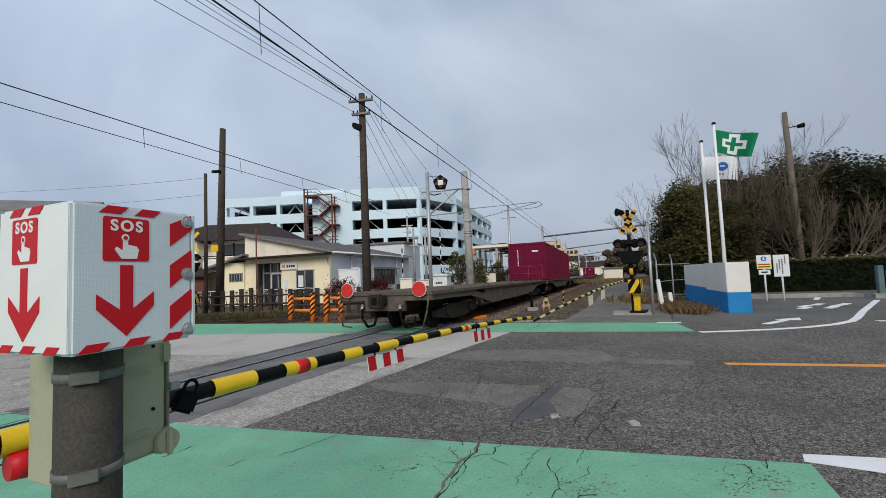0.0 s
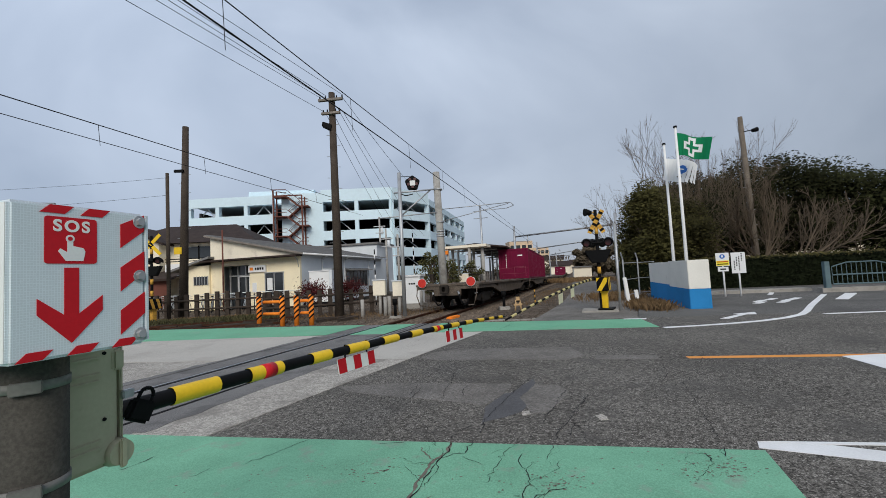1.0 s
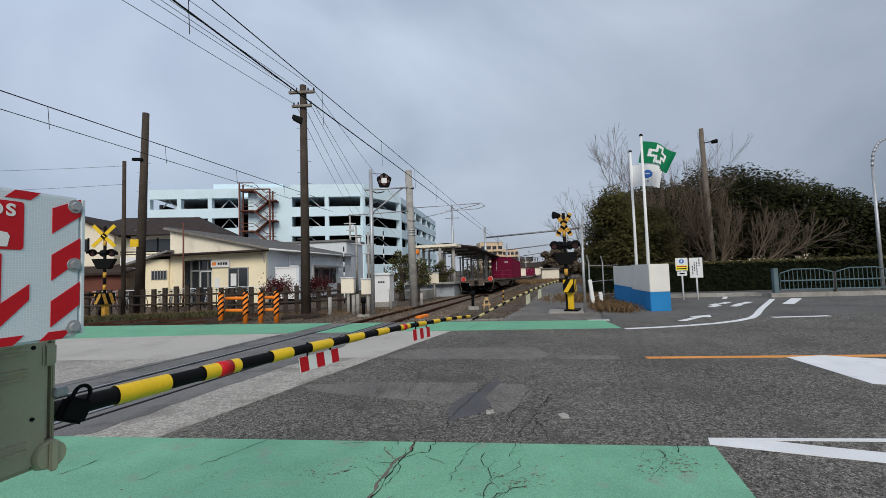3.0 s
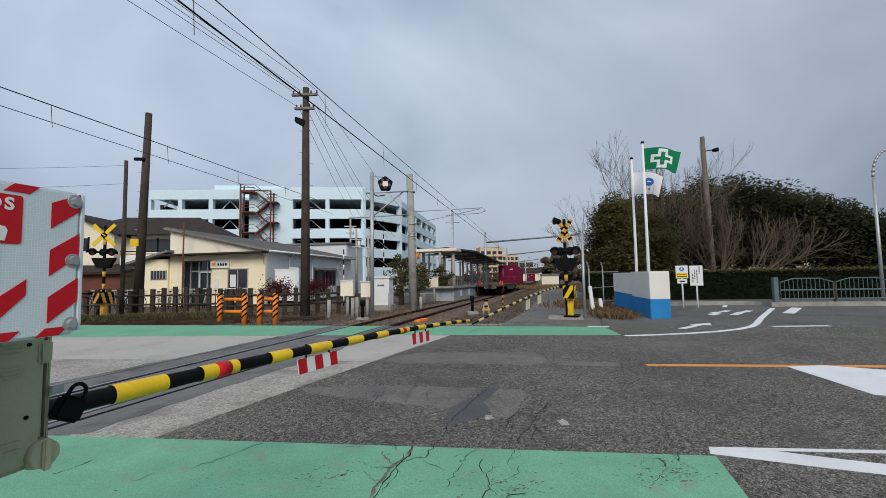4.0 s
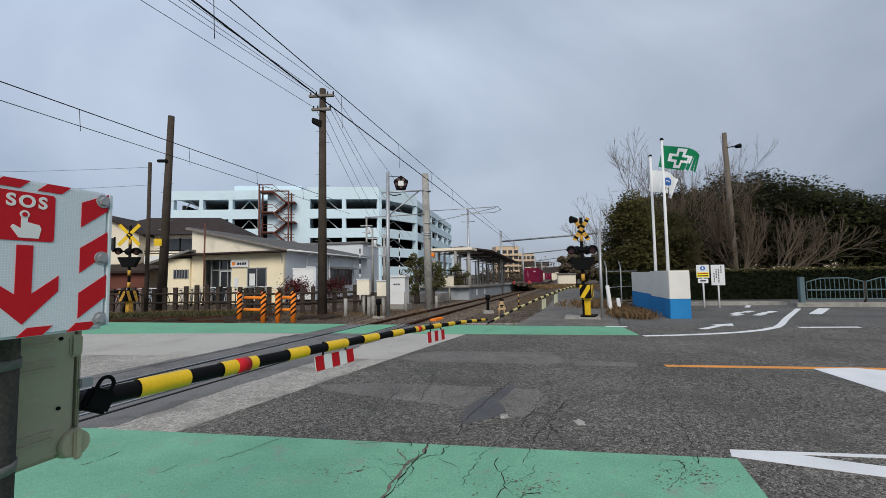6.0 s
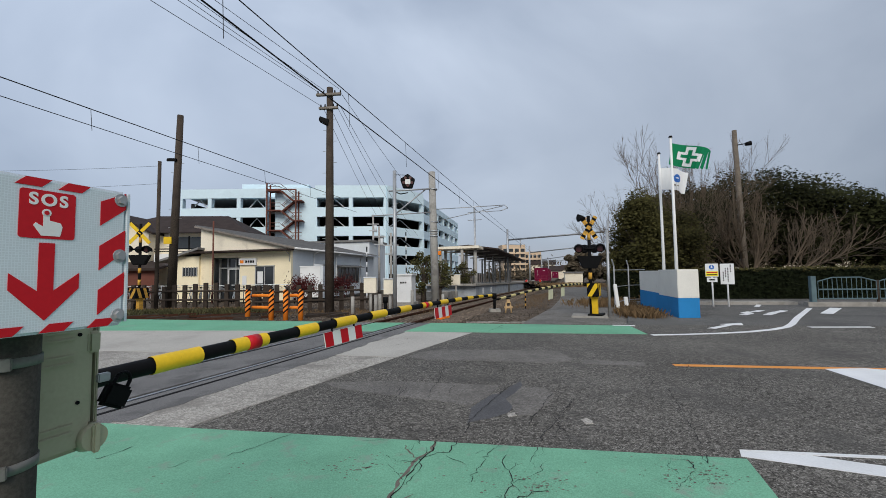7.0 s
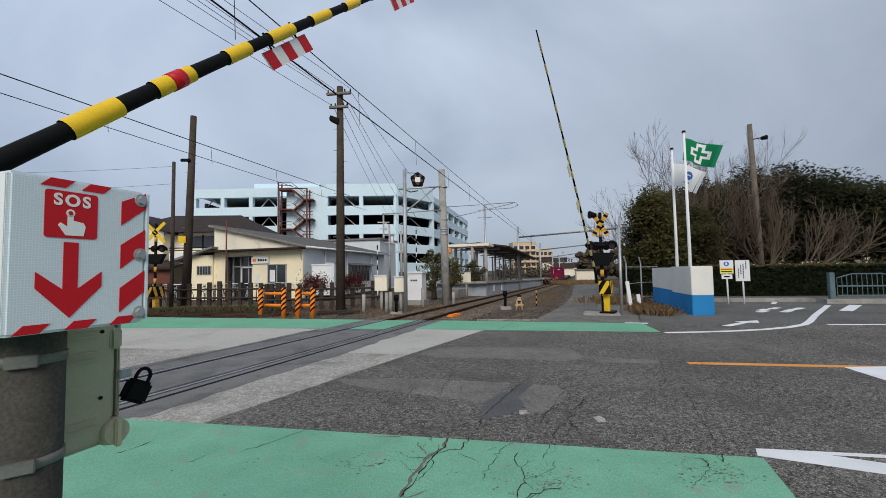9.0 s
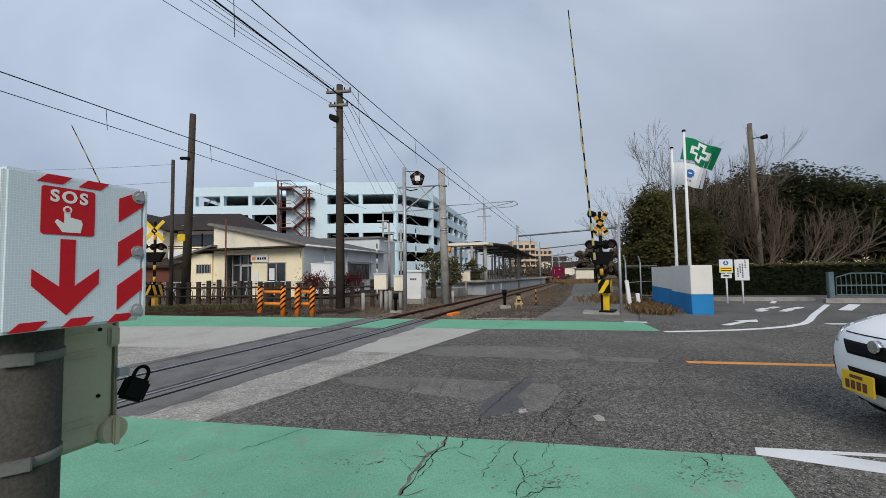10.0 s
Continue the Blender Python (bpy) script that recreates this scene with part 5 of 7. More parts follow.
for k in range(5):
    z = 14.5 - 3.05 * k
    bm = bmesh.new()
    bx(bm, SX0, SXM, 64.3, 66.0, z - 0.16, z)
    part("landing", bm, STAIR_BROWN, stairs)
    bm = bmesh.new()
    bx(bm, SX1, SX2, 64.3, 66.0, z - 1.68, z - 1.52)
    part("landing", bm, STAIR_BROWN, stairs)
    for x0, x1, zz in ((SX0, SXM, z), (SX1, SX2, z - 1.52)):
        for h in (0.55, 1.05):
            bm = bmesh.new()
            tube(bm, (x0, 64.3, zz + h), (x1, 64.3, zz + h), 0.045, 0.045, 6)
            part("rail", bm, STAIR_BROWN, stairs)
    for ya, yb, za, zb in ((64.4, 65.1, z, z - 1.52), (65.2, 65.9, z - 3.05, z - 1.52)):
        bm = bmesh.new()
        for y in (ya, yb):
            tube(bm, (SXM, y, za - 0.1), (SX1, y, zb - 0.1), 0.13, 0.13, 4)
            tube(bm, (SXM, y, za + 0.95), (SX1, y, zb + 0.95), 0.045, 0.045, 4)
        for i in range(8):
            f = (i + 0.5) / 8
            x = SXM + (SX1 - SXM) * f
            bx(bm, x - 0.13, x + 0.13, ya, yb, za + (zb - za) * f - 0.03, za + (zb - za) * f + 0.02)
        part("flight", bm, STAIR_BROWN, stairs)
for x in (SX0, SX1 + 0.5):
    for y in (64.35, 65.95):
        bm = bmesh.new()
        bx(bm, x - 0.1, x + 0.1, y - 0.08, y + 0.08, -0.3, 15.6 if x < -20 else 14.6)
        part("stair_post", bm, STAIR_BROWN, stairs)
bm = bmesh.new()
bx(bm, SX0, SX1 + 0.5, 64.3, 64.45, 14.5, 14.66)
part("head_beam", bm, STAIR_BROWN, stairs)

# ---- station building ----
station = thing("station_building", "low cream station building with grey sheet roof", "building", pose(-7.3, 26.5, 0, 0, 0, -16))


def spart(name, fn, material, label="", parent=station, bevel=0.0):
    b = bmesh.new()
    fn(b)
    return part(name, b, material, parent, label, bevel)


# front wall in local x to the left of the corner, depth to +y
spart("front_wall", lambda b: (bx(b, -3.6, 0.0, 0, 0.2, -0.2, 3.0), bx(b, -6.5, -5.65, 0, 0.2, -0.2, 3.0), bx(b, -5.65, -3.6, 0.0, 0.2, 2.62, 3.0)), PLASTER)
spart("side_wall", lambda b: (bx(b, -0.2, 0.0, 0.2, 2.9, -0.2, 3.1), bx(b, -0.2, 0.0, 4.6, 14.3, -0.2, 3.1), bx(b, -0.2, 0.0, 2.9, 4.6, 2.2, 3.1), bx(b, -6.5, -6.3, 0.2, 14.3, -0.2, 4.45)), GREY_WALL, "white side cladding")
spart("porch_wall", lambda b: bx(b, -1.4, -1.2, 2.7, 4.8, -0.2, 3.0), SLEEPER)
spart("gable_wall", lambda b: prism_y(b, [(-6.5, 2.95), (0.05, 2.95), (0.05, 3.18), (-6.5, 4.60)], -0.02, 0.22), PLASTER_W)
spart("annex_wall", lambda b: (bx(b, -8.7, -6.5, -0.15, 0.2, -0.2, 2.75), bx(b, -8.7, -8.5, 0.2, 7.0, -0.2, 2.5)), PLASTER)
spart("annex_roof", lambda b: prism_y(b, [(-9.4, 2.36), (-6.2, 3.16), (-6.2, 3.30), (-9.4, 2.50)], -0.6, 7.2), ROOF_GREY)
spart("canopy", lambda b: prism_y(b, [(-6.7, 2.92), (0.2, 2.97), (0.2, 3.07), (-6.7, 3.02)], -0.75, 0.0), ROOF_TILE, "brown edged canopy")
spart("canopy_brace", lambda b: path_tube(b, [(-0.08, -0.03, 2.3), (-0.02, -0.2, 2.75), (0.0, -0.55, 2.93)], 0.025, 6), DOOR_GREY)
roof = spart("roof", lambda b: prism_y(b, [(-6.7, 4.70), (0.4, 3.14), (0.4, 3.20), (-6.7, 4.76)], -0.3, 14.7), ROOF_GREY, "grey corrugated sheet roof")
for k in range(28):
    x0 = -6.55 + k * 0.25
    spart("roof_ridge", lambda b: prism_y(b, [(x0 - 0.02, 4.76 - (x0 + 6.7) * 0.2197), (x0 + 0.02, 4.76 - (x0 + 6.7) * 0.2197 - 0.004), (x0, 4.795 - (x0 + 6.7) * 0.2197)], -0.3, 14.7), ROOF_GREY, parent=roof)
spart("fascia", lambda b: prism_y(b, [(-6.72, 4.62), (0.42, 3.06), (0.42, 3.15), (-6.72, 4.71)], -0.36, -0.31), SLEEPER, "weathered wooden verge board")
spart("entrance", lambda b: (bx(b, -5.6, -3.65, 0.7, 0.8, -0.2, 2.6)), GLASS_DARK, "dark glazed entrance")
for x in (-5.55, -4.95, -4.35, -3.7):
    spart("door_frame", lambda b: bx(b, x - 0.035, x + 0.035, 0.6, 0.7, -0.2, 2.6), DOOR_GREY)
spart("transom", lambda b: bx(b, -5.6, -3.65, 0.58, 0.7, 1.92, 2.0), DOOR_GREY)
spart("door_leaf", lambda b: (bx(b, -4.85, -4.80, 0.52, 0.58, -0.2, 1.92), bx(b, -4.05, -4.0, 0.52, 0.58, -0.2, 1.92), bx(b, -4.85, -4.0, 0.52, 0.58, 1.86, 1.92)), WHITE, "white sliding door frame")
win = spart("window", lambda b: bx(b, -2.45, -1.15, -0.03, 0.0, 0.6, 2.0), GLASS_DARK, "dark shop window")
for x in (-2.45, -1.8, -1.15):
    spart("frame", lambda b: bx(b, x - 0.03, x + 0.03, -0.05, -0.0, 0.55, 2.05), DOOR_GREY, parent=win)
spart("sill", lambda b: (bx(b, -2.5, -1.1, -0.07, 0.0, 0.52, 0.58), bx(b, -2.5, -1.1, -0.06, 0.0, 2.02, 2.07)), DOOR_GREY, parent=win)
spart("poster", lambda b: bx(b, -2.3, -1.92, -0.055, -0.045, 0.95, 1.7), WHITE)
spart("notice", lambda b: bx(b, -3.4, -3.1, -0.02, 0, 0.85, 1.45), WHITE)
sgn = spart("name_sign", lambda b: bx(b, -3.6, -2.35, -0.12, -0.0, 2.12, 2.55), WHITE, "white station sign")
spart("sign_mark", lambda b: bx(b, -3.5, -3.25, -0.128, -0.118, 2.24, 2.43), ORANGE, parent=sgn)
for k in range(4):
    spart("sign_bar", lambda b: bx(b, -3.12 + k * 0.17, -3.0 + k * 0.17, -0.128, -0.118, 2.26, 2.41), BLACK, parent=sgn)
aw = spart("annex_window", lambda b: bx(b, -7.65, -6.6, -0.19, -0.15, 1.48, 2.02), GLASS_DARK)
for k in range(6):
    spart("window_bar", lambda b: bx(b, -7.65 + k * 0.21 - 0.02, -7.65 + k * 0.21 + 0.02, -0.22, -0.185, 1.44, 2.06), DOOR_GREY, parent=aw)
spart("gutter", lambda b: tube(b, (0.45, -0.3, 3.1), (0.45, 14.6, 3.1), 0.06, 0.06, 8), WHITE)
for y in (2.75, 6.2, 11.0):
    spart("downpipe", lambda b: path_tube(b, [(0.45, y, 3.05), (0.06, y, 2.85), (0.06, y, -0.1)], 0.045, 8), WHITE)
sw = spart("side_window", lambda b: bx(b, 0.0, 0.03, 6.5, 10.6, 0.75, 1.95), GLASS_DARK, "dark side windows")
for k in range(7):
    spart("frame", lambda b: bx(b, 0.028, 0.05, 6.5 + k * 0.68 - 0.03, 6.5 + k * 0.68 + 0.03, 0.72, 1.98), SLEEPER, parent=sw)
spart("window_hood", lambda b: prism_y(b, [(0.0, 2.15), (0.5, 2.02), (0.5, 2.06), (0.0, 2.21)], 6.3, 10.8), ROOF_GREY)
rear = thing("rear_building", "flat grey block behind the station building", "building", pose(-7.0, 45.0, 0, 0, 0, -16))
spart("wall", lambda b: bx(b, -6, 3.0, 0, 5, -0.3, 4.9), GREY_WALL, parent=rear)
spart("roof", lambda b: bx(b, -6.2, 3.2, -0.2, 5.2, 4.9, 5.1), ROOF_GREY, parent=rear)
store = thing("storage_box", "white steel storage box with a grey end panel", "storage box", pose(-5.98, 26.2, 0, 0, 0, -8))
spart("body", lambda b: bx(b, -0.72, 0.55, 0, 0.9, 0.05, 1.93), WHITE, parent=store, bevel=0.02)
spart("end_panel", lambda b: bx(b, 0.56, 0.74, -0.03, 0.93, 0.0, 1.97), GREY_WALL, parent=store, bevel=0.01)
spart("lid", lambda b: bx(b, -0.76, 0.55, -0.04, 0.94, 1.93, 1.99), WHITE, parent=store, bevel=0.01)
spart("foot", lambda b: bx(b, -0.7, 0.7, 0.05, 0.85, -0.3, 0.05), BLACK, parent=store)

# house with brown tiled roof behind
house = thing("house", "two-storey pale house with a dark brown tiled roof", "house", pose(-24.0, 41.0, 0, 0, 0, 0))
spart("wall", lambda b: bx(b, -5.0, 8.0, 0, 8, -0.5, 5.6), PLASTER_W, parent=house)
bm = bmesh.new()
lo_ = [bm.verts.new(v) for v in ((-5.6, -0.9, 5.55), (8.9, -0.9, 5.55), (8.9, 9.0, 5.55), (-5.6, 9.0, 5.55))]
hi_ = [bm.verts.new(v) for v in ((-1.6, 3.9, 7.75), (5.2, 3.9, 7.75))]
for f in ((lo_[0], lo_[1], hi_[1], hi_[0]), (lo_[1], lo_[2], hi_[1]), (lo_[2], lo_[3], hi_[0], hi_[1]), (lo_[3], lo_[0], hi_[0]), tuple(lo_[::-1])):
    bm.faces.new(f)
part("roof", bm, ROOF_TILE, house, "dark brown hipped tile roof")
spart("gable", lambda b: prism_y(b, [(-5.6, -0.5), (0.4, -0.5), (0.4, 5.5), (-2.6, 7.05), (-5.6, 5.5)], -1.3, 0.2), PLASTER_W, parent=house)
spart("gable_roof", lambda b: (prism_y(b, [(-6.2, 5.3), (-2.6, 7.15), (1.0, 5.3), (1.0, 5.5), (-2.6, 7.38), (-6.2, 5.5)], -1.8, 4)), ROOF_TILE, parent=house)
for x0, x1, y, z0, z1 in ((2.0, 4.6, -0.05, 4.1, 5.2), (-3.6, -1.6, -1.35, 4.1, 5.2)):
    w = spart("window", lambda b: bx(b, x0, x1, y, y + 0.05, z0, z1), GLASS_DARK, parent=house)
    for x in (x0, (x0 + x1) / 2, x1):
        spart("frame", lambda b: bx(b, x - 0.06, x + 0.06, y - 0.04, y + 0.01, z0 - 0.1, z1 + 0.1), BLACK, parent=w)
spart("balcony", lambda b: bx(b, 0.9, 5.6, -1.3, -0.05, 2.6, 3.55), WHITE, parent=house)
spart("balcony_rail", lambda b: (tube(b, (0.9, -1.3, 4.0), (5.6, -1.3, 4.0), 0.05, 0.05, 6), tube(b, (0.9, -1.3, 3.78), (5.6, -1.3, 3.78), 0.04, 0.04, 6)), BLACK, parent=house)
spart("lower_roof", lambda b: prism_x(b, [(-4.5, 2.2), (-0.0, 3.1), (0.0, 2.9), (-4.5, 2.0)], -9, 3), ROOF_TILE, parent=house)
spart("lower_wall", lambda b: bx(b, -8.8, 2.8, -4.0, -3.8, -0.5, 2.1), STAIR_BROWN, parent=house)
side_house = thing("house", "pale house with a grey roof beyond the crossing", "house", pose(-33.6, 31, 0, 0, 0, 20))
spart("wall", lambda b: bx(b, -6, 4.5, 0, 8, -0.5, 6.2), PLASTER_W, parent=side_house)
spart("roof", lambda b: prism_x(b, [(-0.8, 6.3), (4.0, 8.8), (8.8, 6.3), (8.8, 6.5), (4.0, 9.05), (-0.8, 6.5)], -6.8, 5.2), ROOF_GREY, parent=side_house)
spart("window", lambda b: bx(b, -1, 2, -0.05, 0, 3.2, 4.6), GLASS_DARK, parent=side_house)
lamp_post = pole("lamp_post", -12.2, 27.0, 4.9, 0.05, 0.045, STAIR_BROWN, "slim rust-brown lamp post before the station", category="lamp post")

# apartment blocks far off
for (x, y, w, h) in ((46.0, 200, 11.5, 15.2), (59.0, 207, 8.6, 12.0)):
    a = thing("apartment_building", "distant beige apartment block with rows of balconies", "building", pose(x, y, 0))
    spart("wall", lambda b: bx(b, 0, w, 0, 9, -0.5, h), BEIGE, parent=a)
    n = int(h / 2.7)
    for k in range(n):
        for j in range(4):
            spart("window", lambda b: bx(b, w * (j + 0.15) / 4, w * (j + 0.85) / 4, -0.05, 0.0, 0.7 + k * 2.7, 2.4 + k * 2.7), GLASS_DARK, parent=a)
        spart("balcony", lambda b: bx(b, 0.2, w - 0.2, -1.1, -0.05, k * 2.7 - 0.3, k * 2.7 + 0.7), BEIGE, parent=a)

# ---- platform ----
platform = thing("station_platform", "low grey station platform beside the track", "platform", kind="structure")


def along(bm, s0, s1, n0, n1, z0, z1, k=20):
    prev = None
    for i in range(k + 1):
        s = s0 + (s1 - s0) * i / k
        q = [bm.verts.new(trk(s, n, z)) for n, z in ((n0, z0), (n1, z0), (n1, z1), (n0, z1))]
        if prev:
            for j in range(4):
                bm.faces.new((prev[j], prev[(j + 1) % 4], q[(j + 1) % 4], q[j]))
        else:
            bm.faces.new(q[::-1])
        prev = q
    bm.faces.new(prev)


bm = bmesh.new()
along(bm, 29, 130, -11.0, -7.15, -0.3, 0.80)
part("platform_wall", bm, PLATFORM, platform)
bm = bmesh.new()
along(bm, 28.5, 130.2, -11.2, -7.0, 0.80, 0.95)
part("platform_deck", bm, CONC_OLD, platform)
for s in (31.5, 35):
    bm = bmesh.new()
    along(bm, s, s + 0.5, -7.16, -7.12, 0.15, 0.62, 1)
    part("marker_board", bm, WHITE, platform)
bm = bmesh.new()
along(bm, 26, 28.5, -10.2, -8.4, -0.3, 0.45, 1)
part("ramp", bm, CONC_OLD, platform)
canopy = thing("platform_canopy", "dark platform roof on grey steel posts", "canopy")
bm = bmesh.new()
ss = [32.5 + i * 2.2 for i in range(12)]
prev = None
for s in ss:
    q = [bm.verts.new(trk(s, n, z)) for n, z in ((-10.3, 3.85), (-8.5, 3.98), (-6.0, 3.62), (-6.0, 3.74), (-8.5, 4.12), (-10.3, 4.0))]
    if prev:
        for j in range(6):
            bm.faces.new((prev[j], prev[(j + 1) % 6], q[(j + 1) % 6], q[j]))
    else:
        bm.faces.new(q[::-1])
    prev = q
bm.faces.new(prev)
part("roof", bm, ROOF_TILE, canopy, "dark brown sheet roof")
for s in (33.5, 38, 42.5, 47, 51.5, 56):
    for n in (-10.3, -8.2):
        bm = bmesh.new()
        tube(bm, trk(s, n, 0.95), trk(s, n, 3.70), 0.10, 0.10, 10)
        part("post", bm, POLE_CONC, canopy)
    bm = bmesh.new()
    tube(bm, trk(s, -10.7, 3.60), trk(s, -6.9, 3.60), 0.07, 0.07, 6)
    part("rafter", bm, POLE_CONC, canopy)
shelter = thing("platform_shelter", "small cream waiting shelter at the platform end", "shelter")
bm = bmesh.new()
along(bm, 30.6, 32.4, -10.8, -7.2, 3.66, 3.86, 2)
part("roof", bm, PLASTER_W, shelter)
for s, n in ((30.8, -10.4), (30.8, -8.6), (32.2, -10.4), (32.2, -8.6)):
    bm = bmesh.new()
    tube(bm, trk(s, n, 0.95), trk(s, n, 3.66), 0.12, 0.12, 10)
    part("post", bm, POLE_CONC, shelter)
bm = bmesh.new()
along(bm, 30.5, 30.7, -10.9, -10.3, 3.22, 3.52, 1)
part("sign_lamp", bm, ORANGE, shelter)
for n0, n1, s0, s1 in ((-10.9, -7.4, 29, 29), (-11.0, -11.0, 29, 60)):
    fence = thing("platform_fence", "dark steel railing at the platform", "railing")
    a, c = Vector(trk(s0, n0, 0.95)), Vector(trk(s1, n1, 0.95))
    for z in (0.55, 1.1):
        bm = bmesh.new()
        tube(bm, a + Vector((0, 0, z)), c + Vector((0, 0, z)), 0.025, 0.025, 6)
        part("rail", bm, BLACK, fence)
    for k in range(int((c - a).length / 1.2) + 1):
        p = a.lerp(c, min(1, k * 1.2 / (c - a).length))
        bm = bmesh.new()
        tube(bm, p, p + Vector((0, 0, 1.12)), 0.03, 0.03, 6)
        part("post", bm, BLACK, fence)

# ---- train ----


def container(s_label="maroon ribbed rail freight container"):
    c = thing("freight_container", s_label, "container")
    L, Wd, Ht = 3.66, 2.44, 2.48
    b = bmesh.new()
    bx(b, -Wd / 2 + 0.04, Wd / 2 - 0.04, 0.04, L - 0.04, 0.02, Ht - 0.03)
    part("shell", b, MAROON, c)
    for x in (-Wd / 2 + 0.06, Wd / 2 - 0.06):
        for y in (0.06, L - 0.06):
            b = bmesh.new()
            bx(b, x - 0.06, x + 0.06, y - 0.06, y + 0.06, 0, Ht)
            part("corner_post", b, MAROON, c)
    for z in (0.07, Ht - 0.07):
        b = bmesh.new()
        for x in (-Wd / 2 + 0.05, Wd / 2 - 0.05):
            bx(b, x - 0.045, x + 0.045, 0.12, L - 0.12, z - 0.06, z + 0.06)
        for y in (0.05, L - 0.05):
            bx(b, -Wd / 2 + 0.12, Wd / 2 - 0.12, y - 0.045, y + 0.045, z - 0.06, z + 0.06)
        part("frame_rail", b, MAROON, c)
    b = bmesh.new()
    for k in range(9):
        y = 0.35 + k * 0.37
        for x in (-Wd / 2 + 0.03, Wd / 2 - 0.03):
            bx(b, x - 0.028, x + 0.028, y - 0.05, y + 0.05, 0.14, Ht - 0.14)
    for k in range(6):
        x = -0.95 + k * 0.38
        bx(b, x - 0.05, x + 0.05, 0.005, 0.05, 0.14, Ht - 0.14)
    part("ribs", b, MAROON, c)
    b = bmesh.new()
    for k in range(7):
        bx(b, -0.62, -0.56, 0.000, 0.006, 1.9 - k * 0.16, 2.0 - k * 0.16)
    part("lettering_bars", b, WHITE, c)
    b = bmesh.new()
    for x0, x1, z0, z1 in ((-1.1, 1.1, 0.88, 0.90), (-1.1, 1.1, 0.42, 0.44), (0.05, 0.07, 0.14, 0.98), (0.95, 0.97, 0.14, 0.98), (0.05, 0.97, 0.96, 0.98)):
        bx(b, x0, x1, -0.012, 0.004, z0, z1)
    part("grab_rails", b, MAROON_PALE, c)
    b = bmesh.new()
    bx(b, 0.35, 0.75, 0.0, 0.006, 1.85, 1.95)
    part("mark_bar", b, WHITE, c)
    return c


def wagon():
    w = thing("flat_wagon", "long grey-brown empty container flat wagon", "railway wagon")
    L = 18.2
    b = bmesh.new()
    bx(b, -1.30, 1.30, 0.0, L, 0.95, 1.04)
    part("deck", b, WAGON, w, bevel=0.015)
    for x in (-0.30, 0.30):
        b = bmesh.new()
        bx(b, x - 0.06, x + 0.06, 0.2, L - 0.2, 0.55, 0.95)
        part("centre_sill", b, BOGIE, w)
    for k in range(9):
        b = bmesh.new()
        bx(b, -1.12, 1.12, 0.9 + k * 2.0, 1.0 + k * 2.0, 0.78, 0.95)
        part("cross_beam", b, WAGON, w)
    for x in (-1.18, 1.18):
        b = bmesh.new()
        prism_x(b, [(0.1, 0.95), (3.4, 0.95), (5.6, 0.62), (12.6, 0.62), (14.8, 0.95), (18.1, 0.95), (18.1, 0.83), (15.1, 0.80), (12.8, 0.45), (5.4, 0.45), (3.1, 0.80), (0.1, 0.83)][::-1], x - 0.05, x + 0.05)
        bx(b, x - 0.03, x + 0.03, 4.6, 13.6, 0.58, 0.95)
        part("side_sill", b, WAGON, w)
    for y in (0.10, L - 0.10):
        b = bmesh.new()
        bx(b, -1.28, 1.28, y - 0.06, y + 0.06, 0.83, 0.96)
        bx(b, -0.55, 0.55, y - 0.06, y + 0.06, 0.58, 0.83)
        part("end_beam", b, WAGON, w)
    for y0 in (0.9, 13.8):
        bg = None
        for x in (-0.92, 0.92):
            b = bmesh.new()
            prism_x(b, [(y0 + 0.1, 0.50), (y0 + 0.9, 0.62), (y0 + 2.6, 0.62), (y0 + 3.4, 0.50), (y0 + 3.4, 0.34), (y0 + 2.3, 0.22), (y0 + 1.2, 0.22), (y0 + 0.1, 0.34)][::-1], x - 0.07, x + 0.07)
            bg = part("bogie_frame", b, BOGIE, w)
            for ya in (y0 + 0.8, y0 + 2.7):
                b = bmesh.new()
                tube(b, (x * 1.09, ya, 0.43), (x * 1.16, ya, 0.43), 0.13, 0.12, 12)
                part("axle_box", b, BOGIE, bg)
        for ya in (y0 + 0.8, y0 + 2.7):
            b = bmesh.new()
            for x in (-0.56, 0.56):
                tube(b, (x - 0.06, ya, 0.43), (x + 0.06, ya, 0.43), 0.43, 0.43, 28)
            tube(b, (-0.9, ya, 0.43), (0.9, ya, 0.43), 0.075, 0.075, 10)
            part("wheelset", b, BOGIE, w, "dark steel wheels")
    b = bmesh.new()
    bx(b, -0.10, 0.10, -0.42, 0.1, 0.72, 0.96)
    bx(b, -0.17, 0.17, -0.42, -0.25, 0.66, 1.0)
    part("coupler", b, BOGIE, w, "heavy steel coupler", bevel=0.03)
    b = bmesh.new()
    bx(b, -0.10, 0.10, L - 0.1, L + 0.4, 0.72, 0.96)
    part("coupler", b, BOGIE, w, bevel=0.03)
    for x in (-0.55, 0.5):
        b = bmesh.new()
        path_tube(b, [(x, 0, 0.7), (x + 0.06, -0.18, 0.62), (x + 0.12, -0.25, 0.42), (x + 0.22, -0.18, 0.22), (x + 0.32, -0.05, 0.25), (x + 0.36, 0.0, 0.45)], 0.032)
        hose = part("brake_hose", b, BLACK, w)
        b = bmesh.new()
        tube(b, (x - 0.02, -0.02, 0.72), (x + 0.05, -0.17, 0.63), 0.042, 0.036, 10)
        part("hose_coupling", b, GALV, hose, "bare metal hose coupling")
    for x in (-1.22, 1.22):
        b = bmesh.new()
        path_tube(b, [(x, 0.0, 0.95), (x, -0.12, 0.6), (x * 0.9, -0.1, 0.22), (x * 0.7, -0.08, 0.2)], 0.02)
        part("step_iron", b, WAGON, w)
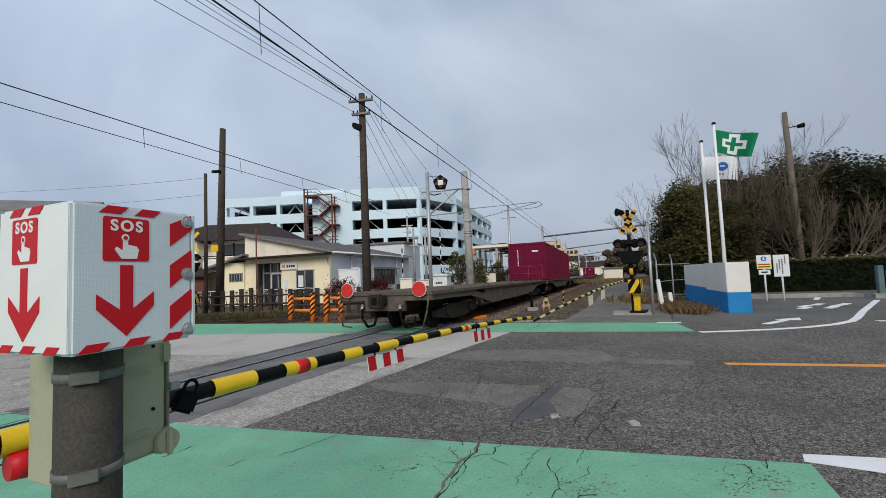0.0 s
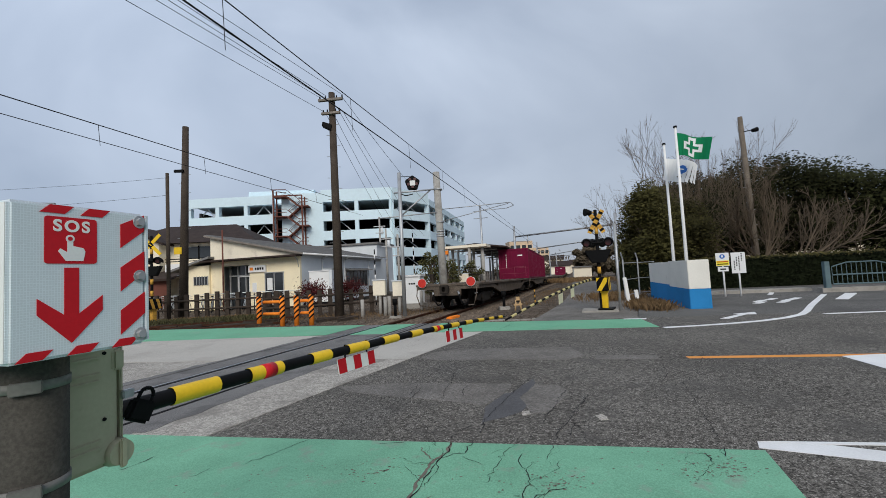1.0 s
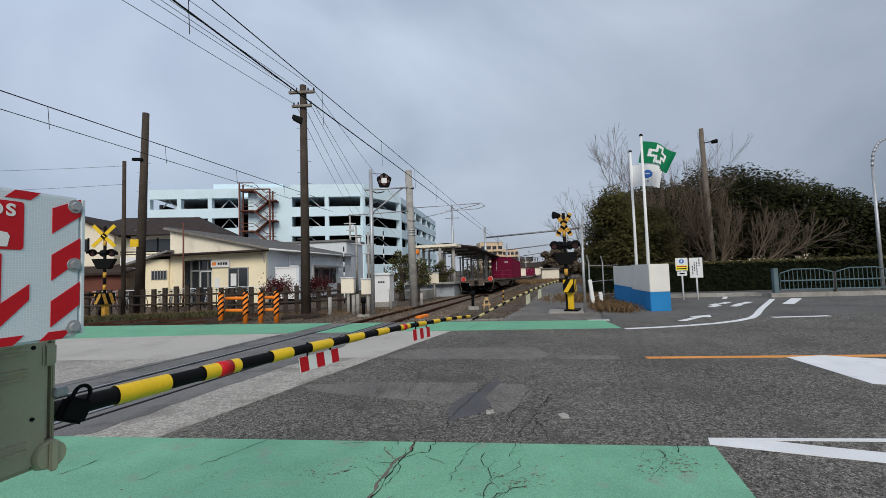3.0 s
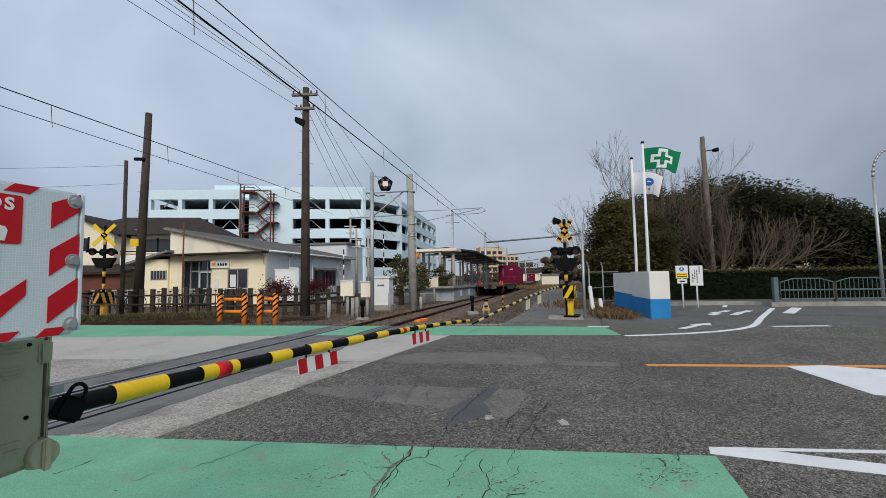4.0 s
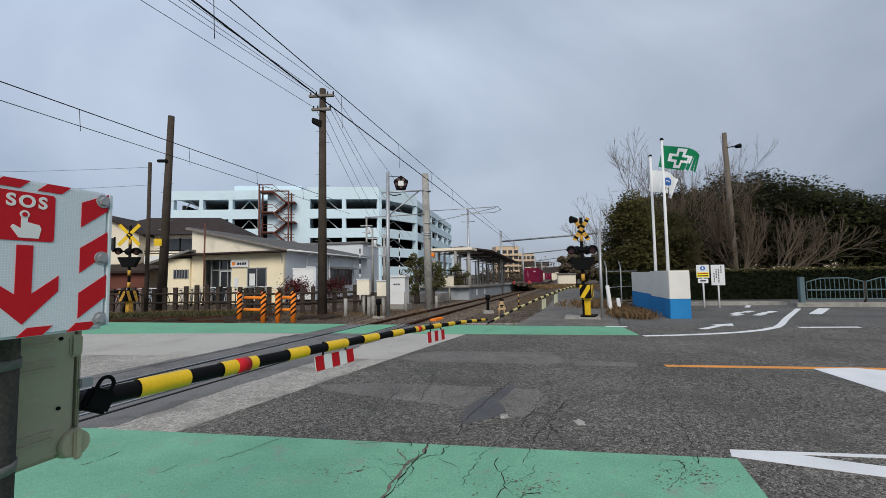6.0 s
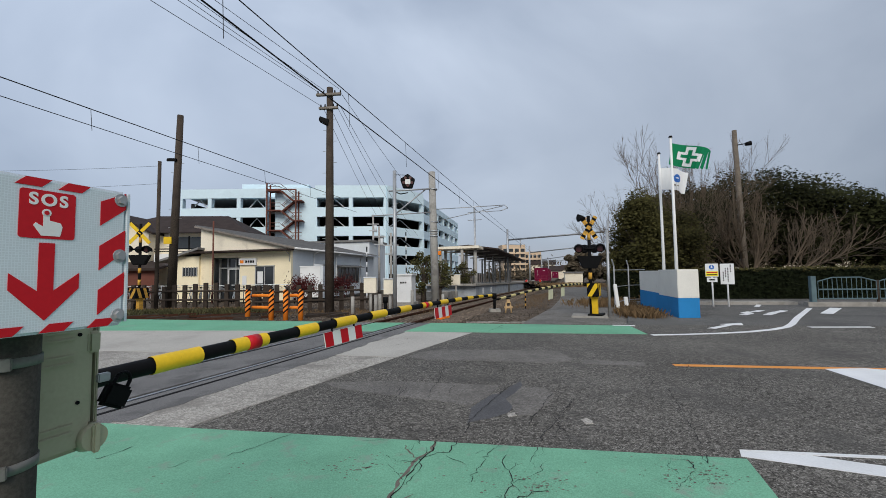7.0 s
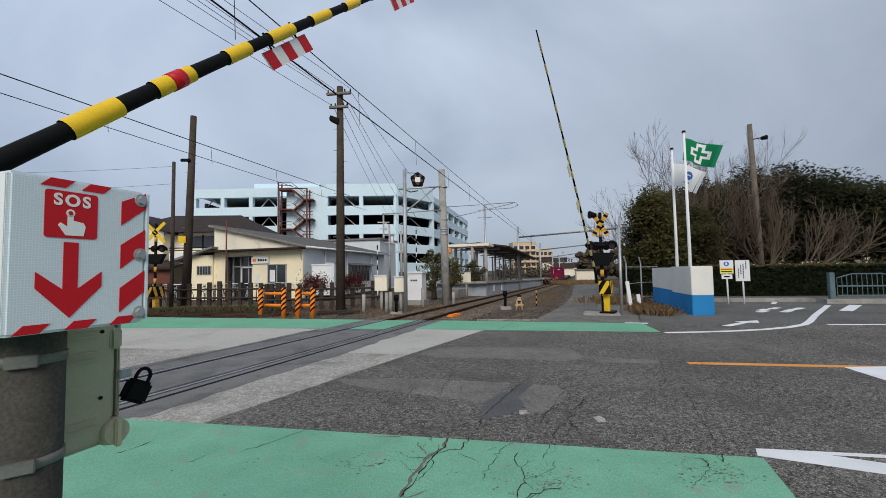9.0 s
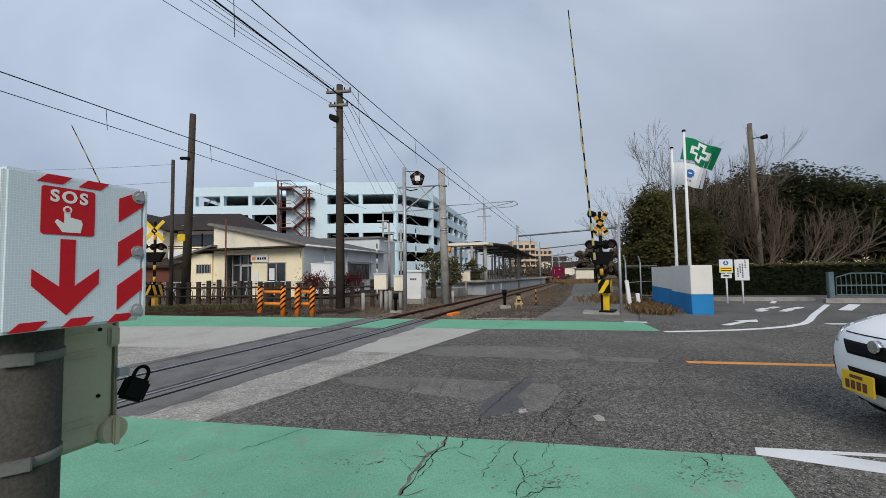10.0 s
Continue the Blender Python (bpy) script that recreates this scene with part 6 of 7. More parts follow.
    for y in (1.5, 5.0, 8.6, 12.2, 16.4):
        for x in (-1.15, 1.15):
            b = bmesh.new()
            bx(b, x - 0.08, x + 0.08, y - 0.1, y + 0.1, 1.04, 1.09)
            part("lock_block", b, WAGON, w)
    b = bmesh.new()
    bx(b, 0.7, 1.0, 6.0, 6.6, 0.42, 0.7)
    bx(b, 0.7, 1.0, 7.4, 8.6, 0.40, 0.62)
    part("brake_gear", b, BOGIE, w, bevel=0.03)
    return w


first_wagon = wagon()
wagons = [first_wagon] + [copy_thing(first_wagon, pose(0, 0, 0)) for _ in range(8)]
for x in (-1.0, 1.0):
    bm = bmesh.new()
    tube(bm, (x, -0.06, 1.10), (x, -0.035, 1.10), 0.185, 0.185, 32)
    disc = part("tail_disc", bm, WHITE, first_wagon, "red tail disc with a pale rim")
    bm = bmesh.new()
    tube(bm, (x, -0.072, 1.10), (x, -0.058, 1.10), 0.172, 0.174, 32)
    part("red_face", bm, DISC_RED, disc)
    bm = bmesh.new()
    bx(bm, x - 0.02, x + 0.02, -0.036, 0.0, 0.85, 1.15)
    part("bracket", bm, WAGON, disc)
box_one = container()
boxes = [(box_one, 18.75)]
for o in (22.39, 26.03, 29.67, 33.31, 112.6, 116.24, 119.88, 131.4, 135.0):
    boxes.append((copy_thing(box_one, pose(0, 0, 0)), o))


def on_track(s, n=-5.64, z=0.0, span=18.2):
    """A rigid body's pose with both its ends on the line."""
    c, e = Vector(trk(s, n)), Vector(trk(s + span, n))
    d = e - c
    return Matrix.Translation((c.x, c.y, c.z + z)) @ Matrix.Rotation(-math.atan2(d.x, d.y), 4, "Z") @ Matrix.Rotation(math.atan2(d.z, math.hypot(d.x, d.y)), 4, "X")


# ---- fences, posts and small things by the line ----
for x, y in ((-5.68, 15.26), (-4.74, 14.84), (-4.22, 14.72), (-3.68, 14.59)):
    p = thing("striped_post", "orange post with black diagonal stripes", "post", pose(x, y, -0.15), group="orange posts at the siding end")
    bm = bmesh.new()
    tube(bm, (0, 0, 0), (0, 0, 1.02), 0.085, 0.085, 16)
    tube(bm, (0, 0, 1.02), (0, 0, 1.08), 0.085, 0.05, 16)
    part("post", bm, ORANGE, p)
    for k in range(5):
        bm = bmesh.new()
        z = 0.30 + k * 0.17
        rings = []
        for dz in (0, 0.07):
            rings.append([bm.verts.new((0.0875 * math.cos(a * math.tau / 16), 0.0875 * math.sin(a * math.tau / 16), z + dz + 0.08 * math.cos(a * math.tau / 16))) for a in range(16)])
        for i in range(16):
            bm.faces.new((rings[0][i], rings[0][(i + 1) % 16], rings[1][(i + 1) % 16], rings[1][i]))
        part("black_stripe", bm, BLACK, p)
bar = thing("striped_barrier_rail", "orange rails between striped posts", "barrier")
for z in (0.30, 0.72):
    for a, c in (((-5.55, 15.35), (-4.85, 15.05)), ((-4.1, 14.85), (-3.75, 14.75))):
        bm = bmesh.new()
        tube(bm, (*a, z), (*c, z), 0.055, 0.055, 8)
        part("rail", bm, ORANGE, bar)


def sleeper_fence(p, q, step, h, seed):
    f = thing("sleeper_fence", "dark old sleeper post fence along the line", "fence")
    rng = random.Random(seed)
    p, q = Vector(p), Vector(q)
    d = q - p
    k = int(d.length / step)
    for i in range(k + 1):
        c = p + d * (i / k)
        bm = bmesh.new()
        hh = h + rng.uniform(-0.08, 0.08)
        bx(bm, -0.09, 0.09, -0.05, 0.05, -0.3, hh, Matrix.Translation((c.x, c.y, 0)) @ Matrix.Rotation(math.atan2(d.y, d.x), 4, "Z"))
        part("fence_post", bm, FENCE_DARK, f)
    for z in (0.35, 0.75):
        bm = bmesh.new()
        tube(bm, (p.x, p.y - 0.07, z), (q.x, q.y - 0.07, z), 0.045, 0.045, 6)
        part("fence_rail", bm, FENCE_DARK, f)


sleeper_fence((-6.3, 17.6, 0), (-1.6, 18.4, 0), 0.42, 1.0, 1)
sleeper_fence((-17, 21.5, 0), (-6.3, 19.5, 0), 0.5, 1.05, 2)
sleeper_fence((-6.3, 19.5, 0), (-6.3, 17.6, 0), 0.6, 1.0, 3)

cab = thing("relay_cabinet", "white steel relay cabinet on a concrete base", "cabinet", pose(-0.14, 20.8, -0.1, 0, 0, -18))
bm = bmesh.new()
bx(bm, -0.40, 0.40, -0.35, 0.35, 0.12, 1.42)
part("body", bm, WHITE, cab, bevel=0.015)
bm = bmesh.new()
bx(bm, -0.46, 0.46, -0.41, 0.41, 1.42, 1.52)
part("roof", bm, WHITE, cab, bevel=0.02)
bm = bmesh.new()
bx(bm, -0.5, 0.5, -0.45, 0.45, -0.3, 0.12)
part("base", bm, CONC_OLD, cab)
bm = bmesh.new()
for k in range(3):
    bx(bm, -0.18 + k * 0.12, -0.10 + k * 0.12, -0.358, -0.35, 1.05, 1.13)
part("lettering_bars", bm, BLACK, cab)
for x, y, w, h, z in ((-1.55, 17.2, 0.26, 0.42, 0.80), (-0.75, 16.9, 0.24, 0.40, 0.75), (2.9, 25.5, 0.28, 0.42, 0.85)):
    jb = thing("junction_box", "small cream junction box on a post", "junction box", pose(x, y, -0.15, 0, 0, -12), group="junction boxes by the line")
    bm = bmesh.new()
    tube(bm, (0, 0, -0.1), (0, 0, z), 0.06, 0.06, 12)
    part("post", bm, POLE_CONC, jb)
    bm = bmesh.new()
    bx(bm, -w, w, -0.12, 0.12, z, z + h + 0.2)
    body = part("case", bm, PLASTER_W, jb, bevel=0.015)
    bm = bmesh.new()
    bx(bm, -w - 0.02, w + 0.02, -0.15, 0.14, z + h + 0.2, z + h + 0.24)
    part("cap", bm, GREY_WALL, body)
for x, y, h in ((-2.2, 16.6, 0.55), (-1.3, 16.6, 0.6), (-1.15, 16.7, 0.62), (0.15, 18.3, 0.7), (1.65, 20.2, 0.4)):
    bm = bmesh.new()
    tube(bm, (x, y, -0.3), (x, y, h), 0.075, 0.07, 12)
    single("concrete_stub", bm, POLE_CONC, "short pale concrete marker post", "post", group="concrete stubs by the line")
rng = random.Random(31)
for k in range(14):
    x, y = rng.uniform(-12.5, -2.0), rng.uniform(14.6, 17.0)
    bm = bmesh.new()
    bx(bm, -rng.uniform(0.3, 1.1), rng.uniform(0.3, 1.1), -0.09, 0.09, -0.16, -0.02, pose(x, y, 0, 0, rng.uniform(-3, 3), rng.uniform(-5, 60)))
    single("old_plank", bm, FENCE_DARK, "weathered loose timber lying on bare earth", "timber", bevel=0.012, group="loose timbers")
# two dwarf signals and a striped marker
for x, y in ((-0.85, 15.3), (3.45, 16.6)):
    d = thing("ground_sensor", "black ground device on a concrete foot", "signal", pose(x, y, -0.1) @ Matrix.Scale(0.85, 4), group="ground devices by the line")
    bm = bmesh.new()
    tube(bm, (0, 0, 0), (0, 0, 0.75), 0.07, 0.07, 12)
    tube(bm, (0, 0, 0.55), (0, 0, 0.8), 0.11, 0.11, 12)
    part("body", bm, BLACK, d)
    bm = bmesh.new()
    bx(bm, -0.25, 0.25, -0.2, 0.2, -0.1, 0.07)
    part("foot", bm, CONC_OLD, d, bevel=0.02)
mk = thing("striped_marker", "small tan and black trestle marker", "marker", pose(3.75, 15.5, -0.12) @ Matrix.Scale(0.72, 4))
for x in (-0.16, 0.16):
    bm = bmesh.new()
    tube(bm, (x, 0, 0), (x * 0.6, 0, 0.55), 0.045, 0.045, 8)
    part("leg", bm, TAN, mk)
bm = bmesh.new()
bx(bm, -0.22, 0.22, -0.05, 0.05, 0.25, 0.35)
bx(bm, -0.09, 0.09, -0.06, 0.06, 0.5, 0.75)
part("cross_bar", bm, TAN, mk, bevel=0.01)
for z0, z1 in ((0.45, 0.52), (0.72, 0.80)):
    bm = bmesh.new()
    bx(bm, -0.10, 0.10, -0.065, 0.065, z0, z1)
    part("black_band", bm, BLACK, mk)
mk2 = thing("striped_stake", "thin yellow and black striped stake", "stake", pose(4.9, 17.2, -0.12))
for k in range(6):
    bm = bmesh.new()
    tube(bm, (0, 0, k * 0.11), (0, 0, (k + 1) * 0.11), 0.025, 0.025, 8)
    part("band", bm, YELLOW_WORN if k % 2 else BLACK, mk2)
bm = bmesh.new()
bx(bm, -0.35, 0.35, -0.10, 0.10, -0.16, -0.02, pose(1.15, 13.9, 0, 0, 0, 60))
single("timber_end", bm, ORANGE, "worn orange timber baulk between the rails", "timber", bevel=0.02)
for x, y in ((7.35, 14.1), (7.62, 14.0)):
    bm = bmesh.new()
    bx(bm, -0.06, 0.06, -0.04, 0.04, -0.3, 0.95 if x < 7.5 else 0.5, pose(x, y, 0, 0, -6, -10))
    single("white_stake", bm, WHITE, "leaning white painted stake", "stake", bevel=0.008)
hut = thing("hut", "small pale hut beside the railway", "hut", pose(20.45, 50, 0, 0, 0, -18))
spart("wall", lambda b: bx(b, -1.05, 1.05, 0, 3, -1.4, 1.28), PLASTER_W, parent=hut)
spart("roof", lambda b: bx(b, -1.15, 1.15, -0.2, 3.2, 1.28, 1.42), ROOF_GREY, parent=hut)

# ---- bicycles behind the fence ----


def bicycle():
    b_ = thing("bicycle", "parked bicycle in a row by the station", "bicycle", group="parked bicycles")
    for y in (-0.52, 0.52):
        b = bmesh.new()
        path_tube(b, [(0, y + 0.32 * math.cos(a * math.tau / 14), 0.33 + 0.32 * math.sin(a * math.tau / 14)) for a in range(15)], 0.018, 5)
        part("wheel", b, BLACK, b_)
    b = bmesh.new()
    for p, q in (((0, -0.52, 0.33), (0, -0.12, 0.8)), ((0, -0.12, 0.8), (0, 0.35, 0.75)), ((0, -0.05, 0.3), (0, 0.38, 0.8)), ((0, -0.05, 0.3), (0, -0.15, 0.9)), ((0, -0.52, 0.33), (0, -0.05, 0.3)), ((0, 0.52, 0.33), (0, 0.36, 1.0)), ((-0.25, 0.3, 1.02), (0.25, 0.3, 1.02))):
        tube(b, p, q, 0.018, 0.018, 5)
    part("frame", b, BIKE, b_)
    b = bmesh.new()
    bx(b, -0.06, 0.06, -0.28, -0.04, 0.88, 0.95)
    part("saddle", b, BLACK, b_, bevel=0.02)
    b = bmesh.new()
    for z in (0.72, 0.82, 0.92):
        path_tube(b, [(-0.17, 0.45, z), (0.17, 0.45, z), (0.17, 0.72, z), (-0.17, 0.72, z), (-0.17, 0.45, z)], 0.012, 4)
    part("basket", b, GALV, b_)
    return b_


bike = bicycle()
bike.matrix_basis = pose(-15.5, 24.6, -0.1, 0, 0, 10)
rng = random.Random(4)
for k in range(20):
    copy_thing(bike, pose(-14.9 + k * 0.48, 24.5 - k * 0.06 + rng.uniform(-0.15, 0.15), -0.1, 0, rng.uniform(-6, 6), 14 + rng.uniform(-10, 10)))

# ---- painted corner block, flags and signs ----
block = thing("corner_wall", "low white wall with a blue painted foot", "wall")
for z0, z1, zt, poly in ((-0.3, 0.58, 1.43, [(7.95, 11.71), (8.53, 11.58), (9.14, 13.42), (8.56, 13.62)]), (-0.3, 0.63, 1.40, [(8.57, 13.625), (9.14, 13.425), (10.1, 16.3), (9.55, 16.5)])):
    for name, a, c, material in (("blue_foot", z0, z1, BLUE), ("white_top", z1, zt, CREAM_WHITE)):
        bm = bmesh.new()
        prism(bm, poly, a, c)
        part(name, bm, material, block, bevel=0.012)
for x, y, h in ((9.84, 15.26, 5.97), (9.33, 13.75, 6.12)):
    fp = thing("flagpole", "slim white flagpole behind the painted wall", "flagpole", pose(x, y, 0), group="flagpoles")
    bm = bmesh.new()
    tube(bm, (0, 0, -0.2), (0, 0, h), 0.06, 0.04, 14)
    part("shaft", bm, WHITE, fp)
    bm = bmesh.new()
    tube(bm, (0, 0, h), (0, 0, h + 0.06), 0.07, 0.05, 12)
    part("cap", bm, BLACK, fp)


def sign(x, y, w, h, z, yaw, label, kind):
    s = thing("sign_board", label, "sign", pose(x, y, 0, 0, 0, yaw))
    b = bmesh.new()
    tube(b, (0, 0, -0.2), (0, 0, z + h), 0.03, 0.03, 10)
    part("post", b, WHITE, s)
    b = bmesh.new()
    bx(b, -w / 2, w / 2, -0.05, -0.03, z, z + h)
    bd = part("board", b, WHITE, s, bevel=0.004)
    if kind:
        b = bmesh.new()
        bx(b, -w / 2 + 0.01, w / 2 - 0.01, -0.053, -0.05, z + 0.02, z + h * 0.42)
        part("yellow_field", b, SIGN_YELLOW, bd)
        b = bmesh.new()
        tube(b, (0, -0.05, z + h * 0.73), (0, -0.054, z + h * 0.73), h * 0.17, h * 0.17, 24)
        part("blue_disc", b, FLAG_BLUE, bd)
        b = bmesh.new()
        prism_y(b, [(-0.035, z + h * 0.66), (0.035, z + h * 0.66), (0.012, z + h * 0.86), (-0.012, z + h * 0.86)], -0.057, -0.054)
        part("white_figure_mark", b, WHITE, bd)
        for k in range(2):
            b = bmesh.new()
            bx(b, -w * 0.4, w * 0.4, -0.056, -0.053, z + h * (0.12 + 0.17 * k), z + h * (0.19 + 0.17 * k))
            part("text_bar", b, RED if k else BLACK, bd)
        b = bmesh.new()
        bx(b, -w * 0.4, w * 0.4, -0.05, -0.03, z - 0.20, z - 0.03)
        lo = part("lower_plate", b, WHITE, s)
        b = bmesh.new()
        bx(b, -w * 0.22, w * 0.22, -0.053, -0.05, z - 0.14, z - 0.09)
        part("text_bar", b, BLACK, lo)
    else:
        for k, (c, t0, t1) in enumerate(((0.24, 0.55, 0.95), (0.05, 0.1, 0.8), (-0.12, 0.25, 0.78), (-0.28, 0.1, 0.6))):
            n = int((t1 - t0) * h / 0.06)
            for j in range(n):
                b = bmesh.new()
                z1 = z + t1 * h - j * 0.06
                bx(b, c * w - 0.018, c * w + 0.018, -0.053, -0.05, z1 - 0.04, z1)
                part("text_bar", b, BLACK, bd)


sign(11.55, 14.95, 0.42, 0.50, 1.14, -36, "white and yellow notice sign on a white post", True)
sign(12.05, 14.8, 0.44, 0.78, 0.85, -36, "tall white notice sign with dark writing", False)

# ---- hedge and grey fence ----


def leaf_mass(name, fn, count, size, seed, material, parent=None, label="", category="", kind="stuff", flat=0.0):
    rng = random.Random(seed)
    vs, fs = [], []
    for i in range(count):
        x, y, z = fn(rng)
        s = size * rng.uniform(0.6, 1.4)
        a = Vector((rng.gauss(0, 1), rng.gauss(0, 1), rng.gauss(0, 1))).normalized() * s
        b = a.orthogonal().normalized() * s * 0.55
        c = Vector((x, y, z))
        k = len(vs)
        vs += [tuple(c - a), tuple(c + b), tuple(c + a), tuple(c - b)]
        fs.append((k, k + 1, k + 2, k + 3))
    ob = new(name, pane(name, vs, fs, material))
    if parent:
        ob.parent = parent
        return tagged(ob, label)
    return tagged(ob, label, category, kind=kind)


HP, HQ = Vector((10.2, 20.2, 0)), Vector((40.0, 11.9, 0))
HD = (HQ - HP).normalized()
HN = Vector((-HD.y, HD.x, 0))
hedge = thing("hedge", "long clipped dark green hedge with brownish top", "hedge")
bm = bmesh.new()
bx(bm, 0, (HQ - HP).length, 0.1, 1.1, -0.3, 1.30, Matrix.Translation(HP) @ Matrix.Rotation(math.atan2(HD.y, HD.x), 4, "Z"))
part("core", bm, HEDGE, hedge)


def hedge_pt(r):
    t, f = r.random() * (HQ - HP).length, r.random()
    if f < 0.6:
        p, z = r.uniform(-0.06, 0.12), r.uniform(0, 1.38)
    else:
        p, z = r.uniform(0, 1.1), 1.34 + r.gauss(0, 0.05)
    v = HP + HD * t + HN * p
    return v.x, v.y, z


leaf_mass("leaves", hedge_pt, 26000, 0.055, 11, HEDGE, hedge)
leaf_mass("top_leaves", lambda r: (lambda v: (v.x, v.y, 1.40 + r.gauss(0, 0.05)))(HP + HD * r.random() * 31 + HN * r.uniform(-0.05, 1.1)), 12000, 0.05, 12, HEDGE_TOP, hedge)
low = thing("low_wall", "low weathered concrete kerb wall under the fence", "wall", kind="structure")
GP, GQ = Vector((14.95, 14.3, 0)), Vector((30.0, 10.2, 0))
GD = (GQ - GP).normalized()
bm = bmesh.new()
bx(bm, -0.2, (GQ - GP).length, -0.12, 0.12, -0.3, 0.16, Matrix.Translation(GP) @ Matrix.Rotation(math.atan2(GD.y, GD.x), 4, "Z"))
part("kerb_wall", bm, CONC_OLD, low)
bm = bmesh.new()
bx(bm, -6.0, 0.0, 0.8, 1.4, -0.3, 0.12, Matrix.Translation(GP) @ Matrix.Rotation(math.atan2(GD.y, GD.x), 4, "Z"))
part("kerb", bm, CONC_OLD, low)
GM = Matrix.Translation(GP) @ Matrix.Rotation(math.atan2(GD.y, GD.x), 4, "Z")
fence = thing("metal_fence", "grey-blue steel bar fence with arched panels", "fence")
bm = bmesh.new()
bx(bm, -0.05, 0.12, -0.08, 0.08, -0.1, 1.12, GM)
part("end_panel", bm, FENCE_BLUE, fence, bevel=0.01)
for k in range(8):
    x0 = 0.22 + k * 1.95
    pan = None
    for z in (0.28, 0.62):
        bm = bmesh.new()
        tube(bm, GM @ Vector((x0, 0, z)), GM @ Vector((x0 + 1.85, 0, z)), 0.028, 0.028, 6)
        pan = part("rail", bm, FENCE_BLUE, fence)
    bm = bmesh.new()
    pts = [GM @ Vector((x0 + 1.85 * i / 12, 0, 0.92 + 0.14 * min(1, 4 * min(i, 12 - i) / 12))) for i in range(13)]
    path_tube(bm, pts, 0.022, 6)
    part("top_rail", bm, FENCE_BLUE, fence)
    for i in range(13):
        bm = bmesh.new()
        tube(bm, GM @ Vector((x0 + 1.85 * i / 12, 0, 0.28)), pts[i], 0.012, 0.012, 5)
        part("bar", bm, FENCE_BLUE, fence)
    bm = bmesh.new()
    tube(bm, GM @ Vector((x0 + 1.9, 0.03, -0.1)), GM @ Vector((x0 + 1.9, 0.03, 0.95)), 0.045, 0.045, 8)
    part("fence_post", bm, FENCE_DARK, fence)
# chain-link fence frame by the evergreen
cl = thing("wire_fence", "rusty pipe fence frame with wire strands", "fence")
for a, c in (((8.0, 15.6), (9.3, 16.9)), ((9.3, 16.9), (10.2, 17.2))):
    for z in (0.2, 0.8, 1.45):
        bm = bmesh.new()
        tube(bm, (*a, z), (*c, z), 0.015, 0.015, 5)
        part("rail", bm, GALV, cl)
    bm = bmesh.new()
    path_tube(bm, [(*a, -0.2), (*a, 1.6), (a[0] - 0.12, a[1] - 0.1, 1.85)], 0.028, 6)
    part("post", bm, GALV, cl)

# pale kerb stones at the edge of the road beside the path
for k in range(8):
    a, c = Vector((1.75, 12.72)).lerp(Vector((4.35, 12.10)), k / 8), Vector((1.75, 12.72)).lerp(Vector((4.35, 12.10)), (k + 0.96) / 8)
    d = c - a
    bm = bmesh.new()
    bx(bm, 0, d.length, -0.05, 0.05, -0.3, -0.085 + 0.008 * (k % 3), Matrix.Translation((a.x, a.y, 0)) @ Matrix.Rotation(math.atan2(d.y, d.x), 4, "Z"))
    tagged(new("kerb_stone", mesh_of("kerb_stone", bm, CONC_OLD, 0.008)), "pale worn kerb stone at the road edge", "kerb", "kerb stones", "structure")
# ---- trees ----


def branch(bm, p, d, length, r, depth, rng, up=0.25, spread=0.5, seg=6, kids=(2, 4)):
    k = 3
    pts = [Vector(p)]
    dd = Vector(d).normalized()
    for i in range(k):
        dd = (dd + Vector((rng.gauss(0, 0.12), rng.gauss(0, 0.12), rng.gauss(0, 0.10) + up * 0.1))).normalized()
        pts.append(pts[-1] + dd * length / k)
    for i in range(k):
        tube(bm, pts[i], pts[i + 1], r * (1 - 0.25 * i), r * (1 - 0.25 * (i + 1)), seg, cap=False)
    if depth:
        for j in range(rng.randint(*kids) + 1):
            f = rng.uniform(0.35, 1.0)
            q = pts[min(int(f * k), k - 1)].lerp(pts[min(int(f * k), k - 1) + 1], f * k % 1)
            nd = (dd + Vector((rng.gauss(0, spread), rng.gauss(0, spread), rng.gauss(0, spread * 0.7) + up * 0.5))).normalized()
            branch(bm, q, nd, length * rng.uniform(0.55, 0.8), r * 0.53, depth - 1, rng, up, spread, max(3, seg - 1), kids)


def limb(bm, p, ang, tilt, length, r, rng, seg=6, level=0, kids=(7, 5, 4)):
    """A long arching limb with side shoots, then fine twigs."""
    k = 6 if level < 2 else 3
    pts = [Vector(p)]
    rise = tilt
    for i in range(k):
        rise += rng.gauss(0.0, 0.09)
        ang += rng.gauss(0, 0.10)
        pts.append(pts[-1] + Vector((math.cos(ang) * math.cos(rise), math.sin(ang) * math.cos(rise), math.sin(rise))) * length / k)
    for i in range(k):
        tube(bm, pts[i], pts[i + 1], r * (1 - 0.13 * i), r * (1 - 0.13 * (i + 1)), seg, cap=False)
    if level < 3:
        for j in range(kids[level]):
            f = rng.uniform(0.22, 1.0) * k
            i = min(int(f), k - 1)
            q = pts[i].lerp(pts[i + 1], f - i)
            limb(bm, q, ang + rng.gauss(0, 0.6), rise + rng.gauss(0.05, 0.34), length * rng.uniform(0.36, 0.62) * (1.15 - 0.5 * f / k), r * (0.50 - 0.03 * level), rng, max(3, seg - 1), level + 1, kids)


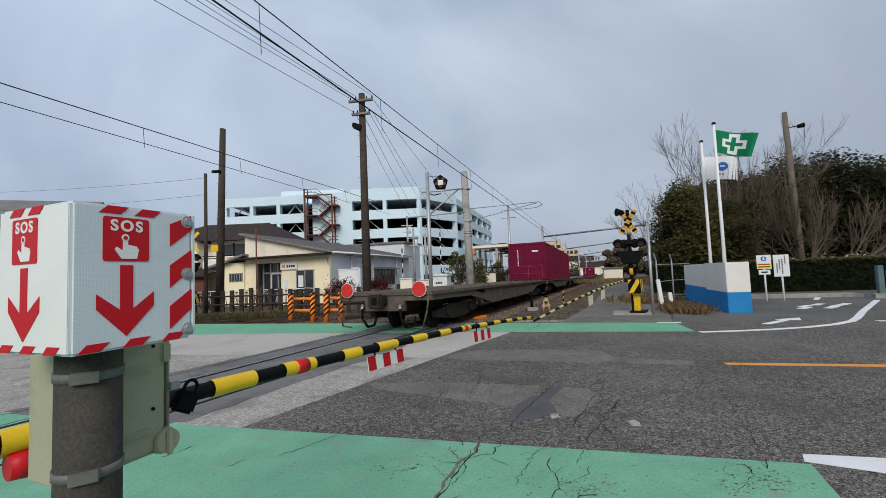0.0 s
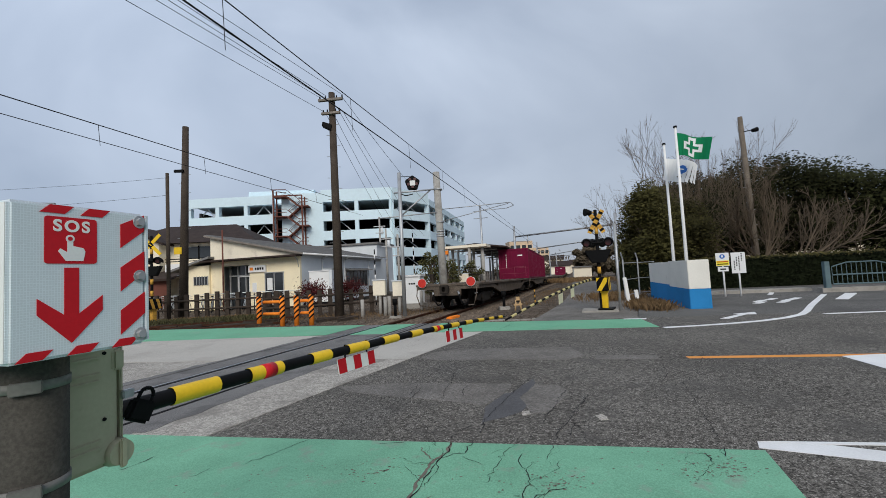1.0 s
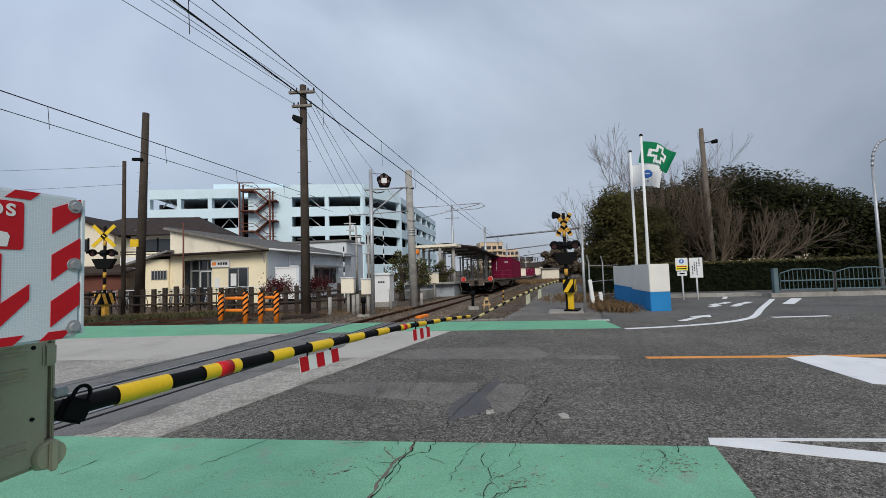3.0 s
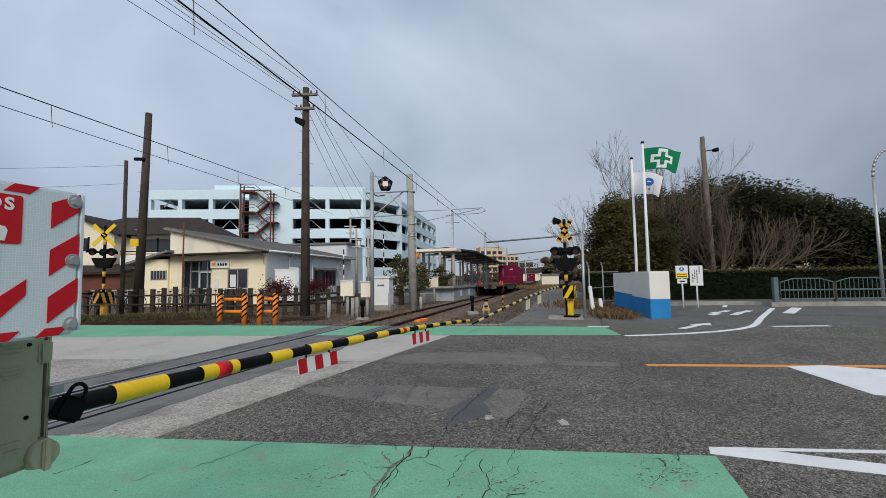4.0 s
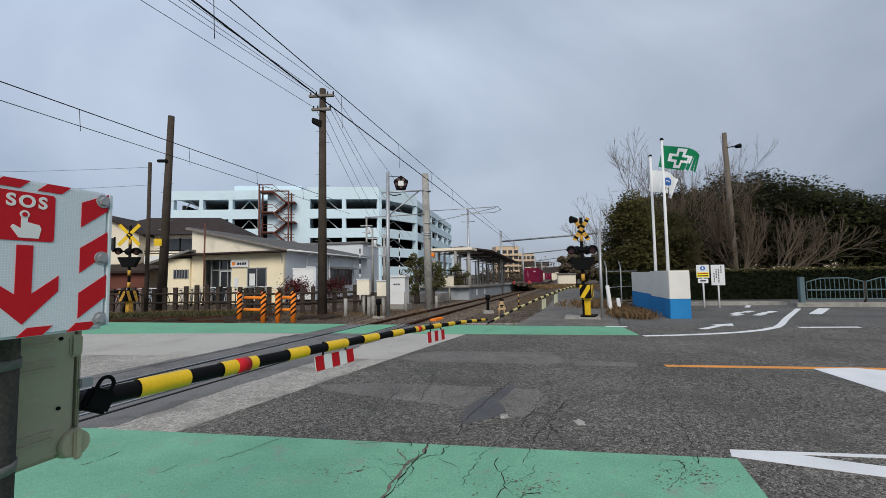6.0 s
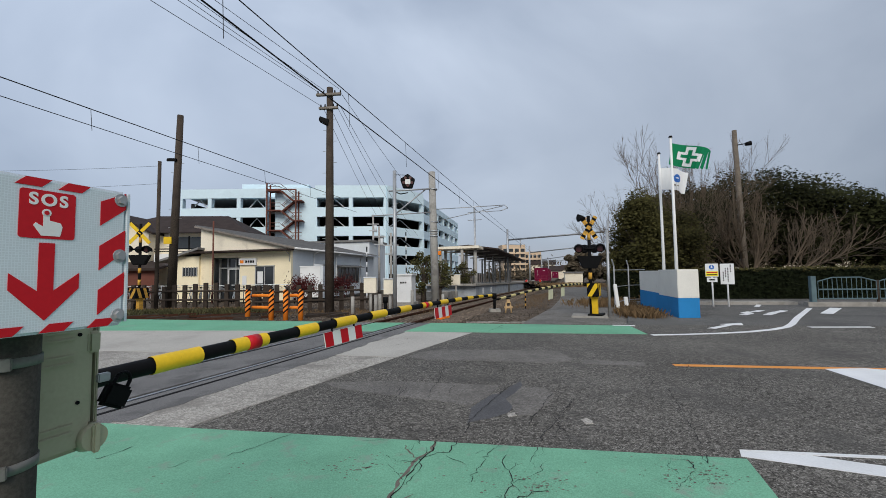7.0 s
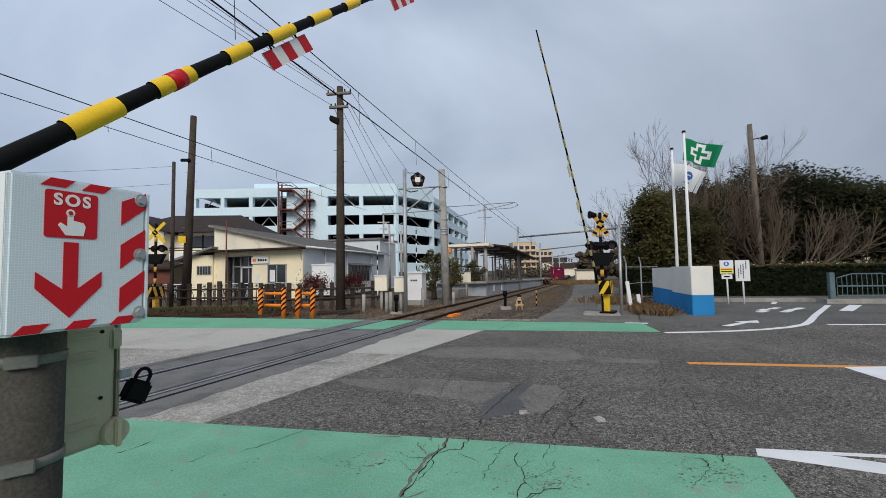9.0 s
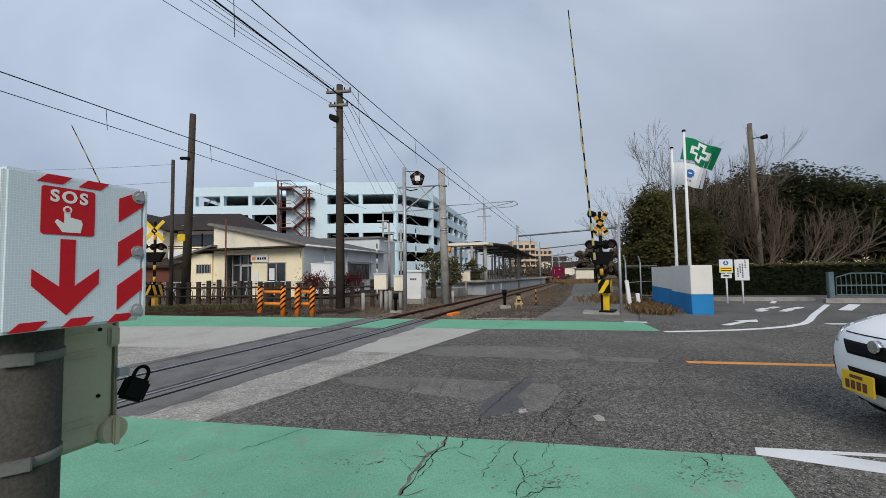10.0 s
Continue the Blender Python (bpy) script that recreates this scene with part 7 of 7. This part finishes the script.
def bare_tree(x, y, h, seed, label, r=0.16, side=0.0, limbs=6, low=0.45, high=1.25, kids=(9, 6, 4)):
    """side: -1 leans its limbs to one hand, 1 to the other, 0 to both."""
    t = thing("bare_tree", label, "tree", pose(x, y, -0.1))
    rng = random.Random(seed)
    b = bmesh.new()
    tube(b, (0, 0, -0.2), (0.12 * side, 0, h * 0.16), r, r * 0.8, 10)
    part("trunk", b, BARK, t)
    b = bmesh.new()
    for j in range(limbs):
        a = rng.uniform(-0.5, 0.5)
        if side < 0 or (side == 0 and j % 2):
            a += math.pi
        tilt = low + (high - low) * (j + rng.random()) / limbs
        limb(b, (0.12 * side, 0, h * rng.uniform(0.10, 0.16)), a, tilt, h * rng.uniform(0.62, 0.85), r * 0.42, rng, kids=kids)
    part("branchwork", b, TWIG, t, "bare brown twigs")
    return t


def leafy_tree(x, y, h, rx, ry, seed, count, material, label, base=0.15, size=0.12, cone=False, clumps=60):
    t = thing("evergreen_tree", label, "tree", pose(x, y, -0.1))
    rng = random.Random(seed)
    b = bmesh.new()
    tube(b, (0, 0, -0.2), (0, 0, h * 0.55), 0.18, 0.09, 10)
    part("trunk", b, BARK, t)
    b = bmesh.new()
    cl_ = []
    for k in range(clumps):
        while True:
            u = Vector((rng.uniform(-1, 1), rng.uniform(-1, 1), rng.uniform(-1, 1)))
            if 0.25 < u.length < 1:
                break
        u = u.normalized() * rng.uniform(0.55, 0.95)
        if cone:
            zz = (u.z + 1) / 2
            wd = (1 - zz) ** 0.55 * (0.75 + 0.25 * min(1, zz * 8))
            c = Vector((u.x * rx * wd, u.y * ry * wd, h * (base + (0.96 - base) * zz)))
        else:
            c = Vector((u.x * rx, u.y * ry, h * (base + (1 - base) * 0.5) + u.z * h * (1 - base) * 0.5))
        cl_.append((c, rng.uniform(0.35, 0.62) * min(rx, h * 0.4) * (0.6 if cone else 0.72)))
        branch(b, (0, 0, min(h * 0.5, c.z * 0.6)), c - Vector((0, 0, min(h * 0.5, c.z * 0.6))), (c - Vector((0, 0, min(h * 0.5, c.z * 0.6)))).length * 0.9, 0.05, 0, rng, 0.1, 0.3, 5)
    part("branchwork", b, BARK, t)

    def pt(r):
        c, s = cl_[r.randrange(len(cl_))]
        v = Vector((r.gauss(0, 1), r.gauss(0, 1), r.gauss(0, 1))).normalized() * s * (0.55 + 0.5 * r.random())
        return c.x + v.x, c.y + v.y, max(0.05, c.z + v.z * 0.8)
    leaf_mass("crown", pt, count, size, seed + 1, material, t)
    return t


leafy_tree(12.3, 21.0, 6.2, 2.35, 2.2, 21, 30000, LEAF_CONE, "dense dark cone-shaped evergreen beside the railway", 0.0, 0.075, True, 130)
leafy_tree(14.2, 22.0, 5.2, 2.3, 2.0, 22, 24000, LEAF_CONE, "dense dark evergreen shrub tree", 0.0, 0.075, False, 90)
leafy_tree(17.8, 26.0, 6.4, 2.6, 2.0, 23, 16000, LEAF, "dark evergreen tree behind the hedge", 0.0, 0.10, False, 80)
for k, (x, y, h, rx) in enumerate(((20.5, 30, 8.5, 2.8), (24.6, 30, 9.0, 3.3), (28.6, 30, 9.2, 3.4), (32.6, 29.5, 8.6, 3.3), (36.4, 28.5, 6.9, 2.9), (39.8, 27.5, 5.6, 2.6), (43.5, 27, 4.9, 2.6))):
    leafy_tree(x, y, h, rx, 2.6, 40 + k * 3, 26000, LEAF, "broad dark evergreen tree behind the hedge", 0.12, 0.12, False, 110)
for k, (x, y, h, side, r, n_, lo, hi) in enumerate(((19.3, 22.9, 6.2, -1, 0.15, 8, 0.12, 1.05), (20.7, 23.6, 6.2, 0, 0.15, 7, 0.5, 1.3), (21.6, 22.4, 5.8, 1, 0.16, 8, 0.12, 0.95), (17.6, 23.6, 6.0, -1, 0.12, 6, 0.6, 1.35))):
    bare_tree(x, y, h, 61 + k, "leafless spreading tree behind the hedge", r, side, n_, lo, hi, (7, 5, 4) if side > 0 else (9, 6, 4))
bare_tree(16.6, 24.5, 8.6, 71, "tall leafless tree behind the evergreen", 0.065, 0, 8, 0.65, 1.4, (8, 7, 6))
bare_tree(18.2, 25.4, 8.4, 74, "tall leafless tree behind the evergreen", 0.065, 0, 8, 0.6, 1.35, (8, 7, 6))
bare_tree(13.4, 24.5, 6.0, 72, "leafless tree behind the evergreen", 0.07, -1, 3, 1.0, 1.4)
# far wood at the end of the line, and houses behind the trees
leafy_tree(27.6, 64.0, 4.6, 3.0, 3.0, 71, 7000, HILL, "brown autumn wood beside the railway", 0.0, 0.3, False, 40)
leafy_tree(33.0, 66.0, 5.0, 3.6, 3.0, 73, 7000, HILL, "brown autumn wood beside the railway", 0.0, 0.3, False, 40)
far_wood = thing("far_tree_line", "low distant wood and hedges at the end of the line", "trees")
leaf_mass("far_leaves", lambda r: (lambda x, h: (x, 190 + r.uniform(0, 25), -1.5 + abs(r.gauss(0, 1)) * h))(r.uniform(40, 130), 2.6 + 1.2 * math.sin(r.random() * 6)), 9000, 0.7, 301, HILL, far_wood)
for k, (x, y, w, h) in enumerate(((60, 170, 4, 3.2), (72, 176, 5, 3.6), (66, 200, 6, 6.5))):
    hb = thing("house", "distant pale house beyond the railway", "house", pose(x, y, -1.3, 0, 0, -20))
    spart("wall", lambda b: bx(b, -w, w, 0, 8, -0.2, h), PLASTER_W, parent=hb)
    spart("roof", lambda b: prism_x(b, [(-0.6, h), (4, h + 2.0), (8.6, h), (8.6, h + 0.2), (4, h + 2.2), (-0.6, h + 0.2)], -w - 0.5, w + 0.5), ROOF_TILE, parent=hb)
for k, (x, y, w, h) in enumerate(((33, 42, 3.4, 2.6), (40, 40, 2.5, 2.4), (50, 38, 9, 5.0))):
    hb = thing("house", "pale house half hidden behind the trees", "house", pose(x, y, 0, 0, 0, -35))
    spart("wall", lambda b: bx(b, -w, w, 0, 6, -0.2, h), PLASTER_W, parent=hb)
    spart("roof", lambda b: prism_x(b, [(-0.6, h), (3, h + 1.8), (6.6, h), (6.6, h + 0.2), (3, h + 2.0), (-0.6, h + 0.2)], -w - 0.5, w + 0.5), ROOF_TILE, parent=hb)
for x, y, h in ((1.8, 24.5, 2.6), (0.9, 25.5, 3.0), (4.2, 31.0, 2.4)):
    leafy_tree(x, y, h, 0.8, 0.8, int(80 + x * 3), 1700, SHRUB_LEAF, "small brownish garden shrub by the platform", 0.1, 0.065, False, 26)


def tuft_mass(name, fn, count, h, seed, material, label, category="grass"):
    rng = random.Random(seed)
    vs, fs = [], []
    for i in range(count):
        x, y, zo = (*fn(rng), 0.0)[:3]
        a, ln = rng.uniform(0, 6.28), h * rng.uniform(0.5, 1.3)
        dx, dy = math.cos(a), math.sin(a)
        o = rng.uniform(0.1, 0.7) * ln
        k = len(vs)
        vs += [(x - dy * 0.006, y + dx * 0.006, zo - 0.15), (x + dy * 0.006, y - dx * 0.006, zo - 0.15), (x + dx * o * 0.4, y + dy * o * 0.4, zo - 0.12 + ln * 0.7), (x + dx * o, y + dy * o, zo - 0.12 + ln)]
        fs += [(k, k + 1, k + 2), (k + 1, k + 3, k + 2)]
    return tagged(new(name, pane(name, vs, fs, material)), label, category, kind="stuff")


tuft_mass("dry_grass", lambda r: (lambda f: (7.15 + 0.75 * f + r.gauss(0, 0.22), 12.05 + 2.2 * f + r.gauss(0, 0.25), 0.08 * r.random()))(r.random()), 5200, 0.24, 91, DRY, "dry brown grass heaped beside the painted wall")
tuft_mass("dry_grass", lambda r: trk(r.uniform(18, 34), r.gauss(-2.6, 0.5)), 1800, 0.09, 92, DRY, "dry brown grass between path and track")
tuft_mass("dry_grass", lambda r: (r.uniform(-16, -7), r.gauss(19.0, 0.5)), 6000, 0.15, 93, DRY, "dry weeds along the sleeper fence")
tuft_mass("dry_grass", lambda r: (r.uniform(-6, 1), r.gauss(17.2, 0.9)), 1500, 0.09, 94, DRY, "thin dry weeds in the gravel")
tuft_mass("dry_grass", lambda r: (15.5 + 6 * r.random(), 46.0 + r.gauss(0, 1.5), -0.20), 4500, 0.42, 96, DRY, "dry brown grass on the bank before the hut")
tuft_mass("weeds", lambda r: (r.uniform(-12, -5.5), 17.6 + r.gauss(0, 0.35)), 5200, 0.22, 97, WEED, "low green and brown weeds before the sleeper fence")
tuft_mass("dry_grass", lambda r: (r.gauss(9.0, 0.8), r.gauss(17.5, 0.7)), 1800, 0.3, 95, DRY, "dry brown grass below the evergreen")
for x, y in ((-4.75, 19.2), (-3.2, 19.8)):
    t = thing("shrub", "dark red leaved shrub behind the fence", "shrub", pose(x, y, -0.1), group="red shrubs")
    bm = bmesh.new()
    branch(bm, (0, 0, 0), (0, 0, 1), 0.8, 0.03, 2, random.Random(5))
    part("stems", bm, TWIG, t)
    leaf_mass("leaves", lambda r: (r.gauss(0, 0.30), r.gauss(0, 0.26), max(0.1, r.gauss(1.0, 0.20))), 2400, 0.036, 101, RED_LEAF, t)

# ---- car ----
car = thing("car", "small white hatchback car with a yellow plate", "car")
NOSE = [(0.20, -1.55), (0.27, -1.66), (0.38, -1.715), (0.52, -1.735), (0.64, -1.725), (0.73, -1.70), (0.80, -1.655), (0.845, -1.58), (0.905, -1.40), (0.945, -1.20)]
BACK = [(-0.95, 0.99), (-0.75, 1.03), (-0.40, 1.23), (-0.02, 1.43), (0.18, 1.495), (0.8, 1.53), (1.35, 1.49), (1.62, 1.15), (1.69, 0.9), (1.69, 0.5), (1.64, 0.24)]
HALF = 0.737


def nose_x(y, z):
    """The front skin of the car at a height and distance from the middle."""
    x = NOSE[-1][1]
    for (z0, x0), (z1, x1) in zip(NOSE, NOSE[1:]):
        if z <= z1:
            f = max(0.0, (z - z0) / (z1 - z0))
            x = x0 + (x1 - x0) * f
            break
    return x + 0.20 * (abs(y) / HALF) ** 3.0


bm = bmesh.new()
rings = []
for i in range(19):
    y = HALF * math.sin(math.pi / 2 * (i - 9) / 9)
    e = (abs(y) / HALF) ** 5
    ring = [bm.verts.new((nose_x(y, z), y, z)) for z, _ in NOSE]
    for x, z in BACK:
        tuck = 0.83 if z > 1.2 else (0.97 if z > 1.0 else 1.0)
        ring.append(bm.verts.new((x, y * tuck, z - 0.02 * e)))
    rings.append(ring)
m_ = len(rings[0])
for a, b in zip(rings, rings[1:]):
    for i in range(m_):
        bm.faces.new((a[i], a[(i + 1) % m_], b[(i + 1) % m_], b[i])).smooth = True
bm.faces.new(rings[0])
bm.faces.new(rings[-1][::-1])
part("body", bm, CAR_WHITE, car)


def cpart(name, fn, material, label="", bevel=0.0):
    b = bmesh.new()
    fn(b)
    return part(name, b, material, car, label, bevel)


def skin(b, corners, out, depth, nu=10, nv=5):
    """A thick patch that follows the front skin between four (y, z) corners."""
    (ya, za), (yb, zb), (yc, zc), (yd, zd) = corners
    sheets = []
    for o in (-out, depth):
        rows = []
        for j in range(nv + 1):
            v = j / nv
            row = []
            for i in range(nu + 1):
                u = i / nu
                y = (ya * (1 - u) + yb * u) * (1 - v) + (yd * (1 - u) + yc * u) * v
                z = (za * (1 - u) + zb * u) * (1 - v) + (zd * (1 - u) + zc * u) * v
                row.append(b.verts.new((nose_x(y, z) + o, y, z)))
            rows.append(row)
        sheets.append(rows)
    for rows in sheets:
        for j in range(nv):
            for i in range(nu):
                b.faces.new((rows[j][i], rows[j][i + 1], rows[j + 1][i + 1], rows[j + 1][i])).smooth = True
    rim = lambda r: r[0] + [q[-1] for q in r[1:]] + r[-1][-2::-1] + [q[0] for q in r[-2:0:-1]]
    p, q = rim(sheets[0]), rim(sheets[1])
    for i in range(len(p)):
        b.faces.new((p[i], p[(i + 1) % len(p)], q[(i + 1) % len(p)], q[i]))


cpart("windscreen", lambda b: prism_y(b, [(-0.70, 1.07), (-0.02, 1.445), (-0.015, 1.44), (-0.695, 1.06)], -0.56, 0.56), GLASS_DARK)
for y in (-0.715, 0.715):
    cpart("side_window", lambda b: prism_y(b, [(-0.45, 1.0), (1.4, 1.0), (1.2, 1.38), (0.1, 1.38)], y - 0.012, y + 0.012), GLASS_DARK)
for s in (-1, 1):
    cpart("headlight", lambda b: skin(b, [(s * 0.50, 0.70), (s * 0.715, 0.72), (s * 0.725, 0.925), (s * 0.56, 0.895)], 0.008, 0.05), LENS, "clear headlight")
    cpart("lamp_bowl", lambda b: skin(b, [(s * 0.56, 0.745), (s * 0.64, 0.755), (s * 0.64, 0.82), (s * 0.57, 0.80)], 0.011, 0.02, 4, 3), CHROME)
    cpart("fog_recess", lambda b: skin(b, [(s * 0.575, 0.43), (s * 0.625, 0.41), (s * 0.635, 0.55), (s * 0.585, 0.56)], 0.005, 0.04, 4, 4), BLACK, "dark fog lamp recess")
cpart("grille", lambda b: skin(b, [(-0.30, 0.635), (0.30, 0.635), (0.41, 0.74), (-0.41, 0.74)], 0.005, 0.05), BLACK, "dark upper grille")
cpart("lower_grille", lambda b: skin(b, [(-0.32, 0.355), (0.22, 0.355), (0.29, 0.53), (-0.38, 0.53)], 0.005, 0.05), BLACK, "dark lower grille")
cpart("bonnet_gap", lambda b: skin(b, [(-0.46, 0.795), (0.46, 0.795), (0.46, 0.803), (-0.46, 0.803)], 0.002, 0.02, 16, 1), BLACK)
cpart("badge", lambda b: tube(b, (-1.738, 0, 0.735), (-1.70, 0, 0.735), 0.050, 0.054, 24), CHROME)
cpart("number_plate", lambda b: bx(b, -1.772, -1.758, -0.035, 0.295, 0.335, 0.50), PLATE, "yellow number plate", 0.004)
for k in range(4):
    cpart("plate_bar", lambda b: bx(b, -1.776, -1.771, 0.03 + k * 0.06, 0.07 + k * 0.06, 0.36, 0.43), STAIR_BROWN)
cpart("plate_bar", lambda b: bx(b, -1.776, -1.771, 0.07, 0.20, 0.452, 0.478), STAIR_BROWN)
cpart("under_tray", lambda b: bx(b, -1.45, 1.5, -0.60, 0.60, 0.17, 0.26), BLACK)
for x in (-1.08, 1.12):
    for y in (-0.66, 0.66):
        wh = None
        b = bmesh.new()
        tube(b, (x, y - 0.08, 0.28), (x, y + 0.08, 0.28), 0.28, 0.28, 28)
        wh = part("wheel", b, BLACK, car, "black tyre")
        b = bmesh.new()
        yy = y + (0.085 if y > 0 else -0.085)
        tube(b, (x, yy - 0.006, 0.28), (x, yy + 0.006, 0.28), 0.18, 0.18, 20)
        part("rim", b, GALV, wh)

# ---- flags: upright strips that ripple ----


def flag(x, y, z, w, h, n, label, base_mat, marks):
    f = thing("flag", label, "flag", pose(x, y, z, 0, 0, -22))
    strips = []
    sw = w / n
    for i in range(n):
        b = bmesh.new()
        bx(b, 0, sw * 1.06, -0.003, 0.003, -h, 0)
        st = part("flag_strip", b, base_mat, f)
        for j, (u0, u1, v0, v1, material) in enumerate(marks):
            a, c = max(u0, i / n), min(u1, (i + 1) / n)
            if c > a + 1e-4:
                b = bmesh.new()
                bx(b, (a - i / n) * w, (c - i / n) * w * (1.0) + sw * 0.05, -0.005 - 0.001 * j, 0.005 + 0.001 * j, -h * v1, -h * v0)
                part("mark", b, material, st)
        strips.append(st)
    return strips, sw


cross_marks = [(0.38, 0.62, 0.06, 0.94, FLAG_WHITE), (0.20, 0.80, 0.32, 0.68, FLAG_WHITE), (0.45, 0.55, 0.20, 0.80, FLAG_GREEN), (0.29, 0.71, 0.43, 0.57, FLAG_GREEN)]
green_strips, green_sw = flag(9.37, 13.75, 5.92, 1.38, 0.78, 12, "rippling green flag with a white outlined cross", FLAG_GREEN, cross_marks)
disc_marks = []
for k in range(8):
    u = -1 + (k + 0.5) / 4
    half = math.sqrt(1 - u * u) * 0.19
    disc_marks.append((0.53 + (u - 0.125) * 0.14, 0.53 + (u + 0.125) * 0.14, 0.44 - half, 0.44 + half, FLAG_BLUE))
disc_marks.append((0.47, 0.59, 0.40, 0.45, FLAG_WHITE))
disc_marks.append((0.43, 0.50, 0.74, 0.80, SLEEPER))
disc_marks.append((0.55, 0.60, 0.74, 0.80, SLEEPER))
white_strips, white_sw = flag(9.88, 15.26, 5.42, 1.25, 0.85, 10, "rippling white flag with a blue round emblem", FLAG_WHITE, disc_marks)


def ripple(strips, sw, amp, speed, phase, sag):
    times = [0.2 * k for k in range(51)]
    rows = [[] for _ in strips]
    for t in times:
        x, y, z = 0.0, 0.0, 0.0
        gust = 0.5 + 0.5 * math.sin(1.7 * t + phase)
        for i, st in enumerate(strips):
            f = (i + 1) / len(strips)
            a = amp * f ** 0.5 * math.sin(5.5 * f - speed * t + phase) + 0.25 * math.sin(0.9 * t + phase)
            d = sag * (0.4 + 0.6 * (1 - gust)) * (0.5 + 0.8 * f)
            m = Matrix.Translation((x, y, z)) @ Matrix.Rotation(a, 4, "Z") @ Matrix.Rotation(d, 4, "Y")
            rows[i].append((t, m))
            x += sw * math.cos(a) * math.cos(d)
            y += sw * math.sin(a) * math.cos(d)
            z -= sw * math.sin(d)
    for st, r in zip(strips, rows):
        walk(st, r)


def tip(deg):
    return Matrix.Rotation(radians(-deg), 4, "Y")


def motions():
    # train: distance of the tail along the line
    tail = [(0.0, 8.5), (0.5, 11.8), (1.0, 15.2), (1.5, 18.8), (2.0, 22.4), (2.5, 26.3), (3.25, 32.2), (4.0, 38.2), (5.0, 46.3), (6.0, 54.2), (7.0, 62.2), (8.0, 70.0), (9.0, 77.8), (10.0, 85.5)]
    for k, w in enumerate(wagons):
        walk(w, [(t, on_track(s + 18.75 * k)) for t, s in tail])
    for b, o in boxes:
        walk(b, [(t, on_track(s + o, z=1.07, span=3.66)) for t, s in tail])
    # barrier arms: closed, then rising
    near = [(0, 0.1), (6.7, 0.1), (7.0, 3.2), (7.2, 7.2), (7.5, 14.2), (8.0, 24.4), (8.2, 27.2), (8.4, 31.0), (8.6, 35.8), (9.0, 43.2), (9.5, 53.2), (10.0, 61.5)]
    walk(near_arm, [(t, tip(d)) for t, d in near])
    far = [(0, -0.4), (6.8, -0.4), (7.0, 2.0), (7.2, 7.4), (7.5, 15.6), (8.0, 24.0), (8.2, 26.6), (8.4, 31.6), (8.6, 36.0), (8.8, 40.0), (9.0, 44.6), (9.2, 49.8), (9.5, 61.0), (10.0, 71.0)]
    walk(far_arm, [(t, tip(d)) for t, d in far])
    walk(left_arm, [(t, tip(d * 0.92)) for t, d in far])
    # car: comes in along the road
    def drive(a):
        x, y, _ = rd(a, 3.9)
        return Matrix.Translation((x, y, 0)) @ Matrix.Rotation(math.atan2(VY, VX), 4, "Z")
    walk(car, [(0, drive(46)), (5.0, drive(24)), (7.0, drive(15.2)), (8.0, drive(11.1)), (9.0, drive(7.4)), (9.5, drive(5.75)), (9.8, drive(4.89)), (10.0, drive(4.46))])
    ripple(green_strips, green_sw, 1.0, 7.0, 0.4, 0.42)
    ripple(white_strips, white_sw, 0.9, 6.0, 2.1, 0.40)


motions()
